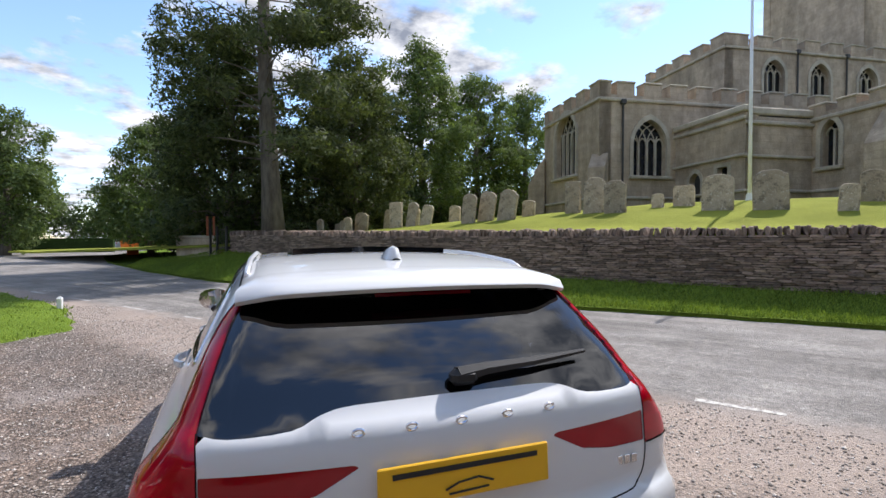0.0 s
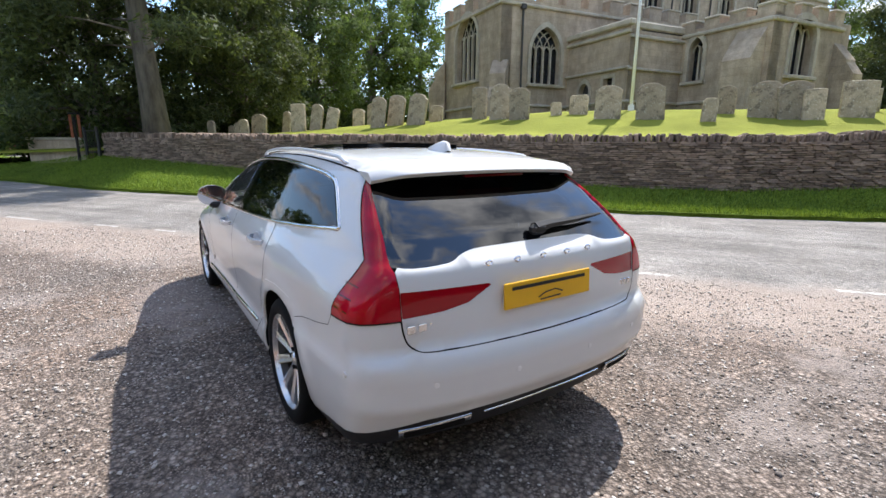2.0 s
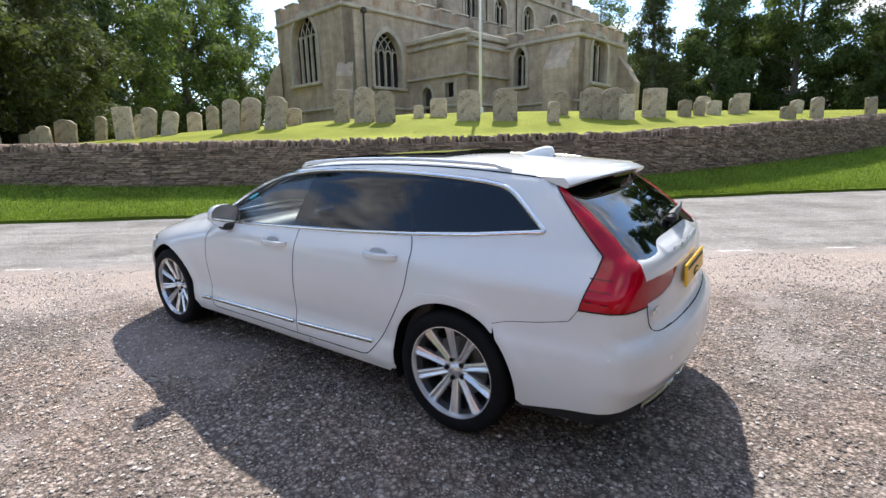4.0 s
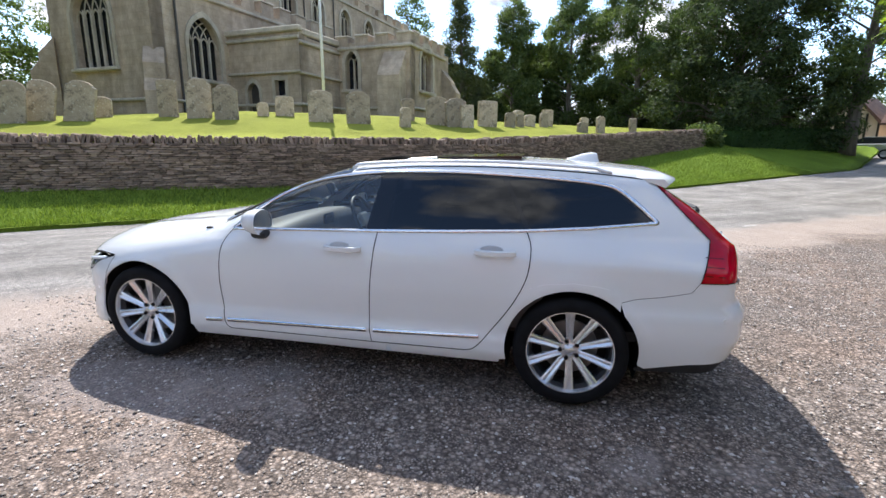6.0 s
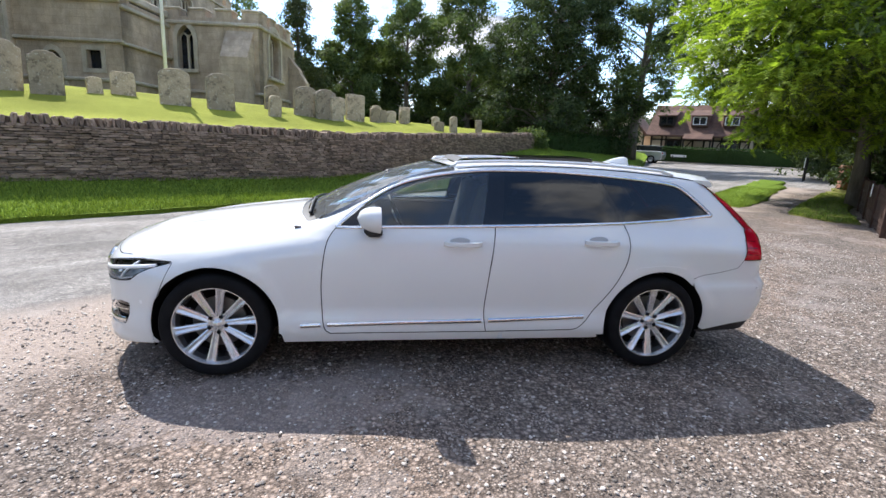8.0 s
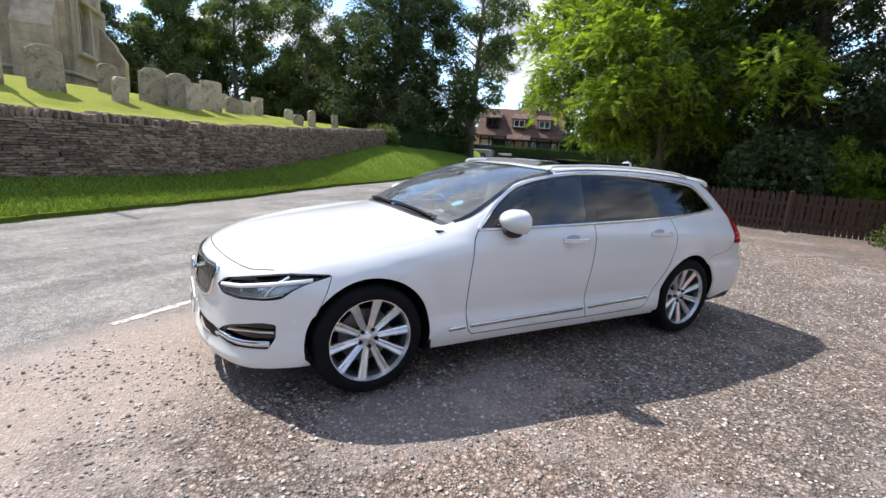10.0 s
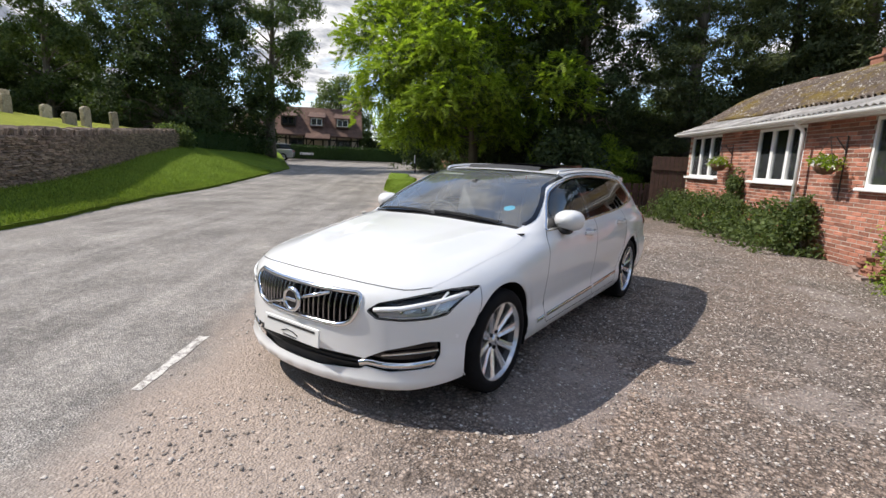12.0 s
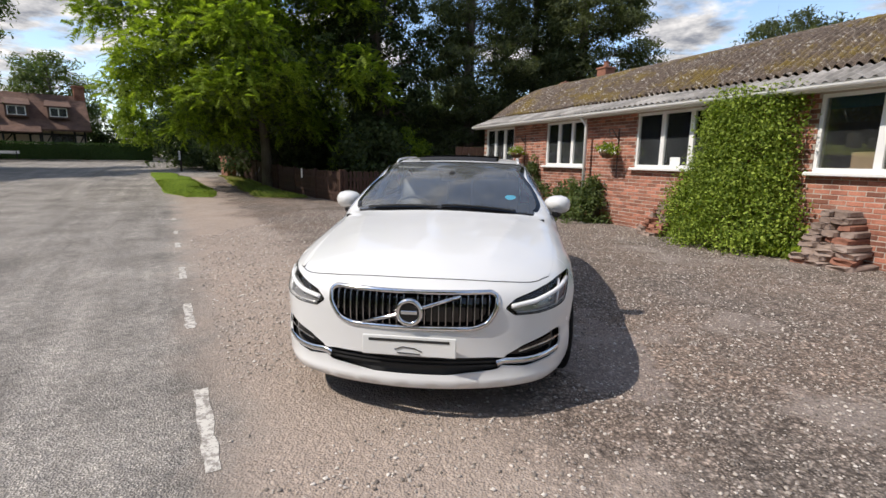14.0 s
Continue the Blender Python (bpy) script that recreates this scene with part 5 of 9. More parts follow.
part("roof", Geo().add([(-5, -3.5, 2.3), (5, -3.5, 2.3), (5, 0, 4.4), (-5, 0, 4.4), (5, 3.5, 2.3), (-5, 3.5, 2.3)], [(0, 1, 2, 3), (3, 2, 4, 5), (0, 3, 5), (1, 4, 2), (0, 5, 4, 1)]), plain("pale_slate", (0.30, 0.30, 0.31), 0.6, 0, 0.2, 2.0), bung, "pale grey slate roof")
for x in (-2.5, 0.5, 3.0):
    part("window", Geo().box((x, -3.01, 1.4), (1.2, 0.06, 1.0)), M_DARKGLASS, bung)

# ---- brick building beside the forecourt ----
def brick_mat(name, obj):
    k = Mat(name, 0.85)
    col = k.ramp(k.noise(3.0, 6, 0.6), (0.3, (0.24, 0.082, 0.052)), (0.7, (0.44, 0.185, 0.12)))
    col = k.mix(1.0, col, k.ramp(k.noise(40.0, 5, 0.7), (0.3, 0.75), (0.7, 1.2)), "MULTIPLY")
    col = k.mix(k.ramp(k.noise(1.1, 6, 0.7), (0.55, 0.0), (0.75, 0.5)), col, (0.42, 0.33, 0.28))
    k.color(k.hue(col, 0.46, obj))
    k.bump(k.noise(60.0, 5), 0.4, 0.006)
    return k.m


M_BRICK, M_BRICK_REST = brick_mat("red_brick", True), brick_mat("red_brick_rest", False)
M_MORTAR = plain("lime_mortar", (0.46, 0.39, 0.33), 0.95, 0, 0.2, 20.0, 0.3)
k = Mat("mossy_corrugated_sheet", 0.95)
base_c = k.ramp(k.noise(9.0, 6, 0.7), (0.3, (0.055, 0.040, 0.030)), (0.7, (0.20, 0.150, 0.115)))
moss = k.ramp(k.noise(0.9, 7, 0.72), (0.50, 0.0), (0.60, 1.0))
lich = k.ramp(k.noise(12.0, 6, 0.8), (0.57, 0.0), (0.60, 1.0))
flake = k.ramp(k.noise(2.0, 4), (0.35, 0.25), (0.6, 1.0))
col = k.mix(k.calc("MULTIPLY", moss, 0.9), base_c, k.ramp(k.noise(26.0, 5, 0.7), (0.3, (0.075, 0.048, 0.012)), (0.7, (0.29, 0.20, 0.035))))
k.color(k.mix(k.calc("MULTIPLY", lich, flake), col, (0.62, 0.58, 0.52)))
k.bump(k.noise(22.0, 6, 0.7), 1.0, 0.03)
M_SHEET = k.m
BW = Vector((-0.514, 0.857, 0)).normalized()
BLD = Matrix.Translation((0.1, -12.1, 0)) @ Matrix.Rotation(math.atan2(BW.y, BW.x), 4, "Z")
hall = thing("brick_building", "low red brick building with white windows and a mossy corrugated roof", "building", BLD)
S0, S1, TOP = -0.32, 15.0, 2.53
WINS = ((-0.18, 1.6, 3), (3.3, 4.95, 3), (6.6, 8.65, 3), (10.17, 12.6, 3))
SILL, HEAD = 1.31, 2.45
bwall = part("wall", Geo().slab(rect(S0, S1, -0.2, TOP), [rect(a, b, SILL, HEAD) for a, b, _ in WINS], 0.25, Matrix.Translation((0, 0.006, 0))), M_MORTAR, hall, "red brick wall in worn stretcher courses")
part("end_wall", Geo().slab([(0.262, -0.2), (6.2, -0.2), (6.2, 2.44), (5.2, 3.6), (3.2, 4.3), (1.2, 3.4), (0.262, 2.44)], [], 0.22, Matrix.Translation((S0 + 0.22, 0, 0)) @ Matrix.Rotation(radians(90), 4, "Z")), M_BRICKFAR, hall, fix=True)
part("far_end_wall", Geo().slab([(0.262, -0.2), (6.2, -0.2), (6.2, 2.44), (5.2, 3.6), (3.2, 4.3), (1.2, 3.4), (0.262, 2.44)], [], 0.22, Matrix.Translation((S1, 0, 0)) @ Matrix.Rotation(radians(90), 4, "Z")), M_BRICKFAR, hall, fix=True)
part("back_wall", Geo().box(((S0 + S1) / 2, 6.3, 1.2), (S1 - S0, 0.22, 2.6)), M_BRICKFAR, hall)
part("inner_floor", Geo().box(((S0 + S1) / 2, 3.2, 0.02), (S1 - S0 - 0.4, 5.8, 0.06)), M_MORTAR, hall)
# roof of curved corrugated sheets on a flatter eaves sheet
RP = [(-0.42, 2.56), (0.30, 2.83), (0.33, 2.87), (0.75, 3.15), (1.3, 3.52), (2.0, 3.86), (2.7, 4.07), (3.4, 4.15), (4.6, 4.0), (5.6, 3.4), (6.6, 2.5)]


def corrugated(name, prof_, label, mat, amp):
    def fn(i, j):
        s = S0 - 0.15 + (S1 - S0 + 0.4) * i
        q = j * (len(prof_) - 1)
        a, b = prof_[min(int(q), len(prof_) - 2)], prof_[min(int(q) + 1, len(prof_) - 1)]
        t = q - min(int(q), len(prof_) - 2)
        y, z = a[0] + (b[0] - a[0]) * t, a[1] + (b[1] - a[1]) * t
        w = amp * math.sin(2 * math.pi * s / 0.146)
        sag = 0.03 * noise.noise(Vector((s * 0.5, y * 0.6, 0)))
        dy, dz = b[0] - a[0], b[1] - a[1]
        ll = math.hypot(dy, dz)
        return (s, y - dz / ll * w, z + dy / ll * w + sag)
    return part(name, Geo().sheet(fn, 850, (len(prof_) - 1) * 3), mat, hall, label, smooth=True)


M_EAVES = stone_mat("lichened_eaves_sheet", (0.18, 0.165, 0.15), (0.54, 0.51, 0.47), 0.5)
corrugated("eaves_sheet", RP[:2], "grey lichened corrugated eaves sheet", M_EAVES, 0.02)
corrugated("roof", RP[2:], "mossy corrugated sheet roof", M_SHEET, 0.038)
part("gutter", Geo().sheet(lambda i, j: (S0 - 0.12 + (S1 - S0 + 0.3) * i, -0.40 + 0.065 * math.cos(math.pi * (1 + j)), 2.53 + 0.065 * math.sin(math.pi * (1 + j))), 20, 8)
     .box(((S0 + S1) / 2, -0.325, 2.51), (S1 - S0 + 0.2, 0.025, 0.13)), M_WHITE, hall, "white gutter")
part("soffit", Geo().box(((S0 + S1) / 2, -0.15, 2.49), (S1 - S0 + 0.2, 0.32, 0.02)), M_WHITE, hall)
part("downpipe", Geo().tube([(5.16, -0.38, 2.50), (5.16, -0.36, 2.44), (5.17, -0.24, 2.34), (5.18, -0.21, 2.28), (5.2, -0.2, 0.1)], 0.038, 10), M_WHITE, hall, "white plastic downpipe", smooth=True)
part("chimney", Geo().box((0.3, 4.6, 4.3), (0.45, 0.45, 1.0), bev=0.02).box((0.3, 4.6, 4.78), (0.52, 0.52, 0.08), bev=0.02).lathe([(0.11, 4.8), (0.09, 4.98), (0.11, 5.02)], 12, Matrix.Translation((0.3, 4.6, 0))), M_BRICKFAR, hall, "brick chimney with a clay pot", fix=True)
M_PANE = glass_mat("window_glass", (0.80, 0.84, 0.84), 0.01, 1.9, 0.02)
for a, b, lights in WINS:
    wd = new("window")
    wd.parent = hall
    lw = (b - a) / lights
    part("window_frame", Geo().slab(rect(a, b, SILL, HEAD), [rect(a + lw * i + 0.05, a + lw * (i + 1) - 0.05, SILL + 0.06, HEAD - 0.05) for i in range(lights)], 0.07, Matrix.Translation((0, 0.02, 0))), M_WHITE, wd, "white painted window frame")
    part("window_sill", Geo().box(((a + b) / 2, -0.03, SILL - 0.03), (b - a + 0.14, 0.16, 0.06), bev=0.012), M_WHITE, wd)
    for i in range(lights):
        pn = part("pane", Geo().box((a + lw * (i + 0.5), 0.06, (SILL + HEAD) / 2), (lw - 0.09, 0.006, HEAD - SILL - 0.1)), M_PANE, wd)
        pn.visible_shadow = False
    part("blind", Geo().box(((a + b) / 2, 0.16, HEAD - 0.11), (b - a - 0.1, 0.02, 0.2)), plain("teal_blind", (0.03, 0.13, 0.17), 0.8), wd, "rolled teal blind")
    part("reveal_ledge", Geo().box(((a + b) / 2, 0.36, SILL - 0.02), (b - a, 0.3, 0.03), bev=0.005), M_WHITE, wd)
bars = Geo().box((7.62, 0.045, 1.42), (0.24, 0.004, 0.22))
nt = solid("paper_notice", bars, M_WHITE, "white paper notice stuck inside the window", "notice")
nt.matrix_basis = BLD
M_CARD = plain("brown_card", (0.40, 0.27, 0.16), 0.8)
for s, w, h in ((10.72, 0.34, 0.30), (11.1, 0.3, 0.34)):
    ob = solid("cardboard_box", Geo().box((0, 0, h / 2), (w, 0.25, h), bev=0.006).box((0, 0, h + 0.002), (0.05, 0.252, 0.004)), M_CARD, "brown cardboard box on the window ledge", "box")
    ob.matrix_basis = BLD @ Matrix.Translation((s, 0.36, SILL - 0.004))
ledge = solid("window_ledge", Geo().box((11.3, 0.42, SILL - 0.045), (2.4, 0.4, 0.03)), M_WHITE, "white inner window ledge", "ledge", kind="structure")
ledge.matrix_basis = BLD

# bricks: nearest stretch as pieces, the others joined
BRICK_V, BRICK_F = Geo().box((0, 0, 0), (0.212, 0.10, 0.063), bev=0.005).v, Geo().box((0, 0, 0), (0.212, 0.10, 0.063), bev=0.005).f
brick_mesh = Geo().add(BRICK_V, BRICK_F).mesh("brick", M_BRICK)
rnd = random.Random(11)
more, NEAR = Geo(), []
row = 0
z = -0.10
while z < TOP - 0.04:
    s = S0 + 0.11 + (0.112 if row % 2 else 0)
    while s < S1 - 0.1:
        x0, x1 = s - 0.106, s + 0.106
        for a, b, _ in WINS:
            if SILL - 0.05 < z < HEAD + 0.02:
                if a < x1 and x0 < a:
                    x1 = a
                elif x0 < b and x1 > b:
                    x0 = b
                elif a <= x0 and x1 <= b:
                    x1 = x0
        if x1 - x0 > 0.19:
            m = Matrix.Translation((s + rnd.uniform(-.003, .003), 0.05 + rnd.uniform(-.004, .004), z + rnd.uniform(-.002, .002))) @ Matrix.Rotation(rnd.uniform(-.012, .012), 4, "Y")
            near = 5.2 < s < 6.45 or 8.6 < s < 10.0 or (6.4 < s < 7.9 and z < SILL)
            if near and len(NEAR) < 300:
                NEAR.append(m)
            else:
                more.add(BRICK_V, BRICK_F, m)
        elif x1 - x0 > 0.03:
            more.add(BRICK_V, BRICK_F, Matrix.Translation(((x0 + x1) / 2, 0.05, z)) @ Matrix.Diagonal(((x1 - x0) / 0.212, 1, 1, 1)))
        s += 0.2225
    z += 0.0745
    row += 1
tagged(part("bricks", more, M_BRICK_REST, bwall, "worn red bricks"), kind="stuff")
# stepped rough stone footings of two old piers
M_PIER = stone_mat("pale_broken_stone", (0.24, 0.17, 0.135), (0.42, 0.33, 0.28), 0.65)
for s, w, h in ((7.7, 0.5, 0.5), (10.75, 0.8, 0.7)):
    pier = thing("pier_footing", "rough broken stone and brick pier footing against the brick wall", "footing", BLD @ Matrix.Translation((s, -0.25, 0)))
    rr = random.Random(int(s * 10))
    zz = -0.04
    while zz < h:
        k_ = 1 - 0.55 * zz / h
        for q in range(3):
            part("stone", Geo().add(*BLOCKS[rr.randrange(6)], Matrix.Translation(((q - 1) * w * k_ * 0.33 + rr.uniform(-.03, .03), 0.12 - 0.3 * k_ + rr.uniform(-.06, .05) + 0.12, zz + 0.05)) @ Matrix.Rotation(rr.uniform(-.3, .3), 4, "Z") @ Matrix.Rotation(rr.uniform(-.12, .12), 4, "Y") @ Matrix.Diagonal((w * k_ * 0.36, 0.5 * k_ + 0.1, 0.095, 1))), M_PIER if rr.random() < 0.7 else M_BRICKFAR, pier)
        zz += 0.09


# ---- plants by the building ----
def bush(name, at, shape, count, size, mat, label, seed, clump=0.1, per=24, category="shrub"):
    rnd_ = np.random.default_rng(seed)
    t = thing(name, label, category, at)
    cents, stems = [], Geo()
    while len(cents) < count // per:
        q = Vector((rnd_.uniform(-1, 1), rnd_.uniform(-1, 1), rnd_.uniform(0, 1)))
        k = shape(q)
        if k is None:
            continue
        if noise.noise(Vector(k) * 3.2 + Vector((seed * 3, 0, 0))) < -0.22:
            continue
        cents.append(k)
    for c in cents[:: max(1, len(cents) // 24)]:
        stems.tube([(c[0] * 0.35, c[1] * 0.35, 0), (c[0] * 0.6, c[1] * 0.6, c[2] * 0.6), c], [0.016, 0.011, 0.004], 5)
    part("stems", stems, M_BARK, t)
    ob = new("leaves", quads_mesh("leaves", leaf_cloud(rnd_, cents, per, size, (clump,) * 3, 0.1, 0.6), mat))
    ob.parent = t
    return t


def creeper_shape(q):
    # broad at the foot, narrowing to the eaves, bulging from the wall
    half = 1.22 - 0.62 * q.z ** 0.8 + 0.10 * math.sin(q.z * 9)
    depth = 1.1 - 0.65 * q.z
    x, y = q.x * half, -abs(q.y) * depth
    swell = 1 + 0.38 * noise.noise(Vector((q.x * 2.6, q.y * 2.2, q.z * 5.0)))
    k = ((x / half) ** 2 + (y / depth) ** 2) / swell ** 2
    if k > 1 or k < 0.4:
        return None
    return (x - 0.10 + 0.18 * q.z, y, 0.04 + q.z * 2.45)


bush("creeper", BLD @ Matrix.Translation((9.2, 0.0, 0)), creeper_shape, 40000, 0.027, M_CREEPER, "tall bright green climbing shrub covering the brick wall", 61, 0.13)


def bed_shape(length, depth, height):
    def fn(q):
        h = height * (0.55 + 0.6 * (noise.noise(Vector((q.x * 3.1, 4, 0))) + 0.4))
        if q.z > 0.95:
            return None
        return (q.x * length / 2, -0.05 - abs(q.y) * depth * (1 - 0.55 * q.z), 0.02 + q.z * max(0.15, h))
    return fn


bush("flower_bed", BLD @ Matrix.Translation((2.6, 0.0, 0)), bed_shape(6.6, 1.15, 1.1), 13000, 0.038, M_LEAF_MID, "overgrown green plants in the bed along the brick wall", 62, 0.08)
bush("climbing_rose", BLD @ Matrix.Translation((2.9, 0.0, 0)), lambda q: (q.x * 0.32 * (1.2 - q.z), -0.08 - abs(q.y) * 0.25, q.z * 1.55), 1800, 0.04, M_LEAF_MID, "straggly climbing plant against the brick wall", 63, 0.06)
bush("climbing_rose", BLD @ Matrix.Translation((5.55, 0.0, 0)), lambda q: (q.x * 0.45 * (1.2 - q.z), -0.08 - abs(q.y) * 0.35, q.z * 1.05), 2200, 0.04, M_LEAF_MID, "straggly climbing plant beside the downpipe", 64, 0.06)
bush("weeds", BLD @ Matrix.Translation((10.1, -0.15, 0)), lambda q: (q.x * 0.5, -abs(q.y) * 0.4, q.z * 0.25), 1200, 0.035, M_LEAF_LIGHT, "low weeds at the foot of the brick wall", 65, 0.05)
M_PETAL = plain("white_petals", (0.75, 0.72, 0.66), 0.7)
M_COIR = plain("coir_liner", (0.14, 0.08, 0.045), 0.95, 0, 0.3, 30, 0.5)
for s, seed in ((6.08, 71), (2.25, 72)):
    hb = thing("hanging_basket", "hanging basket with green leaves and white flowers on a wall bracket", "hanging basket", BLD @ Matrix.Translation((s, -0.3, 1.62)), "wall baskets")
    part("liner", Geo().lathe([(0.001, -0.13), (0.10, -0.11), (0.17, -0.04), (0.20, 0.05), (0.18, 0.05)], 16), M_COIR, hb, smooth=True)
    part("bracket", Geo().tube([(0, 0.30, -0.55), (0, 0.29, 0.55), (0, 0.0, 0.52)], 0.012, 6).tube([(0, 0.29, 0.3), (0, 0.1, 0.52)], 0.01, 6), M_PIPE, hb, "black iron bracket")
    for i in range(3):
        part("chain", Geo().tube([(0.19 * math.cos(i * 2.1), 0.19 * math.sin(i * 2.1), 0.05), (0, 0, 0.52)], 0.004, 4), M_PIPE, hb)
    rn = np.random.default_rng(seed)
    cc = [(0.2 * math.cos(a) * r, 0.2 * math.sin(a) * r, 0.08 + 0.1 * (1 - r) + rn.uniform(-.05, .05)) for a, r in zip(rn.uniform(0, 6.28, 40), rn.uniform(0.2, 1.25, 40))]
    ob = new("leaves", quads_mesh("leaves", leaf_cloud(rn, cc, 14, 0.03, (0.05, 0.05, 0.04)), M_LEAF_LIGHT))
    ob.parent = hb
    ob = new("flowers", quads_mesh("flowers", leaf_cloud(rn, cc[::2], 5, 0.022, (0.05, 0.05, 0.03), aspect=0.9), M_PETAL))
    ob.parent = hb

bush("shrub", Matrix.Translation((8.6, -17.3, 0.1)), lambda q: (q.x * 1.7, q.y * 1.7, 0.1 + q.z * 3.0) if q.x ** 2 + q.y ** 2 + (q.z - .2) ** 2 < 0.95 else None, 9000, 0.09, M_LEAF, "dark dense shrubs growing behind the wooden fence", 68, 0.2)
bush("shrub", Matrix.Translation((4.6, -13.7, 0.1)), lambda q: (q.x * 1.5, q.y * 1.5, 0.1 + q.z * 2.4) if q.x ** 2 + q.y ** 2 + (q.z - .2) ** 2 < 0.95 else None, 7000, 0.09, M_LEAF, "dark dense shrubs growing behind the wooden fence", 69, 0.2)
# ---- fence, posts, signs ----
M_FENCE = plain("dark_stained_boards", (0.055, 0.026, 0.016), 0.8, 0, 0.35, 8.0, 0.4)
fence = thing("fence", "dark brown wooden picket fence under the trees", "fence")
board = Geo().add([(-0.045, -0.01, 0), (0.045, -0.01, 0), (0.045, -0.01, 0.95), (0, -0.01, 1.0), (-0.045, -0.01, 0.95), (-0.045, 0.01, 0), (0.045, 0.01, 0), (0.045, 0.01, 0.95), (0, 0.01, 1.0), (-0.045, 0.01, 0.95)],
                  [(0, 1, 2, 3, 4), (9, 8, 7, 6, 5)] + [(i, i + 5, (i + 1) % 5 + 5, (i + 1) % 5) for i in range(5)]).mesh("slat", M_FENCE)
FL = [(1.2, -12.4), (4.8, -10.4), (9.0, -14.6), (14.2, -20.8)]
for a, b in zip(FL, FL[1:]):
    a, b = Vector((*a, 0)), Vector((*b, 0))
    d = b - a
    rz = math.atan2(d.y, d.x)
    for i in range(int(d.length / 0.115)):
        q = a + d * (i * 0.115 / d.length)
        piece("slat", board, fence, Matrix.Translation((q.x, q.y, ground_z(q.x, q.y) + 0.02)) @ Matrix.Rotation(rz, 4, "Z") @ Matrix.Rotation(rnd.uniform(-.02, .02), 4, "Y"))
    for i in range(int(d.length / 2.0) + 1):
        q = a + d * min(1, i * 2.0 / d.length)
        part("post", Geo().box((q.x, q.y, ground_z(q.x, q.y) + 0.5), (0.1, 0.1, 1.12), rz=rz, bev=0.01), M_FENCE, fence)
    for zz in (0.28, 0.75):
        part("rail", Geo().box(((a + b) / 2 + Vector((0, 0, zz + ground_z((a.x + b.x) / 2, (a.y + b.y) / 2)))), (d.length, 0.035, 0.08), rz=rz), M_FENCE, fence)
gate = thing("wooden_gate", "tall dark red-brown boarded gate beside the brick building", "gate", Matrix.Translation((-0.2, -12.6, 0)) @ Matrix.Rotation(math.atan2(0.3, 1.6), 4, "Z"))
for i in range(12):
    part("board", Geo().box((0.06 + i * 0.125, 0, 0.95), (0.118, 0.025, 1.85), bev=0.004), M_FENCE, gate)
for zz in (0.4, 1.5):
    part("rail", Geo().box((0.75, 0.03, zz), (1.5, 0.04, 0.1), bev=0.004), M_FENCE, gate)
solid("brick_pier", Geo().box((14.6, -20.2, 0.75), (0.5, 0.9, 1.2), rz=0.9, bev=0.02).box((14.6, -20.2, 1.4), (0.6, 1.0, 0.1), rz=0.9, bev=0.02), M_BRICKFAR, "low red brick pier at the end of the fence", "pier")


def marker_post(x, y, h, label):
    t = thing("marker_post", label, "post", Matrix.Translation((x, y, ground_z(x, y))))
    part("shaft", Geo().box((0, 0, h / 2 - 0.05), (0.09, 0.09, h), bev=0.012), M_WHITE, t)
    part("cap", Geo().add([(-0.05, -0.05, h - 0.05), (0.05, -0.05, h - 0.05), (0.05, 0.05, h - 0.05), (-0.05, 0.05, h - 0.05), (0, 0, h)], [(0, 1, 4), (1, 2, 4), (2, 3, 4), (3, 0, 4), (3, 2, 1, 0)]), M_WHITE, t)


fence_label = solid("fence_notice", Geo().box((0, 0, 0), (0.14, 0.015, 0.34), bev=0.004), M_WHITE, "small white notice fixed to the wooden fence", "notice")
fence_label.matrix_basis = Matrix.Translation((7.09, -12.62, 0.86)) @ Matrix.Rotation(radians(-45), 4, "Z")
marker_post(-4.6, 8.3, 0.3, "short white marker post on the lawn corner")
marker_post(-6.6, 9.6, 0.3, "short white marker post on the lawn corner")

M_ORANGE = plain("orange_board", (0.85, 0.17, 0.03), 0.5, 0, 0.05)
wsign = thing("roadworks_sign", "orange folding roadworks board standing by the road", "road sign", Matrix.Translation((-10.6, 40.0, 0.05)) @ Matrix.Rotation(0.3, 4, "Z"))
part("board", Geo().add([(-0.4, 0, 0.05), (0.4, 0, 0.05), (0.4, 0.12, 1.0), (-0.4, 0.12, 1.0), (-0.4, 0.03, 0.05), (0.4, 0.03, 0.05), (0.4, 0.15, 1.0), (-0.4, 0.15, 1.0)], [(0, 1, 2, 3), (7, 6, 5, 4), (0, 4, 5, 1), (1, 5, 6, 2), (2, 6, 7, 3), (3, 7, 4, 0)]), M_ORANGE, wsign)
part("stand", Geo().tube([(-0.3, 0.6, 0), (-0.3, 0.14, 0.95)], 0.015, 6).tube([(0.3, 0.6, 0), (0.3, 0.14, 0.95)], 0.015, 6), M_PIPE, wsign)

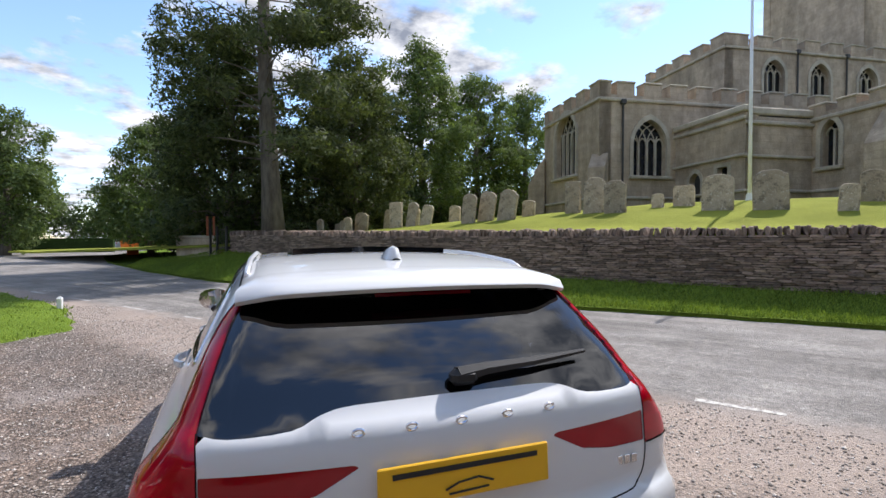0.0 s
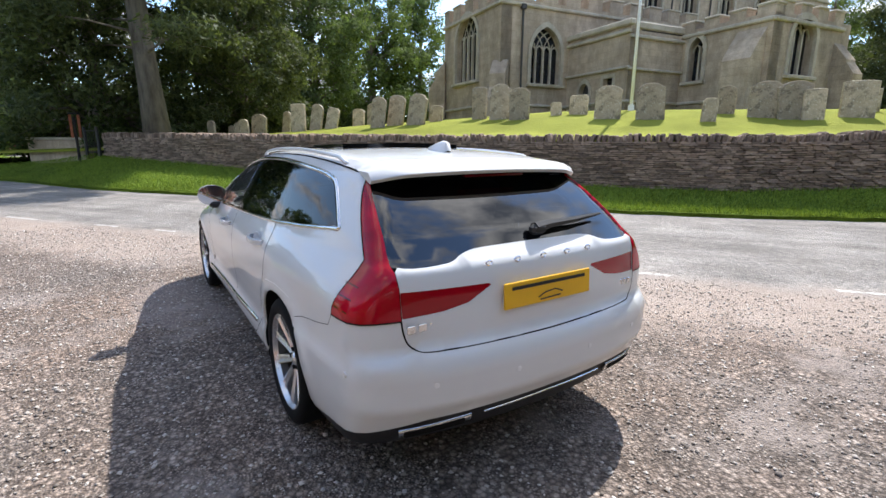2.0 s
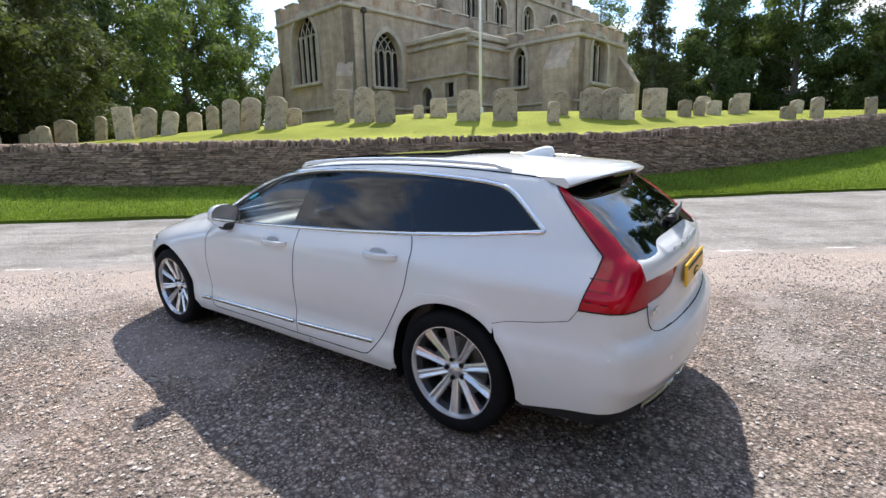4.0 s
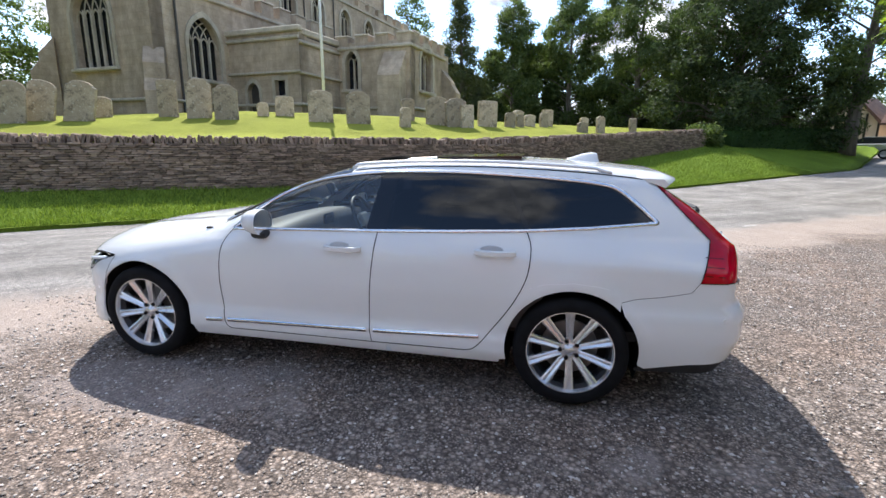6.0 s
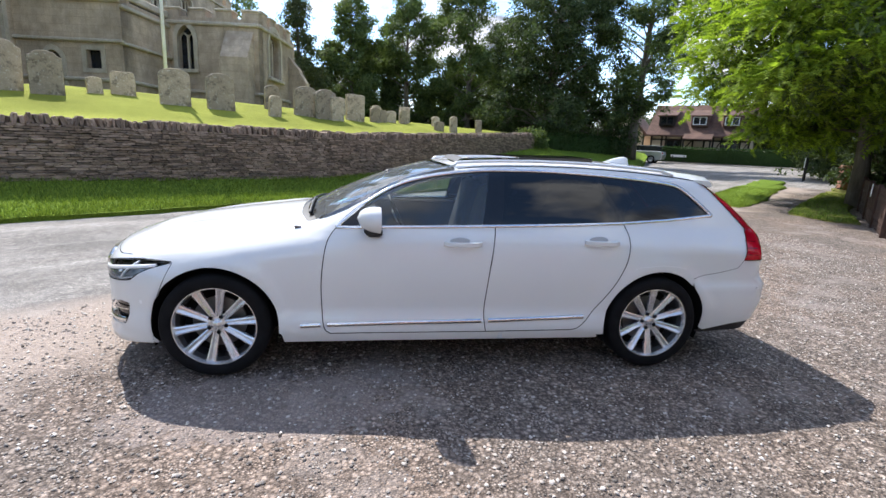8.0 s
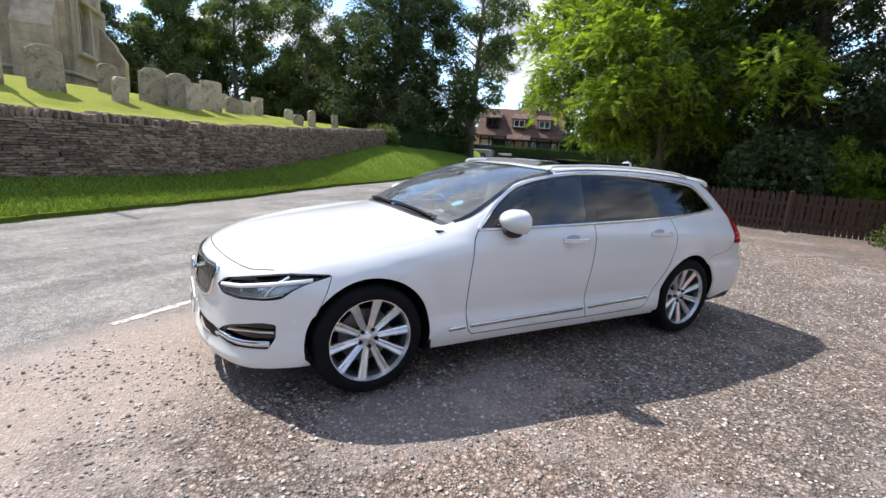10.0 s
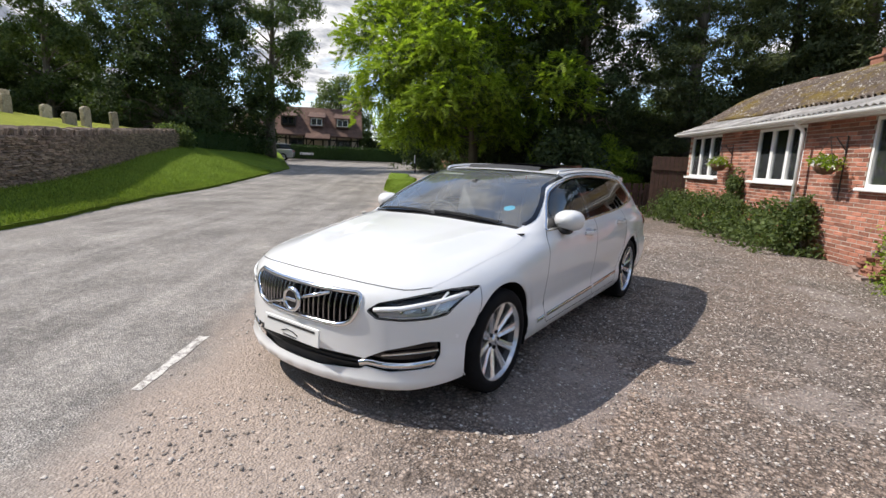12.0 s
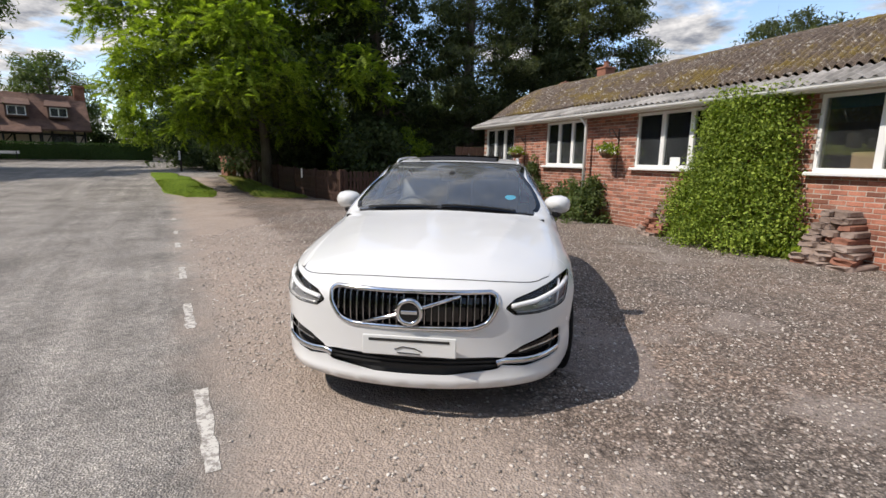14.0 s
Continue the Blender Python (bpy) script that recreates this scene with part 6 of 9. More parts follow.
planter = thing("flower_planter", "tall white tapered planter with pink and purple flowers", "planter", Matrix.Translation((-4.55, 4.75, ground_z(-4.5, 4.75) + 0.0)))
part("pot", Geo().lathe([(0.001, 0.0), (0.13, 0.0), (0.14, 0.02), (0.19, 0.42), (0.21, 0.43), (0.21, 0.47), (0.18, 0.47), (0.17, 0.42)], 24), M_WHITE, planter, smooth=40)
rn = np.random.default_rng(5)
cc = [(0.16 * math.cos(a) * r, 0.16 * math.sin(a) * r, 0.52 + rn.uniform(0, .14)) for a, r in zip(rn.uniform(0, 6.28, 50), rn.uniform(0.1, 1.5, 50))]
for nm, sl, mt in (("leaves", slice(None), M_LEAF_LIGHT), ("flowers", slice(0, None, 2), plain("pink_petals", (0.55, 0.10, 0.30), 0.7, 0, 0.4, 20))):
    ob = new(nm, quads_mesh(nm, leaf_cloud(rn, cc[sl], 12 if nm == "leaves" else 5, 0.028, (0.04, 0.04, 0.03)), mt))
    ob.parent = planter

notice = thing("notice_board", "white notice board on posts at the junction", "notice board", Matrix.Translation((19.2, -22.6, ground_z(19.2, -22.6))) @ Matrix.Rotation(radians(130), 4, "Z"))
part("panel", Geo().box((0, 0, 0.95), (0.9, 0.05, 0.55), bev=0.01), M_WHITE, notice)
for sx in (-0.35, 0.35):
    part("post", Geo().box((sx, 0.05, 0.6), (0.07, 0.07, 1.25), bev=0.01), M_TIMBER, notice)
M_BAR = plain("black_print", (0.02, 0.02, 0.02), 0.6)
for i, w in enumerate((0.6, 0.45, 0.55)):
    part("print_bar", Geo().box((0, -0.028, 1.1 - i * 0.13), (w, 0.004, 0.05)), M_BAR, notice)
street_sign = thing("street_name_sign", "low white street name plate on short posts before the hedge", "street sign", Matrix.Translation((33.7, -24.9, 1.1)) @ Matrix.Rotation(math.atan2(hx.y, hx.x), 4, "Z"))
part("plate", Geo().box((0, 0, 0.42), (1.2, 0.03, 0.2), bev=0.005), M_WHITE, street_sign)
for sx in (-0.45, 0.45):
    part("post", Geo().box((sx, -0.03, 0.2), (0.06, 0.05, 0.55), bev=0.005), M_TIMBER, street_sign)
part("print_bar", Geo().box((0, 0.018, 0.42), (0.9, 0.004, 0.09)), M_BAR, street_sign)

# sign post, iron gate and low wall where the long wall stops
sp_ = thing("sign_post", "dark post carrying two upright orange-brown boards", "sign", Matrix.Translation(street(-17.4, 9.5, verge_z(-17.4, 9.5))) @ Matrix.Rotation(0.3, 4, "Z"))
part("post", Geo().box((0, 0, 0.75), (0.09, 0.09, 1.7), bev=0.01), M_TIMBER, sp_)
for sx in (-0.13, 0.13):
    part("board", Geo().box((sx, -0.06, 1.25), (0.09, 0.025, 0.85), bev=0.006), plain("orange_brown_timber", (0.42, 0.13, 0.06), 0.8, 0, 0.25, 10), sp_)
part("cap", Geo().box((0, -0.06, 1.72), (0.36, 0.05, 0.06), bev=0.01), M_TIMBER, sp_)
ig = thing("iron_gate", "narrow black iron gate at the end of the stone wall", "gate", Matrix.Translation(street(-16.95, 9.75, verge_z(-16.9, 9.7))) @ Matrix.Rotation(math.atan2(DU.y, DU.x), 4, "Z"))
for sx in (-0.35, 0.35):
    part("gate_post", Geo().box((sx, 0, 0.5), (0.08, 0.08, 1.2), bev=0.01), M_PIPE, ig)
for i in range(6):
    part("bar", Geo().tube([(-0.25 + i * 0.1, 0, 0.1), (-0.25 + i * 0.1, 0, 1.0)], 0.008, 6), M_PIPE, ig)
for z in (0.15, 0.95):
    part("rail", Geo().box((0, 0, z), (0.66, 0.02, 0.03)), M_PIPE, ig)
lw_ = thing("low_wall", "low grey stone wall under the dark yew trees", "wall", Matrix.Translation(street(-19.8, 10.4, verge_z(-19.8, 10.4))) @ Matrix.Rotation(math.atan2(DU.y, DU.x), 4, "Z"))
part("wall_body", Geo().box((0, 0, 0.4), (3.4, 0.45, 1.0), bev=0.03), M_CHURCH, lw_)
part("cope", Geo().box((0, 0, 0.93), (3.5, 0.55, 0.1), bev=0.03), M_TRIM, lw_)
bush("bush", Matrix.Translation(street(-17.5, 10.8, lawn_z(-17.5, 10.8))), lambda q: (q.x * 1.0, q.y * 0.8, q.z * 1.1) if q.x ** 2 + q.y ** 2 + (q.z - .3) ** 2 < 0.9 else None, 3500, 0.06, M_LEAF_MID, "rounded green bush at the end of the wall", 66, 0.1)
bush("bush", Matrix.Translation((25.6, -9.2, 1.5)), lambda q: (q.x * 1.3, q.y * 1.0, q.z * 1.2) if q.x ** 2 + q.y ** 2 + (q.z - .3) ** 2 < 0.9 else None, 3500, 0.07, M_LEAF_MID, "straggling green bush at the end of the wall", 67, 0.12)

# ---- the car: one smooth body form, cut into panels ----
def smooth_table(pts, n=500):
    """Dense table of a monotone-smooth curve through the points."""
    x, y = np.array([p[0] for p in pts], float), np.array([p[1] for p in pts], float)
    h, dl = np.diff(x), np.diff(y) / np.diff(x)
    m = np.zeros(len(x))
    m[0], m[-1] = dl[0], dl[-1]
    for i in range(1, len(x) - 1):
        if dl[i - 1] * dl[i] > 0:
            w1, w2 = 2 * h[i] + h[i - 1], h[i] + 2 * h[i - 1]
            m[i] = (w1 + w2) / (w1 / dl[i - 1] + w2 / dl[i])
    xs_ = np.linspace(x[0], x[-1], n)
    k = np.clip(np.searchsorted(x, xs_) - 1, 0, len(x) - 2)
    t = (xs_ - x[k]) / h[k]
    ys_ = (1 + 2 * t) * (1 - t) ** 2 * y[k] + t * (1 - t) ** 2 * h[k] * m[k] + t * t * (3 - 2 * t) * y[k + 1] + t * t * (t - 1) * h[k] * m[k + 1]
    return xs_, ys_


TOPLINE = smooth_table(((-2.7, 1.27), (-2.05, 1.357), (-1.9, 1.385), (-1.515, 1.424), (-1.2, 1.437), (-0.716, 1.437), (-0.3, 1.42), (0.016, 1.388), (0.241, 1.336), (0.467, 1.262), (0.828, 1.106), (1.0, 1.022), (1.25, 0.988), (1.55, 0.950), (2.0, 0.872), (2.2, 0.812), (2.32, 0.735), (2.6, 0.45)))
NOSE = smooth_table(((0.0, 2.20), (0.155, 2.27), (0.18, 2.325), (0.21, 2.350), (0.24, 2.352), (0.275, 2.338), (0.33, 2.338), (0.45, 2.335), (0.6, 2.335), (0.70, 2.322), (0.76, 2.28), (0.85, 2.1), (1.6, 1.0)))
TAIL = smooth_table(((0.0, 2.24), (0.22, 2.36), (0.30, 2.435), (0.38, 2.475), (0.43, 2.495), (0.47, 2.512), (0.60, 2.513), (0.640, 2.500), (0.664, 2.462), (0.69, 2.438), (0.80, 2.428), (0.93, 2.412), (0.98, 2.396), (1.012, 2.352), (1.09, 2.272), (1.16, 2.184), (1.23, 2.084), (1.30, 1.968), (1.345, 1.90), (1.7, 1.70)))
PLAN = smooth_table(((-2.7, 0.86), (-2.3, 0.90), (-1.9, 0.925), (-1.47, 0.938), (-1.0, 0.936), (-0.3, 0.932), (0.5, 0.928), (1.0, 0.930), (1.47, 0.936), (1.8, 0.915), (2.1, 0.86), (2.5, 0.74)))
SECTION = smooth_table(((0.0, -0.14), (0.2, -0.05), (0.25, -0.022), (0.31, -0.004), (0.37, -0.006), (0.44, -0.022), (0.55, -0.012), (0.68, -0.001), (0.78, -0.002), (0.86, -0.010), (0.93, -0.026), (0.97, -0.042), (1.02, -0.05), (1.6, -0.06)))
SECTION_REAR = smooth_table(((0.0, -0.16), (0.2, -0.06), (0.28, -0.03), (0.36, -0.012), (0.5, 0.0), (0.6, -0.004), (0.66, -0.022), (0.75, -0.026), (0.86, -0.026), (0.94, -0.034), (0.98, -0.046), (1.02, -0.05), (1.6, -0.06)))
CABIN = smooth_table(((-2.7, 0.68), (-2.4, 0.735), (-2.0, 0.795), (-1.6, 0.835), (-1.0, 0.865), (0.0, 0.868), (0.6, 0.852), (0.9, 0.825), (1.2, 0.80)))


def tab(t, v):
    return np.interp(v, t[0], t[1])


def smax(a, b, k):
    h = np.maximum(k - np.abs(a - b), 0) / k
    return np.maximum(a, b) + h * h * k * 0.25


def step01(v, a, b):
    t = np.clip((v - a) / (b - a), 0, 1)
    return t * t * (3 - 2 * t)


def body(x, y, z):
    """Below zero inside the car's outer form."""
    x = np.abs(x)
    x2 = x * x
    front = step01(y, -0.35, 0.5)
    yf = y + front * (0.33 * x2 + 0.30 * x2 * x2 * x2) * (0.42 + 0.58 * step01(y, 0.75, 1.7))
    rear = 1 - step01(y, -2.2, -1.3)
    crown = 0.06 + 0.015 * front + 0.025 * step01(y, 0.9, 1.4)
    top = (z + crown * x2 - tab(TOPLINE, yf)) * 0.93
    nose = (yf - tab(NOSE, z)) * 0.97
    tail = (-(y - rear * (0.10 * x2 + 0.12 * x2 * x2 * x2) * (1 + 0.3 * (1 - step01(z, 0.55, 0.75)))) - tab(TAIL, z)) * (0.86 - 0.14 * step01(z, 0.98, 1.08) + 0.10 * step01(z, 1.30, 1.34))
    sec = tab(SECTION, z) * (1 - step01(-y, 1.3, 1.9)) + tab(SECTION_REAR, z) * step01(-y, 1.3, 1.9)
    # flared arches
    for yc in (1.47, -1.47):
        d = np.sqrt((y - yc) ** 2 + (z - 0.345) ** 2)
        sec = sec + 0.012 * np.exp(-((d - 0.40) / 0.05) ** 2) * step01(z, 0.3, 0.5)
    low = tab(PLAN, y) + sec
    cab = tab(CABIN, y) - (z - 1.0) * 0.47 - 0.22 * np.maximum(z - 1.0, 0) ** 2 + np.maximum(1.0 - z, 0) * 0.3
    half = -smax(-low, -cab, 0.035)
    side = (x - half) * 0.95
    f = smax(smax(top, nose, 0.07), tail, 0.02)
    return smax(f, side, 0.10 - 0.035 * rear + 0.05 * front * (1 - step01(z, 0.9, 1.0)))


def project(kind, p):
    """Points on the form, from two coordinates: side (y, z), top (x, y), front or rear (x, z), or round an upright axis (angle, z)."""
    p = np.asarray(p, float)
    a, b = p[:, 0], p[:, 1]
    o, z0 = np.zeros(len(p)), np.zeros(len(p))
    if kind == "s":
        org, way, far = np.stack([o, a, b], 1), (np.array([-1.0, 0, 0])), 1.3
    elif kind == "t":
        org, way, far = np.stack([a, b, o + 0.55], 1), np.array([0, 0, 1.0]), 1.3
    elif kind == "f":
        org, way, far = np.stack([a, o + 1.2, b], 1), np.array([0, 1.0, 0]), 1.6
    elif kind == "r":
        org, way, far = np.stack([a, o - 1.3, b], 1), np.array([0, -1.0, 0]), 1.6
    else:
        yc = 1.15 if kind == "cf" else -1.15
        sg = 1 if kind == "cf" else -1
        org = np.stack([o, o + yc, b], 1)
        way, far = np.stack([np.sin(a / 0.9), sg * np.cos(a / 0.9), o], 1), 2.2
    lo, hi = np.zeros(len(p)), np.full(len(p), far)
    # march out, then halve
    for _ in range(34):
        mid = (lo + hi) / 2
        q = org + way * mid[:, None] if way.ndim == 2 else org + way[None, :] * mid[:, None]
        ins = body(q[:, 0], q[:, 1], q[:, 2]) < 0
        lo, hi = np.where(ins, mid, lo), np.where(ins, hi, mid)
    return org + (way if way.ndim == 2 else way[None, :]) * lo[:, None]


def flatten(kind, q):
    q = np.asarray(q, float)
    if kind == "s":
        return q[:, [1, 2]]
    if kind == "t":
        return q[:, [0, 1]]
    if kind in "fr":
        return q[:, [0, 2]]
    yc, sg = (1.15, 1) if kind == "cf" else (-1.15, -1)
    return np.stack([np.arctan2(q[:, 0], sg * (q[:, 1] - yc)) * 0.9, q[:, 2]], 1)


def normals(q):
    e = 0.004
    g_ = np.stack([body(q[:, 0] + e, q[:, 1], q[:, 2]) - body(q[:, 0] - e, q[:, 1], q[:, 2]),
                   body(q[:, 0], q[:, 1] + e, q[:, 2]) - body(q[:, 0], q[:, 1] - e, q[:, 2]),
                   body(q[:, 0], q[:, 1], q[:, 2] + e) - body(q[:, 0], q[:, 1], q[:, 2] - e)], 1)
    return g_ / np.maximum(np.linalg.norm(g_, axis=1), 1e-9)[:, None]


def rounded(pts, k=4, closed=False):
    """Catmull-Rom through the points."""
    pts = [np.array(p, float) for p in pts]
    n, out_ = len(pts), []
    for i in range(n if closed else n - 1):
        a, b = pts[i], pts[(i + 1) % n]
        p0 = pts[(i - 1) % n] if closed or i > 0 else 2 * a - b
        p3 = pts[(i + 2) % n] if closed or i < n - 2 else 2 * b - a
        for j in range(k):
            t = j / k
            out_.append(0.5 * (2 * a + (b - p0) * t + (2 * p0 - 5 * a + 4 * b - p3) * t * t + (3 * a - p0 - 3 * b + p3) * t ** 3))
    if not closed:
        out_.append(pts[-1])
    return out_


def corners(pts, r=0.02, k=4):
    """Closed polygon with rounded corners."""
    out_, n = [], len(pts)
    for i in range(n):
        p, a, b = (np.array(pts[j % n], float) for j in (i, i - 1, i + 1))
        u, v = a - p, b - p
        la, lb = np.linalg.norm(u), np.linalg.norm(v)
        q = min(r, la * 0.45, lb * 0.45)
        s, e = p + u / la * q, p + v / lb * q
        out_ += [(1 - t) ** 2 * s + 2 * t * (1 - t) * p + t * t * e for t in np.linspace(0, 1, k + 1)]
    return out_


def fine(kind, pts, step=0.03):
    """Points on the form along a line given in one view."""
    pts = [np.array(p, float) for p in pts]
    out_ = []
    for a, b in zip(pts, pts[1:]):
        k = max(1, int(np.linalg.norm(b - a) / step))
        out_ += [a + (b - a) * i / k for i in range(k)]
    out_.append(pts[-1])
    return project(kind, out_)


def loop(kind, pts, step=0.03):
    return fine(kind, list(pts) + [pts[0]], step)[:-1]


def inside(poly, p):
    x, y = p[:, 0], p[:, 1]
    c = np.zeros(len(p), bool)
    j = len(poly) - 1
    for i in range(len(poly)):
        xi, yi, xj, yj = *poly[i], *poly[j]
        if yi != yj:
            c ^= ((yi > y) != (yj > y)) & (x < (xj - xi) * (y - yi) / (yj - yi) + xi)
        j = i
    return c


def clean(q):
    keep = [0]
    for i in range(1, len(q)):
        if np.linalg.norm(q[i] - q[keep[-1]]) > 0.004:
            keep.append(i)
    if np.linalg.norm(q[keep[-1]] - q[keep[0]]) < 0.004:
        keep.pop()
    return q[keep]


def panel(name, kind, outer, holes, mat, parent, label="", lift=0.0, step=0.04, thick=0.012, mirror=False, bulge=None):
    """A thin panel of the body form inside the outline; mirror builds the one on the other side."""
    loops = [clean(np.asarray(q, float)) for q in [outer] + list(holes)]
    flat = [flatten(kind, q) for q in loops]
    p3, p2, edges = np.concatenate(loops), np.concatenate(flat), []
    k = 0
    for q in loops:
        edges += [(k + i, k + (i + 1) % len(q)) for i in range(len(q))]
        k += len(q)
    lo, hi = flat[0].min(0), flat[0].max(0)
    gx, gy = np.meshgrid(np.arange(lo[0] + step / 2, hi[0], step), np.arange(lo[1] + step / 2, hi[1], step))
    gx = gx + (np.arange(gx.shape[0]) % 2)[:, None] * step / 2
    cand = np.stack([gx.ravel(), gy.ravel()], 1)
    ok = inside(flat[0], cand)
    for h in flat[1:]:
        ok &= ~inside(h, cand)
    cand = cand[ok]
    if len(cand):
        dmin = np.min(np.linalg.norm(cand[:, None, :] - p2[None, :, :], axis=2), axis=1)
        cand = cand[dmin > step * 0.5]
    if len(cand):
        p3 = np.concatenate([p3, project(kind, cand)])
        p2 = np.concatenate([p2, cand])
    vs, _, fs, org, _, _ = delaunay_2d_cdt([Vector(q) for q in p2], edges, [], 0, 1e-6)
    q3 = np.array([p3[o[0]] if o else project(kind, [tuple(v)])[0] for v, o in zip(vs, org)])
    c2 = np.array([np.mean([vs[i] for i in f_], axis=0) for f_ in fs])
    ok = inside(flat[0], c2)
    for h in flat[1:]:
        ok &= ~inside(h, c2)
    nr = normals(q3)
    if bulge is not None:
        e = 0.012
        gr_ = np.array([[(bulge(x + e, y, z) - bulge(x - e, y, z)) / (2 * e), (bulge(x, y + e, z) - bulge(x, y - e, z)) / (2 * e), 0.0] for x, y, z in q3])
        q3 = q3 + nr * np.array([bulge(*q) for q in q3])[:, None]
        nr = nr - gr_
        nr /= np.linalg.norm(nr, axis=1)[:, None]
    q3 = q3 + nr * lift
    tri = []
    for f_, o in zip(fs, ok):
        if o:
            a, b, c = (q3[i] for i in f_[:3])
            tri.append(tuple(f_) if np.dot(np.cross(b - a, c - a), nr[f_[0]]) > 0 else tuple(reversed(f_)))
    used = {}
    for t in tri:
        for i in range(3):
            e = (t[i], t[(i + 1) % 3])
            used[e] = 1
    rim = [e for e in used if (e[1], e[0]) not in used]
    n = len(q3)
    back = q3 - nr * thick
    verts, norms = np.concatenate([q3, q3, back]), np.concatenate([nr, nr, nr])
    faces = tri + [(n + b, n + a, 2 * n + a, 2 * n + b) for a, b in rim]
    obs = []
    for sx in ((1, -1) if mirror else (1,)):
        vv, nn = verts * np.array([sx, 1, 1]), norms * np.array([sx, 1, 1])
        me = bpy.data.meshes.new(name)
        me.from_pydata([tuple(v) for v in vv], [], [f_ if sx == 1 else tuple(reversed(f_)) for f_ in faces])
        me.polygons.foreach_set("use_smooth", [True] * len(me.polygons))
        me.materials.append(mat)
        me.normals_split_custom_set_from_vertices([tuple(v) for v in nn])
        me.update()
        ob = new(name, me)
        ob.parent = parent[0 if sx == 1 else 1] if isinstance(parent, (list, tuple)) else parent
        if label:
            tagged(ob, label)
        obs.append(ob)
    return obs if mirror else obs[0]


def ribbon(name, q, width, mat, parent, lift=0.0008, mirror=True, height=0.0, closed=False, label=""):
    """A narrow strip that follows the form along a line: a shut line, or with height a raised moulding."""
    q = np.asarray(q, float)
    if closed:
        q = np.concatenate([q, q[:1]])
    nr = normals(q)
    d = np.gradient(q, axis=0)
    s = np.cross(d, nr)
    s /= np.maximum(np.linalg.norm(s, axis=1), 1e-9)[:, None]
    g = Geo()
    for sx in ((1, -1) if mirror else (1,)):
        g = Geo()
        a, b = q + s * width / 2, q - s * width / 2
        if height:
            prof_ = [a - nr * 0.004, a + nr * (lift + height * 0.6), q + nr * (lift + height), b + nr * (lift + height * 0.6), b - nr * 0.004]
        else:
            prof_ = [a + nr * lift, b + nr * lift]
        k = len(prof_)
        vs = [tuple(prof_[j][i] * np.array([sx, 1, 1])) for i in range(len(q)) for j in range(k)]
        fs = [(i * k + j, i * k + j + 1, (i + 1) * k + j + 1, (i + 1) * k + j) for i in range(len(q) - 1) for j in range(k - 1)]
        g.add(vs, fs if sx == 1 else [tuple(reversed(f_)) for f_ in fs])
        part(name, g, mat, parent, label, smooth=bool(height))


def flipx(q):
    return np.asarray(q)[::-1] * np.array([-1, 1, 1])


# paints and trims
k = Mat("pearl_white_paint", 0.6, 0.0, (0.80, 0.80, 0.79))
k.b.inputs["Coat Weight"].default_value, k.b.inputs["Coat Roughness"].default_value = 1.0, 0.03
k.color(k.ramp(k.noise(1.5, 5), (0.3, (0.70, 0.702, 0.70)), (0.7, (0.735, 0.735, 0.727))))
M_PAINT = k.m
M_CHROME = plain("bright_chrome", (0.72, 0.72, 0.73), 0.12, 1.0, 0.05, 4.0)
M_SATIN = plain("satin_silver", (0.78, 0.78, 0.79), 0.30, 0.45, 0.06, 8.0)
M_ALLOY = plain("diamond_cut_alloy", (0.74, 0.74, 0.75), 0.27, 0.75, 0.05, 8.0)
M_GLOSSBLACK = plain("gloss_black_trim", (0.006, 0.006, 0.007), 0.08, 0, 0.2, 3.0)
M_BLACK = plain("matt_black_plastic", (0.014, 0.014, 0.015), 0.55, 0, 0.25, 20.0, 0.15)
M_CUP = plain("shaded_white_paint", (0.50, 0.51, 0.53), 0.3, 0, 0.1)
M_GAP = plain("dark_gap", (0.010, 0.010, 0.010), 0.9, Specular_IOR_Level=0.1)
M_TYRE = plain("tyre_rubber", (0.008, 0.008, 0.009), 0.8, 0, 0.3, 12.0, 0.2, Specular_IOR_Level=0.15)
M_CLEAR = glass_mat("clear_tinted_glass", (0.70, 0.78, 0.78), 0.02, 1.75, 0.03)
M_PRIVACY = glass_mat("privacy_glass", (0.030, 0.038, 0.062), 0.02, 1.6)
# strongest film here: a painted veil of reflected sky
M_SCREEN = glass_mat("coated_windscreen_glass", (0.74, 0.82, 0.84), 0.015, 2.35, 0.10)
M_REARGLASS = glass_mat("dark_rear_glass", (0.030, 0.038, 0.062), 0.012, 2.05)
M_LAMPGLASS = glass_mat("lamp_cover_glass", (0.95, 0.96, 0.97), 0.02, 1.38)
k = Mat("red_lamp_lens", 0.05, 0.0, (0.60, 0.010, 0.014))
k.b.inputs["Specular IOR Level"].default_value = 0.42
k.color(k.ramp(k.noise(3.0, 3, 0.5, (1, 1, 2.5)), (0.35, (0.26, 0.0005, 0.007)), (0.65, (0.54, 0.001, 0.020))))
M_RED = k.m
M_DARKRED = plain("dark_red_lens", (0.09, 0.002, 0.006), 0.06, 0, 0.3, 5.0)
M_BARREL = plain("dark_wheel_barrel", (0.07, 0.07, 0.072), 0.5, 0.6, 0.1)
M_GATERED = plain("gate_lamp_lens", (0.34, 0.002, 0.010), 0.06, 0, 0.15, 4.0)
M_LAMPSILVER = plain("lamp_reflector", (0.42, 0.425, 0.44), 0.25, 0.6, 0.05)
M_SEAT = plain("charcoal_leather", (0.06, 0.06, 0.062), 0.5, 0, 0.2, 14.0, 0.2)
M_TRIMLIGHT = plain("pale_grey_lining", (0.42, 0.40, 0.37), 0.8, 0, 0.1, 10.0)
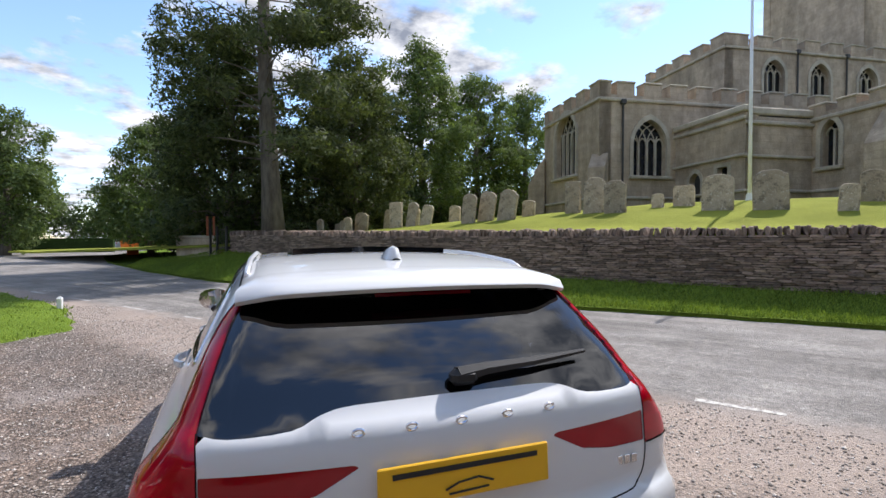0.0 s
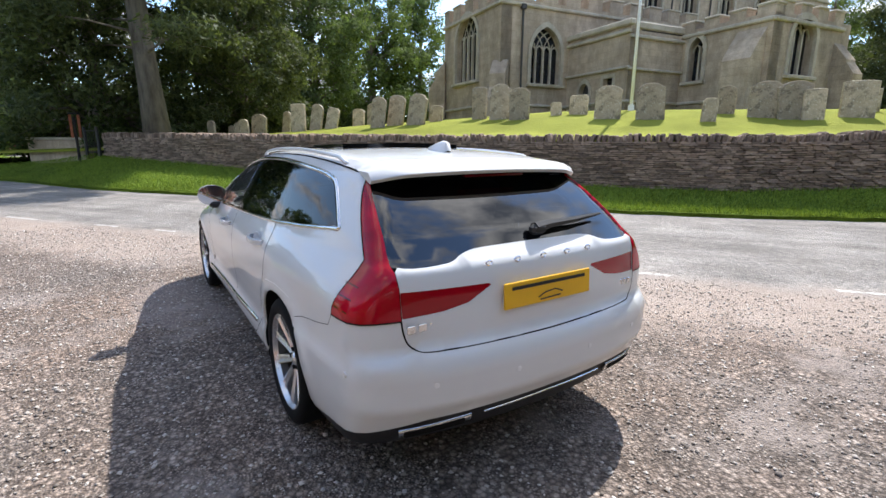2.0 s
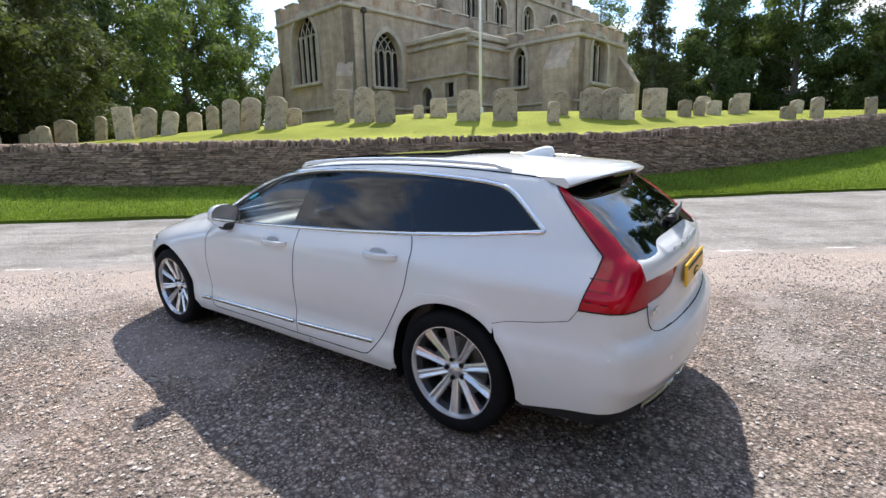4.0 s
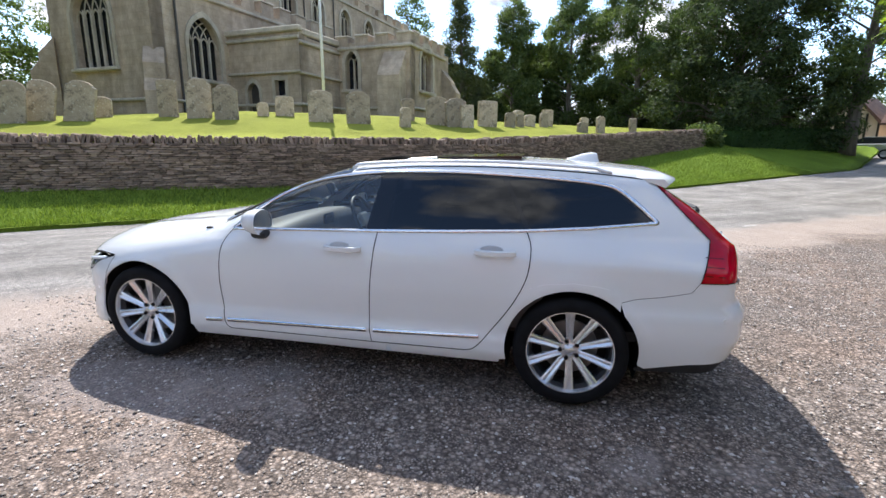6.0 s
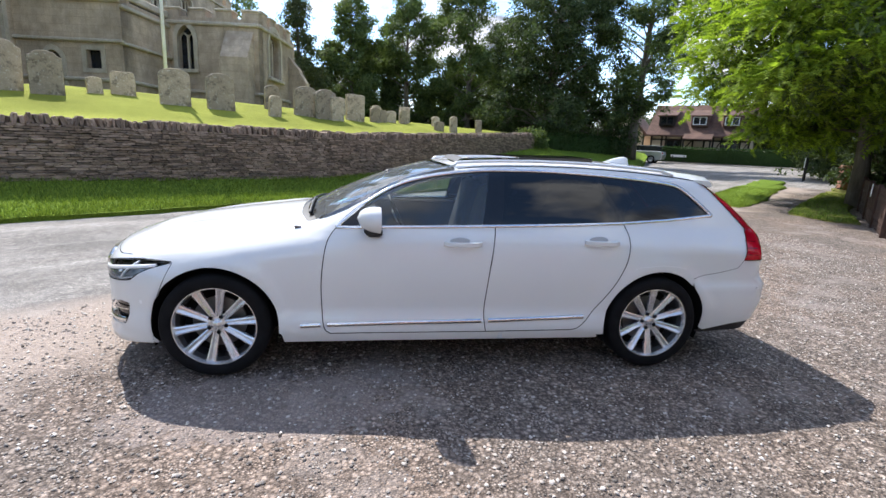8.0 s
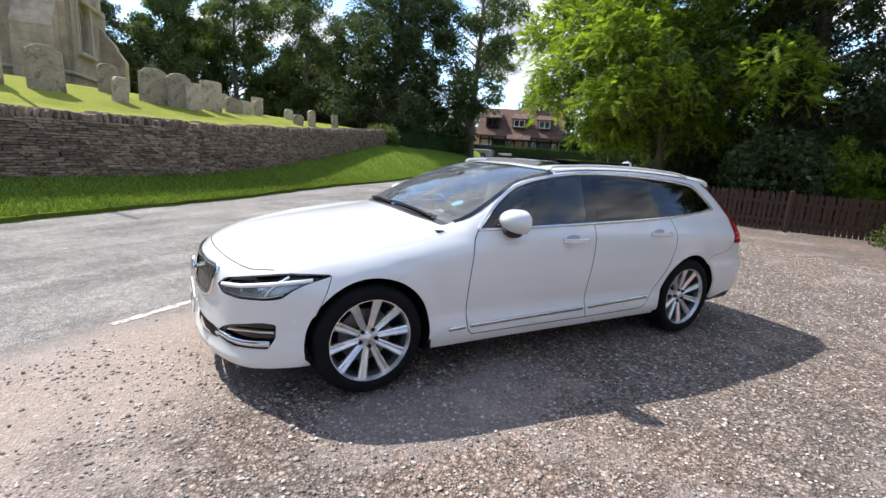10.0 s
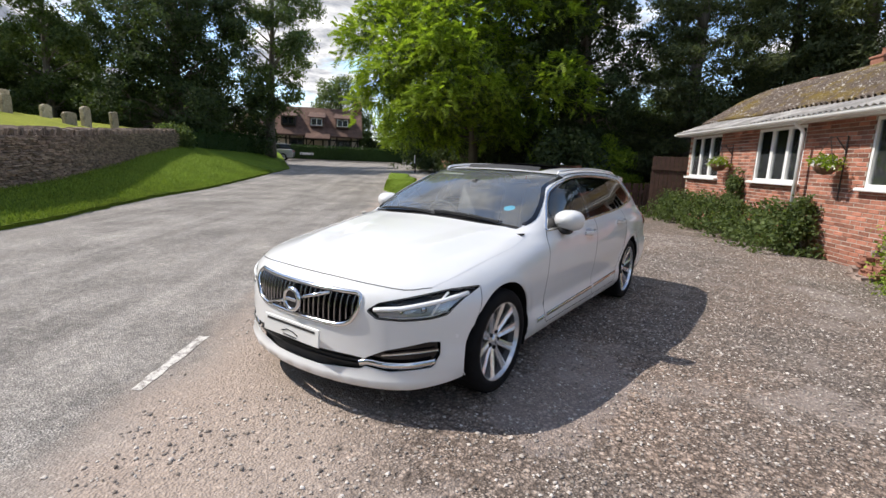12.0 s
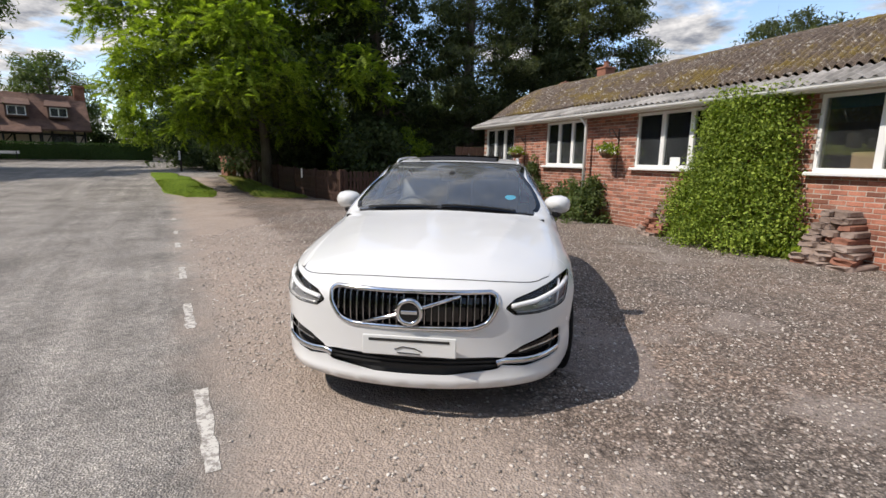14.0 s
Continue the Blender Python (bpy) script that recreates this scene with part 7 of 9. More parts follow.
M_PLATE_Y = plain("yellow_plate", (0.85, 0.47, 0.01), 0.35, 0, 0.03)
M_PLATE_W = plain("white_plate", (0.72, 0.72, 0.70), 0.35, 0, 0.03)

car = thing("estate_car", "pearl white estate car with red tail lamps parked on gravel", "car")

# --- lines shared by the panels (left side) ---
ARCH_F = [(1.47 + 0.385 * math.cos(t), 0.338 + 0.385 * math.sin(t)) for t in np.linspace(math.radians(-17), math.radians(197), 40)]
ARCH_R = [(-1.47 + 0.380 * math.cos(t), 0.342 + 0.380 * math.sin(t)) for t in np.linspace(math.radians(-12), math.radians(197), 40)]
BELT = [(0.735, 0.972), (0.45, 0.982), (0.156, 0.990), (-0.285, 1.002), (-0.75, 1.018), (-1.19, 1.038), (-1.55, 1.063), (-1.86, 1.094)]
DLO_TOP = [(0.735, 0.975), (0.62, 1.075), (0.541, 1.134), (0.43, 1.20), (0.316, 1.252), (0.17, 1.295), (0.017, 1.324), (-0.17, 1.347), (-0.361, 1.358), (-0.707, 1.362), (-1.058, 1.350), (-1.376, 1.330), (-1.60, 1.306), (-1.70, 1.275), (-1.80, 1.200), (-1.885, 1.125), (-1.905, 1.105), (-1.90, 1.097), (-1.86, 1.094)]
ROOFLINE = [(0.90, 0.985), (0.75, 1.050), (0.55, 1.153), (0.33, 1.263), (0.15, 1.318), (-0.02, 1.350), (-0.25, 1.376), (-0.6, 1.390), (-1.0, 1.390), (-1.4, 1.374), (-1.72, 1.348), (-1.87, 1.330)]
roof_seam = fine("s", rounded(ROOFLINE, 3))
hood_seam = fine("t", rounded([(-0.735, 1.985), (-0.775, 1.80), (-0.80, 1.45), (-0.81, 1.15), (-0.79, 0.90)], 5))
LAMP_FRONT = [(-1.89, 1.322), (-1.985, 1.222), (-2.10, 1.102), (-2.186, 1.016), (-2.176, 0.955), (-2.130, 0.800)]
lamp_front = fine("s", LAMP_FRONT)
seam_low = fine("s", [(-2.130, 0.800), (-2.09, 0.742), (-1.95, 0.712), (-1.80, 0.690), (-1.73, 0.670)])
DOOR_F = [(0.770, 0.292), (0.812, 0.342), (0.826, 0.55), (0.820, 0.704), (0.800, 0.85), (0.775, 0.92), (0.735, 0.972)]
DOOR_B = [(-0.285, 1.002), (-0.268, 0.85), (-0.246, 0.654), (-0.232, 0.42), (-0.250, 0.296)]
DOOR_R = [(-1.19, 1.038), (-1.222, 0.946), (-1.208, 0.793), (-1.150, 0.655), (-1.063, 0.516), (-0.955, 0.372), (-0.900, 0.318), (-0.85, 0.304)]


def both(*rows):
    return np.concatenate([np.asarray(r) for r in rows])


# front wing
wing_front = fine("s", [(1.795, 0.527), (1.755, 0.62), (1.705, 0.735)])
fa = fine("s", [p for p in ARCH_F if p[0] > 1.47 and p[1] > 0.525] + [p for p in ARCH_F if p[0] <= 1.47 and p[1] > 0.245])
wing = both(wing_front, project("s", [(1.69, 0.757)]), hood_seam[1:][hood_seam[1:][:, 1] < 1.68], roof_seam[:2],
            fine("s", [(0.83, 1.0), (0.735, 0.972)]), fine("s", rounded(DOOR_F[::-1], 3)), fine("s", [(0.770, 0.292), (1.07, 0.285)]), fa[::-1][1:-1])
panel("front_wing", "s", wing, [], M_PAINT, car, mirror=True)
# doors
doors = []
for nm, front, rear_, belt, base_ in (("front_door", DOOR_F, DOOR_B, [p for p in BELT if p[0] >= -0.285], (0.770, 0.292)), ("rear_door", DOOR_B, DOOR_R, [p for p in BELT if -1.19 <= p[0] <= -0.285], (-0.250, 0.296))):
    up_ = DOOR_F if nm == "front_door" else DOOR_B[::-1]
    o = both(fine("s", rounded(up_, 3)), fine("s", belt)[1:-1], fine("s", rounded(rear_, 3)), fine("s", [rear_[-1], base_])[1:-1])
    doors.append(panel(nm, "s", o, [], M_PAINT, car, mirror=True))
# body side: pillars, roof edge, rear quarter
dlo = both(fine("s", rounded(DLO_TOP, 3))[:-1], fine("s", BELT[::-1])[:-1])
ra = fine("s", [p for p in ARCH_R if p[0] > -1.47 and p[1] > 0.245] + [p for p in ARCH_R if p[0] <= -1.47 and p[1] > 0.60])
quarter = both(roof_seam, lamp_front, seam_low[1:], ra[::-1], fine("s", [(-1.06, 0.245), (-0.98, 0.268), (-0.85, 0.304)])[1:], fine("s", rounded(DOOR_R[::-1], 3))[1:],
               fine("s", BELT[5:])[1:], fine("s", rounded(DLO_TOP[::-1], 3))[1:], fine("s", [(0.735, 0.972), (0.83, 1.0)])[1:])
panel("body_side", "s", quarter, [], M_PAINT, car, mirror=True)
# sill and chrome strip
panel("sill", "s", both(fine("s", [(1.07, 0.285), (0.770, 0.292), (-0.25, 0.296), (-0.85, 0.304), (-1.06, 0.245)]), fine("s", [(-1.05, 0.235), (1.06, 0.225)])), [], M_PAINT, car, mirror=True)
for a, b, nm in (((0.79, 0.352), (-0.215, 0.372), "door_moulding"), ((-0.262, 0.374), (-0.935, 0.396), "door_moulding"), ((0.955, 0.345), (0.83, 0.350), "wing_moulding")):
    ribbon(nm, fine("s", [a, b]), 0.026, M_CHROME, car, height=0.009, label="polished chrome door moulding")

# --- windows ---


def top_at(y):
    pts = sorted(DLO_TOP[:-3])
    return float(np.interp(y, [p[0] for p in pts], [p[1] for p in pts])) - 0.014


def belt_at(y):
    pts = sorted(BELT)
    return float(np.interp(y, [p[0] for p in pts], [p[1] for p in pts])) + 0.010


def glazing(y0b, y0t, y1b, y1t, n=14):
    """Window outline between two slanting pillars, in the side view."""
    t = [(y0t + (y1t - y0t) * i / n, top_at(y0t + (y1t - y0t) * i / n)) for i in range(n + 1)]
    b = [(y1b + (y0b - y1b) * i / n, belt_at(y1b + (y0b - y1b) * i / n)) for i in range(n + 1)]
    return t + b


g1 = [(0.575, belt_at(0.575))] + [(y, top_at(y)) for y in (0.565, 0.50, 0.43, 0.32, 0.17, 0.02, -0.12, -0.262)] + [(-0.205, belt_at(-0.2)), (0.0, belt_at(0)), (0.3, belt_at(0.3))]
g2 = glazing(-0.335, -0.368, -1.185, -1.025)
g3 = [(-1.055, top_at(-1.055)), (-1.2, top_at(-1.2)), (-1.376, top_at(-1.376)), (-1.58, 1.292), (-1.68, 1.262), (-1.79, 1.180), (-1.868, 1.118), (-1.872, 1.108), (-1.85, 1.103), (-1.55, belt_at(-1.55)), (-1.215, belt_at(-1.215))]
for nm, o, mt, lb in (("front_window", g1, M_CLEAR, "lightly tinted clear side window"), ("rear_window", g2, M_PRIVACY, "dark privacy glass side window"), ("quarter_window", g3, M_PRIVACY, "dark privacy glass side window")):
    for ob in panel(nm, "s", loop("s", o), [], mt, car, lb, lift=-0.004, thick=0.003, mirror=True):
        ob.visible_shadow = nm != "front_window"
# black window frames and pillars behind the glass edges
panel("window_surround", "s", dlo, [loop("s", g1), loop("s", g2), loop("s", g3)], M_GLOSSBLACK, car, lift=-0.005, thick=0.02, mirror=True)
ribbon("window_trim", fine("s", rounded(DLO_TOP, 4)), 0.024, M_CHROME, car, height=0.006, label="polished window trim")
ribbon("belt_trim", fine("s", BELT), 0.020, M_CHROME, car, height=0.006, label="polished window trim")
# --- bonnet, windscreen, roof ---
hood_front = fine("t", rounded([(-0.735, 1.985), (-0.63, 2.10), (-0.43, 2.185), (-0.2, 2.228), (0.0, 2.240), (0.2, 2.228), (0.43, 2.185), (0.63, 2.10), (0.735, 1.985)], 3))
cowl = fine("t", rounded([(-0.79, 0.90), (-0.6, 0.965), (-0.35, 1.015), (0, 1.03), (0.35, 1.015), (0.6, 0.965), (0.79, 0.90)], 3))


def bonnet_lines(x, y, z):
    x = abs(x)
    edge = 0.30 + 0.24 * (2.2 - y) / 1.2
    return 0.020 * max(0.0, 1 - abs(x - edge - 0.06) / 0.17) ** 1.3 * min(1, max(0, (2.15 - y) / 0.5)) * min(1, max(0, (y - 0.9) / 0.3))


panel("bonnet", "t", both(hood_front[1:-1], flipx(hood_seam), cowl[::-1][1:-1], hood_seam[::-1]), [], M_PAINT, car, bulge=bonnet_lines, step=0.03)
WSB = rounded([(-0.765, 0.862), (-0.6, 0.90), (-0.35, 0.945), (0, 0.962), (0.35, 0.945), (0.6, 0.90), (0.765, 0.862)], 3)
ws_side = roof_seam[(roof_seam[:, 1] < 0.86) & (roof_seam[:, 1] > -0.03)]
WST = fine("t", rounded([(ws_side[-1][0], ws_side[-1][1]), (-0.35, 0.035), (0, 0.06), (0.35, 0.035), (-ws_side[-1][0], ws_side[-1][1])], 4))
wsb = fine("t", WSB)
ws = both(wsb[::-1], ws_side, WST[1:-1], flipx(ws_side))
panel("windscreen", "t", ws, [], M_SCREEN, car, "clear raked windscreen", lift=-0.002, thick=0.004).visible_shadow = False
ce = int((np.abs(cowl[:, 0]) > 0.68).sum() // 2)
we = int((np.abs(wsb[:, 0]) > 0.68).sum() // 2)
panel("cowl_panel", "t", both(cowl[ce - 1:-ce + 1], wsb[::-1][we - 1:-we + 1]), [], M_BLACK, car, lift=-0.01, thick=0.02)
panel("scuttle_corner", "t", both(cowl[:ce], wsb[:we][::-1]), [], M_PAINT, car, lift=-0.001, mirror=True)
ribbon("windscreen_edge", both(ws_side, WST[1:-1], flipx(ws_side)), 0.035, M_GLOSSBLACK, car, lift=0.001, mirror=False)
ribbon("windscreen_edge", wsb[5:-5], 0.05, M_GLOSSBLACK, car, lift=0.001, mirror=False)
for x0, y0, x1, y1 in ((-0.55, 0.93, 0.02, 0.955), (0.05, 0.975, 0.62, 0.90)):
    qs = fine("t", [(x0, y0), (x1, y1)], 0.1)
    part("wiper", Geo().tube([tuple(p + n_ * 0.014) for p, n_ in zip(qs, normals(qs))], 0.009, 6), M_BLACK, car)
roof_side = roof_seam[roof_seam[:, 1] <= -0.03]
tail_edge = fine("t", rounded([(roof_side[-1][0], roof_side[-1][1]), (-0.5, -1.895), (-0.25, -1.91), (0, -1.915), (0.25, -1.91), (0.5, -1.895), (-roof_side[-1][0], roof_side[-1][1])], 4))
sun_roof = loop("t", corners([(-0.40, -0.06), (0.40, -0.06), (0.42, -1.05), (-0.42, -1.05)], 0.06))
panel("roof", "t", both(WST[::-1][1:-1], roof_side, tail_edge[1:-1], flipx(roof_side)), [sun_roof], M_PAINT, car)
panel("sunroof", "t", sun_roof, [], M_GLOSSBLACK, car, "black glass panoramic sunroof, open", lift=-0.006, thick=0.01)
g = Geo()
q = fine("t", [(-0.38, -0.08), (0.38, -0.08)], 0.05)
g.add([tuple(p) for p in q] + [tuple(p + np.array([0, -0.05, 0.035])) for p in q], [(i, i + 1, len(q) + i + 1, len(q) + i) for i in range(len(q) - 1)])
part("wind_deflector", g, M_BLACK, car)
q = project("t", [(-0.40, -0.55), (0.40, -0.55), (0.41, -1.12), (-0.41, -1.12), (0.0, -0.55), (0, -1.12)])
part("sunroof_panel", Geo().add([tuple(q[i] + np.array([0, 0, h])) for i, h in ((0, 0.022), (4, 0.022), (1, 0.022), (2, 0.03), (5, 0.03), (3, 0.03))] + [tuple(q[i] + np.array([0, 0, h])) for i, h in ((0, 0.012), (4, 0.012), (1, 0.012), (2, 0.0), (5, 0.0), (3, 0.0))],
     [(0, 5, 4, 1), (1, 4, 3, 2), (0, 1, 7, 6), (1, 2, 8, 7), (2, 3, 9, 8), (3, 4, 10, 9), (4, 5, 11, 10), (5, 0, 6, 11)]), M_GLOSSBLACK, car, "slid-back black glass roof panel", fix=True)
for sx in (-1, 1):
    q = fine("s", rounded([(-0.02, 1.362), (-0.12, 1.376), (-0.5, 1.396), (-1.0, 1.398), (-1.45, 1.378), (-1.66, 1.360)], 4), 0.06)
    up_ = np.array([min(1, i / 2, (len(q) - 1 - i) / 2) for i in range(len(q))])
    part("roof_rail", Geo().tube([(sx * abs(p[0]) * 0.985, p[1], p[2] + 0.004 + 0.020 * u_) for p, u_ in zip(q, up_)], 0.011, 8), M_SATIN, car, "satin silver roof rail", smooth=True)
fin = Geo()
zf = project("t", [(0, -1.52)])[0][2]
for i, (y, w, h) in enumerate(((-1.40, 0.004, 0.004), (-1.45, 0.030, 0.022), (-1.52, 0.038, 0.045), (-1.58, 0.036, 0.056), (-1.62, 0.030, 0.05), (-1.635, 0.02, 0.0))):
    fin.v += [(-w, y, zf - 0.008), (-w * 0.5, y, zf + h * 0.8), (0, y, zf + h), (w * 0.5, y, zf + h * 0.8), (w, y, zf - 0.008)]
    if i:
        fin.f += [((i - 1) * 5 + j, (i - 1) * 5 + j + 1, i * 5 + j + 1, i * 5 + j) for j in range(4)]
part("aerial_fin", fin, M_PAINT, car, smooth=True, fix=True)
# --- rear end ---
INNER = [(-0.700, 0.805), (-0.702, 0.93), (-0.706, 0.985), (-0.708, 1.005), (-0.700, 1.045), (-0.672, 1.15), (-0.642, 1.24), (-0.612, 1.298)]
inner = fine("r", INNER)
lamp_foot = fine("cr", [flatten("cr", lamp_front[-1:])[0], flatten("cr", inner[:1])[0]])
lamp_head = fine("cr", [flatten("cr", inner[-1:])[0], flatten("cr", lamp_front[:1])[0]])
lamps = panel("tail_lamp", "cr", both(lamp_front, lamp_foot[1:-1], inner, lamp_head[1:-1]), [], M_RED, car, "tall bright red tail lamp", lift=0.004, thick=0.02, step=0.03, mirror=True)
ribbon("lamp_edge", both(lamp_front, lamp_foot[1:]), 0.006, M_GAP, car, lift=0.005)
for dz in (0.0, 0.045, 0.09):
    ribbon("lamp_rib", fine("cr", [flatten("cr", project("s", [p]))[0] for p in ((-2.155, 0.84 + dz), (-2.25, 0.835 + dz))]), 0.006, M_DARKRED, car, lift=0.0045)
GATE_SIDE = [(-0.700, 0.805), (-0.696, 0.765), (-0.680, 0.715), (-0.645, 0.684), (-0.58, 0.672), (-0.3, 0.668), (0.0, 0.666)]
gate_low = fine("r", rounded(GATE_SIDE, 3))
lip = fine("r", rounded([(-0.708, 1.005), (-0.63, 0.994), (-0.47, 1.000), (-0.40, 1.022), (-0.33, 1.036), (-0.2, 1.040), (0, 1.042)], 3))
IN_LAMP = [(-0.696, 0.812), (-0.53, 0.822), (-0.415, 0.842), (-0.30, 0.900), (-0.315, 0.908), (-0.50, 0.911), (-0.698, 0.914)]
in_l = loop("r", corners(IN_LAMP, 0.006))
gate_side = inner[(inner[:, 2] > 0.80) & (inner[:, 2] < 1.004)]
gate = panel("tailgate", "r", both(gate_low[::-1][:-1], gate_side, lip[1:], flipx(lip)[1:-1], flipx(gate_side), flipx(gate_low)[::-1][1:-1]), [in_l, flipx(in_l)], M_PAINT, car, "closed white tailgate")
panel("tailgate_lamp", "r", in_l, [], M_GATERED, (gate, gate), "dark red lamp in the tailgate", lift=-0.004, mirror=True)
ribbon("tailgate_gap", both(inner[(inner[:, 2] < 1.01)][::-1], gate_low[1:], flipx(gate_low)[1:], flipx(inner[(inner[:, 2] < 1.01)])[::-1]), 0.007, M_GAP, car, mirror=False)
glass_side = inner[inner[:, 2] >= 1.004]
glass_top = fine("r", [(-0.612, 1.298), (-0.35, 1.303), (0, 1.304), (0.35, 1.303), (0.612, 1.298)])
panel("rear_screen", "r", both(lip[::-1], glass_side[1:], glass_top[1:-1], flipx(glass_side)[:-1], flipx(lip)[::-1][1:-1]), [], M_REARGLASS, car, "dark tinted rear window", lift=-0.003, thick=0.004, step=0.05)
# roof spoiler: a wedge carried past the top of the glass
rows = []
for x in np.linspace(-0.63, 0.63, 25):
    e = max(0.0, (abs(x) - 0.50) / 0.13)
    root = project("t", [(x * 0.985, -1.80)])[0]
    foot = project("r", [(x * 0.96, 1.298)])[0]
    tip = -2.06 + 0.10 * x * x + 0.05 * e
    zt_ = 1.350 - 0.045 * x * x - 0.02 * e
    rows.append([(root[0], root[1], root[2] + 0.001), (x, -1.95, (root[2] + zt_) / 2 + 0.010), (x, tip, zt_), (x, tip - 0.006, zt_ - 0.009), (x, tip + 0.01, zt_ - 0.024), (foot[0], foot[1] + 0.01, foot[2])])
spo = Geo()
spo.add([p for r in rows for p in r[:5]], [(i * 5 + c, i * 5 + c + 1, (i + 1) * 5 + c + 1, (i + 1) * 5 + c) for i in range(24) for c in range(4)] + [tuple(range(5)), tuple(range(124, 119, -1))])
part("spoiler", spo, M_PAINT, car, "white roof spoiler", smooth=50, fix=True)
und = Geo()
und.add([p for r in rows for p in r[4:]], [(i * 2, i * 2 + 1, i * 2 + 3, i * 2 + 2) for i in range(24)])
part("spoiler_underside", und, plain("gloss_grey_trim", (0.03, 0.032, 0.036), 0.12, 0, 0.1, 3.0), car)
part("high_brake_lamp", Geo().box((0, -2.03, 1.316), (0.36, 0.03, 0.014), bev=0.003), M_DARKRED, car)
wq_ = project("r", [(0.02, 1.075), (0.12, 1.085), (0.30, 1.09), (0.52, 1.10)])
part("rear_wiper", Geo().tube([tuple(p + np.array([0, -0.02 - 0.004 * i, 0.016])) for i, p in enumerate(wq_)], [0.028, 0.022, 0.016, 0.008], 6).box(tuple(wq_[0] + np.array([0.02, -0.02, 0.01])), (0.09, 0.05, 0.05), bev=0.015), M_BLACK, car, smooth=40)
for i in range(5):
    # raised silver letters, as plain shapes
    x = -0.30 + i * 0.15
    p = project("r", [(x, 0.985)])[0]
    part("badge_letter", Geo().tube([tuple(p + np.array([0.016 * math.cos(t), -0.002, 0.010 * math.sin(t) + 0.0])) for t in np.linspace(0.3, 2 * math.pi - 0.3 * (i % 2), 9)], 0.0045, 5), M_CHROME, gate)
for x0, w in ((-0.62, 0.15), (0.60, 0.09)):
    p = project("r", [(x0, 0.772)])[0]
    for j in range(3):
        part("model_mark", Geo().box((x0 + (j - 1) * w / 3, p[1] - 0.003, 0.772), (w * 0.24, 0.006, 0.03), bev=0.003), M_CHROME, gate)
plate = thing("rear_plate", "yellow dealer plate with dark bars of print on the tailgate", "number plate", Matrix.Translation((0, -2.440, 0.845)) @ Matrix.Rotation(radians(-4), 4, "X"))
part("plate_board", Geo().box((0, 0, 0), (0.52, 0.012, 0.112), bev=0.006), M_PLATE_Y, plate)
part("print_bar", Geo().box((0, -0.0075, 0.03), (0.44, 0.003, 0.014)), M_BAR, plate)
part("print_mark", Geo().tube([(-0.07, -0.008, -0.028), (-0.03, -0.008, -0.012), (0.03, -0.008, -0.006), (0.075, -0.008, -0.022)], 0.003, 5).tube([(-0.06, -0.008, -0.04), (0.06, -0.008, -0.036)], 0.003, 5), M_BAR, plate)
# bumper
arch_b = fine("s", [(-1.73, 0.670)] + [p for p in ARCH_R if p[0] < -1.47 and p[1] <= 0.60 and p[1] > 0.29])
foot_b = fine("cr", [flatten("cr", project("s", [(-1.835, 0.268)]))[0], flatten("cr", project("s", [(-2.1, 0.326)]))[0], flatten("cr", project("r", [(-0.62, 0.398)]))[0], flatten("cr", project("r", [(0.0, 0.404)]))[0]])
left = both(foot_b[::-1][:-1], arch_b[::-1], seam_low[::-1][1:-1], lamp_foot[:-1], gate_low)
bumper = panel("rear_bumper", "cr", both(left, flipx(left)[1:-1]), [], M_PAINT, car, "white rear bumper", step=0.045)
valance_low = fine("cr", [flatten("cr", project("s", [(-1.835, 0.255)]))[0], flatten("cr", project("r", [(-0.62, 0.285)]))[0], flatten("cr", project("r", [(0.0, 0.270)]))[0]])
panel("rear_valance", "cr", both(foot_b, flipx(foot_b)[1:], flipx(valance_low)[::-1][::-1][:0], flipx(valance_low[::-1])[::-1][::-1][:0], (valance_low * np.array([-1, 1, 1])), valance_low[::-1][1:]), [], M_BLACK, car, lift=-0.006, step=0.05)
ribbon("valance_trim", fine("r", [(-0.36, 0.366), (0.0, 0.374), (0.36, 0.366)]), 0.006, M_CHROME, car, height=0.004, mirror=False, label="thin bright trim line")
EXH = rounded([(-0.72, 0.338), (-0.64, 0.342), (-0.54, 0.348), (-0.42, 0.354)], 4)
ribbon("exhaust_trim", fine("r", EXH), 0.048, M_CHROME, car, height=0.005, label="chrome exhaust trim")
ribbon("exhaust_mouth", fine("r", EXH[1:-1]), 0.034, M_GAP, car, lift=0.010)
ribbon("bumper_gap", seam_low, 0.0028, M_GAP, car)
for kd, a, b in (("s", -2.27, 0.60), ("r", -0.60, 0.555), ("r", -0.22, 0.545), ("r", 0.22, 0.545), ("r", 0.60, 0.555), ("s", 1.905, 0.485)):
    p = project(kd, [(a, b)])
    n_ = Vector(normals(p)[0])
    rot = n_.to_track_quat("Z", "Y").to_matrix().to_4x4()
    for sx in ((-1, 1) if kd == "s" else (1,)):
        m = Matrix.Translation(p[0]) @ rot
        if sx == 1 and kd == "s":
            m = Matrix.Diagonal((-1, 1, 1, 1)) @ m
        part("parking_sensor", Geo().lathe([(0.012, -0.003), (0.012, 0.001), (0.009, 0.0015), (0.0001, 0.0015)], 12, m), M_SATIN, car)

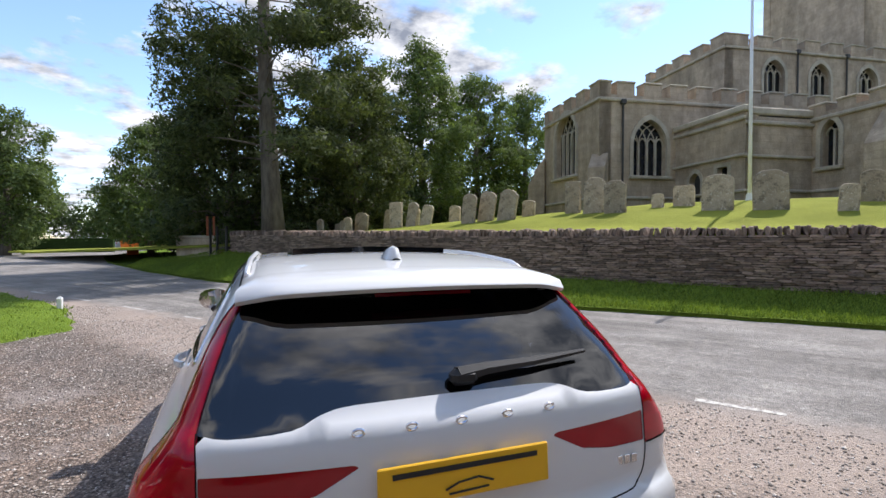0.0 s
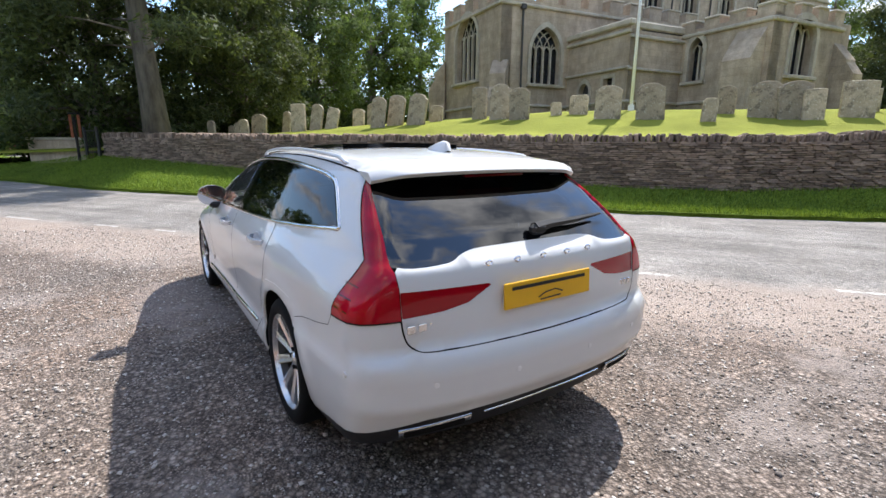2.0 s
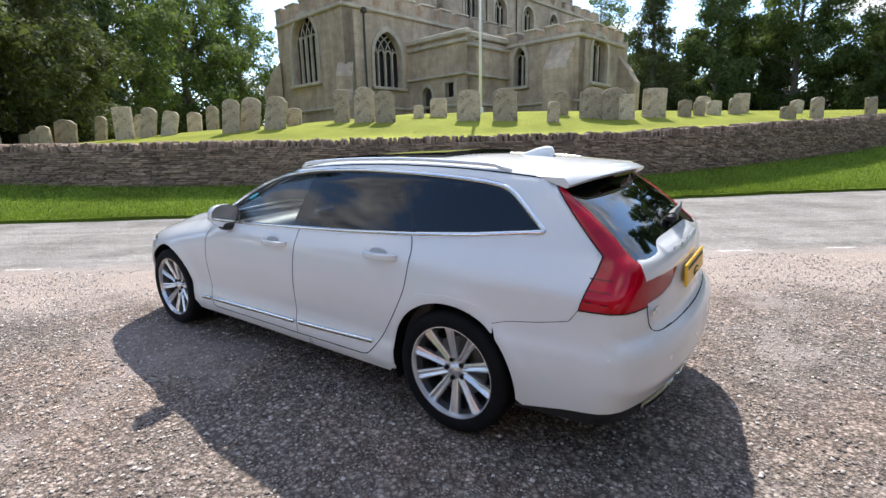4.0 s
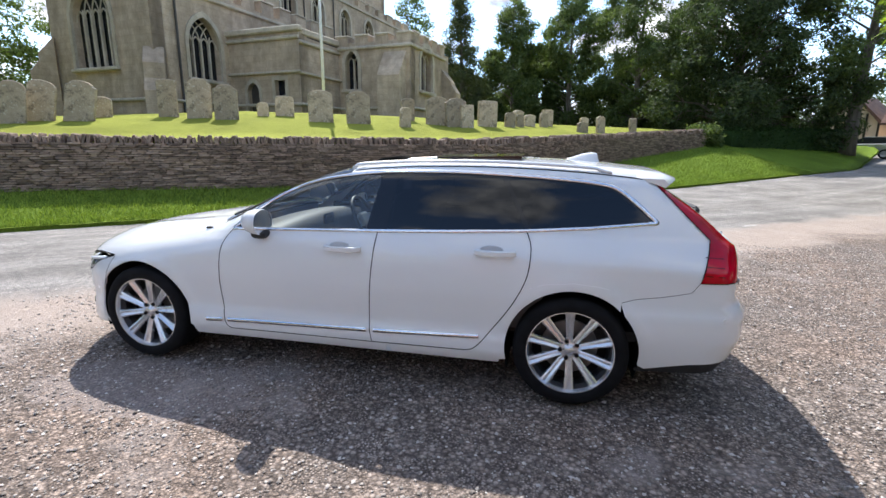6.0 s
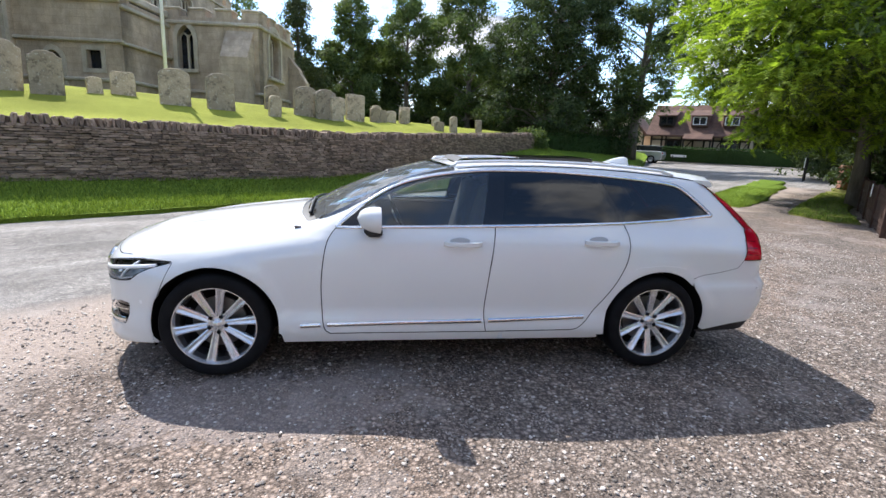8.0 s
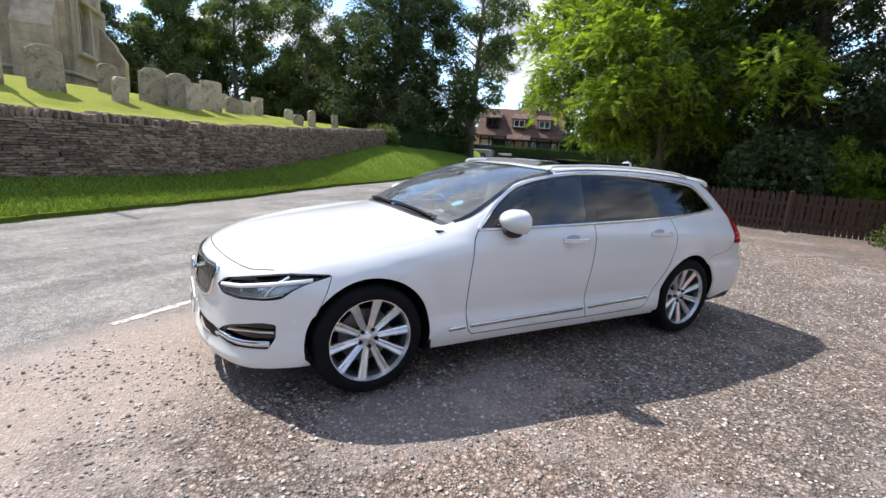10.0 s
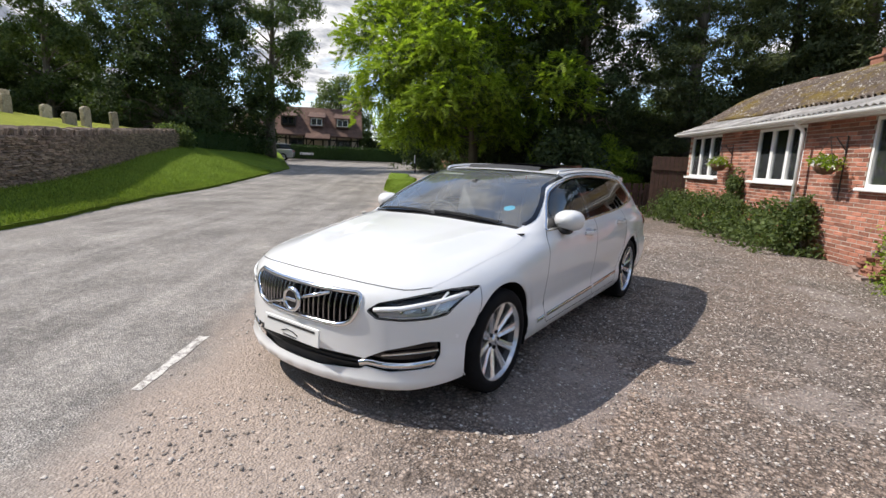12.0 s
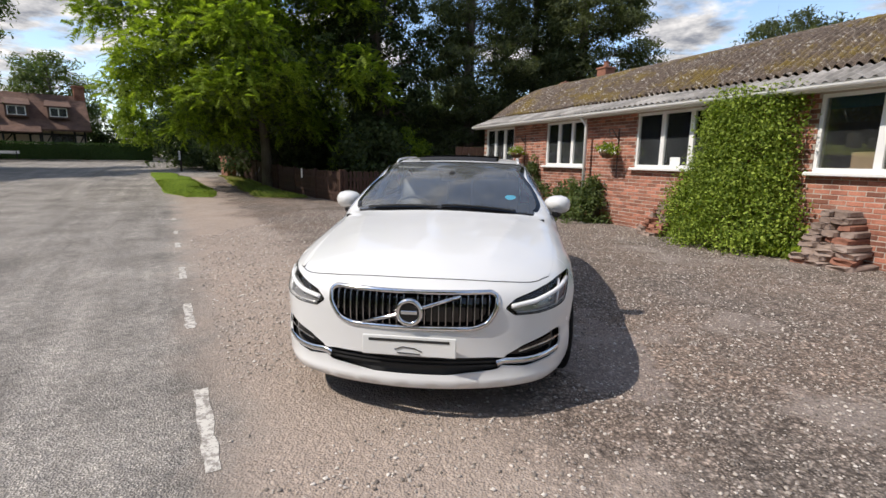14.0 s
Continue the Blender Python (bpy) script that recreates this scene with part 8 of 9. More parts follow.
# --- front end ---
HL = [(-0.498, 0.632), (-0.55, 0.592), (-0.68, 0.590), (-0.79, 0.602), (-0.836, 0.618), (-0.880, 0.742), (-0.80, 0.744), (-0.66, 0.706), (-0.55, 0.676)]
hl = loop("f", corners(HL, 0.012))
GR = corners([(-0.425, 0.715), (0.425, 0.715), (0.452, 0.695), (0.452, 0.63), (0.405, 0.552), (0.33, 0.526), (-0.33, 0.526), (-0.405, 0.552), (-0.452, 0.63), (-0.452, 0.695)], 0.03)
gr = loop("f", GR)
INTAKE = corners([(-0.53, 0.354), (-0.42, 0.366), (0.42, 0.366), (0.53, 0.354), (0.47, 0.290), (0.2, 0.268), (-0.2, 0.268), (-0.47, 0.290)], 0.015)
intake = loop("f", INTAKE)
FOG = corners([(-0.455, 0.318), (-0.51, 0.372), (-0.60, 0.418), (-0.775, 0.470), (-0.818, 0.466), (-0.822, 0.385), (-0.80, 0.318), (-0.62, 0.292)], 0.012)
fog = loop("f", FOG)
af = fine("s", [p for p in ARCH_F if p[0] > 1.47 and p[1] <= 0.527 and p[1] > 0.25])
foot_f = fine("cf", [flatten("cf", project("s", [(1.815, 0.225)]))[0], flatten("cf", project("f", [(-0.72, 0.192)]))[0], flatten("cf", project("f", [(0.0, 0.186)]))[0]])
hs = hood_seam[1:-1][: int((hood_seam[1:-1][:, 1] >= 1.68).sum()) + 1]
left = both(foot_f[::-1], af, wing_front, project("s", [(1.69, 0.757)]), hs[::-1], hood_front[: len(hood_front) // 2 + 1])
panel("front_bumper", "cf", both(left, flipx(left)[1:-1]), [hl, flipx(hl), gr, intake, fog, flipx(fog)], M_PAINT, car, "white front bumper", step=0.04)
ribbon("bonnet_gap", hood_front, 0.005, M_GAP, car, mirror=False)
ribbon("wing_seam", hood_seam, 0.0022, M_CUP, car)
ribbon("wing_gap", wing_front, 0.004, M_GAP, car)
panel("grille_backing", "f", gr, [], M_GLOSSBLACK, car, lift=-0.035, step=0.05)
ribbon("grille_surround", gr, 0.024, M_CHROME, car, height=0.012, mirror=False, closed=True, label="chrome grille surround")
M_GRILLE = plain("smoked_chrome", (0.34, 0.33, 0.33), 0.2, 1.0, 0.05)
for i in range(23):
    x = -0.413 + i * 0.0375
    if abs(x) < 0.012:
        continue
    zt_, zb = 0.706, max(0.532, 0.532 + (abs(x) - 0.33) * 0.75)
    q = project("f", [(x, zz) for zz in np.linspace(zb, zt_, 6)])
    nn = normals(q)
    g = Geo()
    w = 0.0042
    g.add([tuple(p + np.array([dx, 0, 0]) + n_ * dd) for p, n_ in zip(q, nn) for dx, dd in ((-w, -0.03), (-w, -0.006), (0, 0.0), (w, -0.006), (w, -0.03))],
          [(j * 5 + c, j * 5 + c + 1, (j + 1) * 5 + c + 1, (j + 1) * 5 + c) for j in range(5) for c in range(4)])
    part("grille_bar", g, M_GRILLE, car, smooth=True)
q = project("f", [(-0.33, 0.545), (0.33, 0.70)])
pe = project("f", [(0, 0.616)])[0]
part("emblem_bar", Geo().tube([tuple(p_ + np.array([0, 0.004, 0])) for p_ in project("f", [(0.26, 0.540), (0.13, 0.578), (0.0, 0.616), (-0.13, 0.659), (-0.26, 0.698)])], 0.011, 6), M_CHROME, car, smooth=True)
mE = Matrix.Translation((0, pe[1] + 0.012, 0.616)) @ Matrix.Rotation(radians(-90), 4, "X")
part("emblem", Geo().lathe([(0.050, 0.0), (0.052, 0.014), (0.062, 0.020), (0.072, 0.014), (0.074, 0.0)], 32, mE), M_CHROME, car, "round chrome emblem", smooth=True)
part("emblem_disc", Geo().lathe([(0.0001, 0.008), (0.052, 0.008)], 32, mE), M_GLOSSBLACK, car)
part("emblem_band", Geo().box((0, pe[1] + 0.024, 0.616), (0.086, 0.006, 0.020), bev=0.002), M_CHROME, car)
panel("intake_backing", "f", intake, [], M_BLACK, car, lift=-0.03, step=0.05)
for zz in (0.335, 0.312):
    q = project("f", [(x, zz) for x in np.linspace(-0.46, 0.46, 11)])
    part("intake_slat", Geo().tube([tuple(p + np.array([0, -0.02, 0])) for p in q], 0.007, 5), M_BLACK, car)
panel("fog_recess", "f", fog, [], M_GLOSSBLACK, car, lift=-0.03, mirror=True)
ribbon("fog_trim", fine("f", [(-0.58, 0.384), (-0.70, 0.406), (-0.812, 0.418)]), 0.010, M_CHROME, car, lift=-0.012, height=0.012, label="chrome trim bar")
ribbon("fog_trim", fine("f", rounded([(-0.462, 0.326), (-0.51, 0.338), (-0.60, 0.330), (-0.70, 0.334), (-0.806, 0.350)], 3)), 0.034, M_CHROME, car, lift=-0.010, height=0.014, label="chrome trim bar")
plate = thing("front_plate", "white dealer plate with dark bars of print on the bumper", "number plate", Matrix.Translation((0, 2.362, 0.435)) @ Matrix.Rotation(radians(4), 4, "X"))
part("plate_board", Geo().box((0, 0, 0), (0.50, 0.012, 0.105), bev=0.006), M_PLATE_W, plate)
part("print_bar", Geo().box((0, 0.0075, 0.03), (0.43, 0.003, 0.013)), M_BAR, plate)
part("print_mark", Geo().tube([(-0.07, 0.008, -0.026), (-0.03, 0.008, -0.010), (0.03, 0.008, -0.004), (0.075, 0.008, -0.02)], 0.003, 5).tube([(-0.06, 0.008, -0.04), (0.06, 0.008, -0.036)], 0.003, 5), M_BAR, plate)
# headlamps
mount = []
for sx in (-1, 1):
    hd = new("headlamp")
    hd.parent = car
    tagged(hd, "headlamp with a bright sideways T light guide under clear glass")
    mount.append(hd)
M_GUIDE = plain("milky_light_guide", (0.86, 0.87, 0.88), 0.2, 0, 0.03)
M_HOUSING = plain("lamp_housing", (0.04, 0.04, 0.043), 0.25, 0.4, 0.2)
panel("housing", "f", hl, [], M_HOUSING, mount, lift=-0.045, thick=0.002, mirror=True)
panel("reflector", "f", loop("f", corners([(-0.535, 0.626), (-0.565, 0.602), (-0.68, 0.602), (-0.79, 0.614), (-0.832, 0.630), (-0.868, 0.712), (-0.80, 0.698), (-0.66, 0.664)], 0.008)), [], M_LAMPSILVER, mount, lift=-0.014, thick=0.02, mirror=True)
for nm, pts, w, mt in (("light_guide", [(-0.53, 0.640), (-0.66, 0.655), (-0.80, 0.690), (-0.865, 0.715)], 0.028, M_GUIDE), ("light_guide", [(-0.785, 0.618), (-0.80, 0.690), (-0.805, 0.732)], 0.016, M_GUIDE), ("bezel", [(-0.56, 0.603), (-0.68, 0.602), (-0.79, 0.614), (-0.836, 0.636)], 0.010, M_SATIN)):
    q = fine("f", pts)
    for sx, hd in zip((1, -1), mount):
        qq = q * np.array([sx, 1, 1])
        part(nm, Geo().tube([tuple(p - n_ * 0.008) for p, n_ in zip(qq, normals(qq))], w / 2, 6), mt, hd, smooth=True)
for x, z in ((-0.645, 0.632), (-0.735, 0.648)):
    p = project("f", [(x, z)])[0]
    for sx, hd in zip((1, -1), mount):
        part("projector", Geo().lathe([(0.0001, 0.012), (0.014, 0.008), (0.020, -0.004), (0.022, -0.03)], 16, Matrix.Translation((p[0] * sx, p[1] - 0.03, p[2])) @ Matrix.Rotation(radians(-90), 4, "X")), M_CHROME, hd, smooth=True)
for ob in panel("lens", "f", hl, [], M_LAMPGLASS, mount, lift=-0.001, thick=0.004, mirror=True):
    ob.visible_shadow = False
ribbon("headlamp_gap", hl, 0.006, M_GAP, car, closed=True)

# --- shut lines, handles, mirrors ---
for ln_ in (rounded(DOOR_F, 3), rounded(DOOR_B, 3), rounded(DOOR_R, 3), [(0.770, 0.292), (-0.25, 0.296), (-0.85, 0.304)]):
    ribbon("door_gap", fine("s", ln_), 0.006, M_GAP, car)
ribbon("roof_gap", roof_seam[roof_seam[:, 1] < -0.05], 0.010, M_GAP, car)
ribbon("fuel_flap_crease", fine("s", [(-1.73, 0.725), (-1.60, 0.755), (-1.47, 0.768), (-1.30, 0.75), (-1.17, 0.70)]), 0.004, M_SATIN, car, lift=0.0002)
for y0, y1, z, dr_ in ((0.055, -0.19, 0.892, doors[0]), (-0.895, -1.14, 0.915, doors[1])):
    for sx, dd in zip((1, -1), dr_):
        cup = project("s", [((y0 + y1) / 2 + 0.02, z + 0.014)])[0]
        part("handle_cup", Geo().lathe([(0.0001, 0.0), (0.05, 0.0), (0.055, -0.004)], 20, Matrix.Translation((sx * (cup[0] - 0.0012), cup[1], cup[2])) @ Matrix.Rotation(-sx * math.pi / 2, 4, "Y") @ Matrix.Diagonal((0.5, 1.25, 1, 1))), M_CUP, dd)
        q = project("s", [(y, z) for y in np.linspace(y0, y1, 9)])
        bow = [0.0, 0.026, 0.036, 0.04, 0.041, 0.04, 0.036, 0.026, 0.0]
        g = Geo()
        vs, fs = [], []
        for p, b in zip(q, bow):
            for dx, dz in ((0.006, 0.015), (-0.012, 0.013), (-0.014, 0.0), (-0.012, -0.013), (0.006, -0.015)):
                vs.append((sx * (p[0] - b + dx), p[1], p[2] + dz))
        for i in range(8):
            fs += [(i * 5 + c, i * 5 + (c + 1) % 5, (i + 1) * 5 + (c + 1) % 5, (i + 1) * 5 + c) for c in range(5)]
        fs += [(0, 1, 2, 3, 4), tuple(range(44, 39, -1))]
        part("door_handle", g.add(vs, fs), M_PAINT, dd, smooth=50, fix=True)
        part("handle_trim", Geo().tube([(sx * (p[0] - b - 0.006), p[1], p[2] - 0.013) for p, b in zip(q, bow)], 0.0035, 5), M_CHROME, dd)
for sx in (-1, 1):
    mr = new("door_mirror")
    mr.parent = car
    tagged(mr, "white door mirror on a black foot")
    prof_ = [(0.0, 0.045), (0.015, 0.075), (0.05, 0.092), (0.09, 0.088), (0.125, 0.070), (0.15, 0.035), (0.155, 0.0)]
    # housing: rounded shell, flat side to the rear
    vs, fs, rings = [], [], 14
    for i, yy in enumerate(np.linspace(0, 1, 9)):
        s = math.sqrt(max(0.0, 1 - yy ** 2.4)) if i < 8 else 0.05
        for j in range(rings):
            a = 2 * math.pi * j / rings
            ca, sa = math.cos(a), math.sin(a)
            ex = 0.118 * (abs(ca) ** 0.85) * (1 if ca > 0 else -1) * s
            ez = 0.082 * (abs(sa) ** 0.85) * (1 if sa > 0 else -1) * s * (1 - 0.12 * (ca < 0) * abs(ca))
            my, mx = 0.02 * (ex / 0.118) + 0.145 * yy, ex
            vs.append((sx * (0.925 + mx * 0.97), 0.465 + my * 0.97 - mx * 0.22, 1.035 + ez + 0.01 * yy))
        if i:
            fs += [((i - 1) * rings + j, (i - 1) * rings + (j + 1) % rings, i * rings + (j + 1) % rings, i * rings + j) for j in range(rings)]
    fs.append(tuple(range(8 * rings, 9 * rings)))
    part("mirror_housing", Geo().add(vs, fs), M_PAINT, mr, smooth=True, fix=True)
    part("mirror_glass", Geo().add([vs[j] for j in range(rings)], [tuple(range(rings))], Matrix.Translation((0, 0.004, 0))), plain("mirror_glass", (0.85, 0.86, 0.88), 0.02, 1.0, 0.01), mr)
    part("mirror_foot", Geo().box((sx * 0.905, 0.50, 0.955), (0.10, 0.10, 0.05), bev=0.015).box((sx * 0.87, 0.52, 0.962), (0.12, 0.09, 0.035), bev=0.01), M_BLACK, mr)
    part("indicator", Geo().tube([(sx * 0.87, 0.60, 1.01), (sx * 0.95, 0.585, 1.012), (sx * 1.01, 0.52, 1.015)], 0.006, 5), M_LAMPGLASS, mr)
    part("mirror_triangle", Geo().add([(sx * p[0], p[1], p[2]) for p in project("s", [(0.725, 0.978), (0.575, 0.984), (0.572, 1.10)]) + np.array([-0.001, 0, 0])], [(0, 1, 2)]), M_GLOSSBLACK, mr)

# --- wheels ---
tyre_prof = [(0.245, -0.105), (0.262, -0.118), (0.295, -0.122), (0.320, -0.112), (0.332, -0.095), (0.335, -0.06), (0.335, 0.06), (0.332, 0.095), (0.320, 0.112), (0.295, 0.122), (0.262, 0.118), (0.245, 0.105)]
rim_prof = [(0.238, 0.085), (0.247, 0.112), (0.252, 0.112), (0.247, 0.100), (0.246, 0.099), (0.226, 0.05), (0.222, -0.09)]


def wheel(at, out_x, turn):
    w = new("wheel")
    w.parent = car
    w.matrix_basis = Matrix.Translation(at) @ Matrix.Rotation(out_x * math.pi / 2, 4, "Y") @ Matrix.Rotation(turn, 4, "Z")
    part("tyre", Geo().lathe(tyre_prof, 56), M_TYRE, w, smooth=45)
    part("rim", Geo().lathe(rim_prof[:4], 56), M_ALLOY, w, "silver alloy rim", smooth=50)
    part("rim_barrel", Geo().lathe(rim_prof[4:], 56), M_BARREL, w)
    part("brake_disc", Geo().lathe([(0.07, 0.0), (0.165, 0.0), (0.165, -0.02)], 32), plain("brake_iron", (0.20, 0.19, 0.18), 0.5, 0.8), w)
    part("inner_shade", Geo().lathe([(0.0001, -0.03), (0.225, -0.03)], 32), M_GAP, w)
    for i in range(10):
        a = i * math.pi / 5
        g = Geo()
        rows = []
        for r, hw, zt_ in ((0.050, 0.0185, 0.062), (0.10, 0.0205, 0.068), (0.16, 0.0230, 0.080), (0.215, 0.0265, 0.091), (0.243, 0.0300, 0.095)):
            rows.append([(r, -hw, zt_ - 0.03), (r, -hw, zt_ - 0.004), (r, -hw * 0.6, zt_), (r, 0, zt_ - 0.010), (r, hw * 0.6, zt_), (r, hw, zt_ - 0.004), (r, hw, zt_ - 0.03)])
        vs = [p for r in rows for p in r]
        g.add(vs, [(j * 7 + c, j * 7 + c + 1, (j + 1) * 7 + c + 1, (j + 1) * 7 + c) for j in range(4) for c in range(6)], Matrix.Rotation(a, 4, "Z"))
        part("spoke", g, M_ALLOY, w, smooth=40, fix=True)
    part("hub", Geo().lathe([(0.0001, 0.066), (0.03, 0.066), (0.034, 0.062), (0.038, 0.058), (0.066, 0.056), (0.07, 0.03)], 32), M_ALLOY, w, smooth=40)
    part("hub_cap", Geo().lathe([(0.0001, 0.072), (0.026, 0.071), (0.029, 0.064)], 24), M_ALLOY, w, smooth=True)
    for i in range(5):
        a = i * 2 * math.pi / 5 + 0.3
        part("wheel_bolt", Geo().lathe([(0.0001, 0.056), (0.011, 0.056), (0.014, 0.05), (0.014, 0.03)], 8, Matrix.Translation((0.054 * math.cos(a), 0.054 * math.sin(a), 0.012))), M_GAP, w)
    part("valve", Geo().tube([(0.232, 0.02, 0.06), (0.222, 0.02, 0.085)], 0.004, 6), M_GAP, w)


for y in (1.4705, -1.4705):
    wheel((-0.805, y, 0.338), -1, 0.25 + y)
    wheel((0.805, y, 0.338), 1, 0.6 - y)
# wheel housings, underside, cabin
for y in (1.47, -1.47):
    for sx in (-1, 1):
        q = [(math.cos(t), math.sin(t)) for t in np.linspace(math.radians(-20), math.radians(200), 25)]
        vs = [(sx * xx, y + 0.385 * c, 0.338 + 0.385 * s) for xx, c, s in [(abs(project("s", [(y + 0.372 * c_, max(0.26, 0.338 + 0.372 * s_))])[0][0]) - 0.008, c_, s_) for c_, s_ in q] + [(0.58, c_, s_) for c_, s_ in q]]
        part("wheel_housing", Geo().add(vs, [(i, i + 1, 26 + i, 25 + i) for i in range(24)] + [tuple(range(25, 50))]), M_GAP, car)
part("underbody", Geo().box((0, -0.06, 0.235), (1.70, 1.95, 0.06), bev=0.02).box((0, 1.95, 0.24), (1.1, 0.4, 0.05), bev=0.02).box((0, -2.0, 0.31), (1.1, 0.45, 0.05), bev=0.02).box((0, 0, 0.25), (1.1, 4.0, 0.05)), M_BLACK, car)
tray = [(-0.70, 1.80), (-0.66, 2.08), (-0.45, 2.22), (0, 2.29), (0.45, 2.22), (0.66, 2.08), (0.70, 1.80)]
part("undertray", Geo().add([(x, y, z) for z in (0.195, 0.225) for x, y in tray], [tuple(range(6, -1, -1)), tuple(range(7, 14))] + [(i, (i + 1) % 7, 7 + (i + 1) % 7, 7 + i) for i in range(7)]), M_BLACK, car)
part("cabin_floor", Geo().box((0, -0.55, 0.42), (1.56, 2.9, 0.06)), M_BLACK, car)
part("bulkhead", Geo().box((0, 0.98, 0.66), (1.56, 0.05, 0.6)), M_BLACK, car)
part("load_cover", Geo().box((0, -1.72, 0.90), (1.30, 0.75, 0.02), bev=0.005), M_SEAT, car)
for sx in (-1, 1):
    part("door_card", Geo().box((sx * 0.80, -0.25, 0.70), (0.05, 2.1, 0.55), bev=0.02), M_SEAT, car)
dash = [(0.90, 0.86), (0.80, 0.955), (0.62, 0.97), (0.50, 0.955), (0.45, 0.88), (0.47, 0.72), (0.62, 0.62)]
part("dashboard", Geo().add([(x, y, z - 0.03 * (x / 0.76) ** 2) for x in np.linspace(-0.76, 0.76, 9) for y, z in dash], [(i * 7 + c, i * 7 + c + 1, (i + 1) * 7 + c + 1, (i + 1) * 7 + c) for i in range(8) for c in range(6)]), M_SEAT, car, smooth=50, fix=True)
part("dashboard_screen", Geo().box((0, 0.465, 0.86), (0.17, 0.02, 0.22), bev=0.01), M_GLOSSBLACK, car)
st = new("steering_wheel")
st.parent = car
st.matrix_basis = Matrix.Translation((0.36, 0.30, 0.90)) @ Matrix.Rotation(radians(65), 4, "X")
part("wheel_rim", Geo().tube([(0.185 * math.cos(t), 0.185 * math.sin(t), 0) for t in np.linspace(0, 2 * math.pi, 33)], 0.016, 8, caps=False), M_SEAT, st, smooth=True)
part("wheel_boss", Geo().box((0, -0.02, -0.01), (0.16, 0.12, 0.05), bev=0.02).box((0, 0, -0.01), (0.34, 0.035, 0.02), bev=0.006).box((0, -0.1, -0.01), (0.04, 0.15, 0.02), bev=0.006), M_SATIN, st)


def seat(x, y, w):
    s = new("seat")
    s.parent = car
    part("cushion", Geo().box((x, y, 0.60), (w, 0.52, 0.16), bev=0.06), M_SEAT, s, smooth=60)
    part("backrest", Geo().box((0, 0, 0.31), (w, 0.14, 0.62), Matrix.Translation((x, y - 0.22, 0.62)) @ Matrix.Rotation(radians(14), 4, "X"), bev=0.06), M_SEAT, s, smooth=60)
    return s


for x, y in ((-0.37, -0.02), (0.37, -0.02)):
    s = seat(x, y, 0.50)
    part("headrest", Geo().box((x, y - 0.42, 1.24), (0.27, 0.10, 0.16), bev=0.04), M_TRIMLIGHT if x < 0 else M_SEAT, s, smooth=60)
s = seat(0, -0.92, 1.30)
for x in (-0.4, 0, 0.4):
    part("headrest", Geo().box((x, -1.30, 1.20), (0.25, 0.09, 0.14), bev=0.035), M_SEAT, s, smooth=60)
part("inner_mirror", Geo().box((0, 0.30, 1.245), (0.22, 0.03, 0.065), bev=0.015).box((0, 0.36, 1.27), (0.06, 0.12, 0.06), bev=0.015), M_BLACK, car)
q = project("t", [(0.32, 0.10), (0.56, 0.10)])
part("visor_sticker", Geo().box((0.42, 0.13, q[0][2] - 0.035), (0.24, 0.02, 0.012)), M_WHITE, car)
q = project("t", [(-0.52, 0.72)])[0]
part("round_sticker", Geo().lathe([(0.0001, 0.0), (0.045, 0.0)], 20, Matrix.Translation((q[0], q[1] - 0.006, q[2] - 0.012)) @ Matrix.Rotation(radians(-22), 4, "X")), plain("cyan_sticker", (0.05, 0.45, 0.65), 0.5), car)

# ---- a second parked car before the hedge, and one far off ----
M_SILVER = plain("silver_car_paint", (0.48, 0.49, 0.50), 0.25, 0.3, 0.05)
M_DARKCAR = plain("dark_car_glass", (0.02, 0.022, 0.025), 0.08)


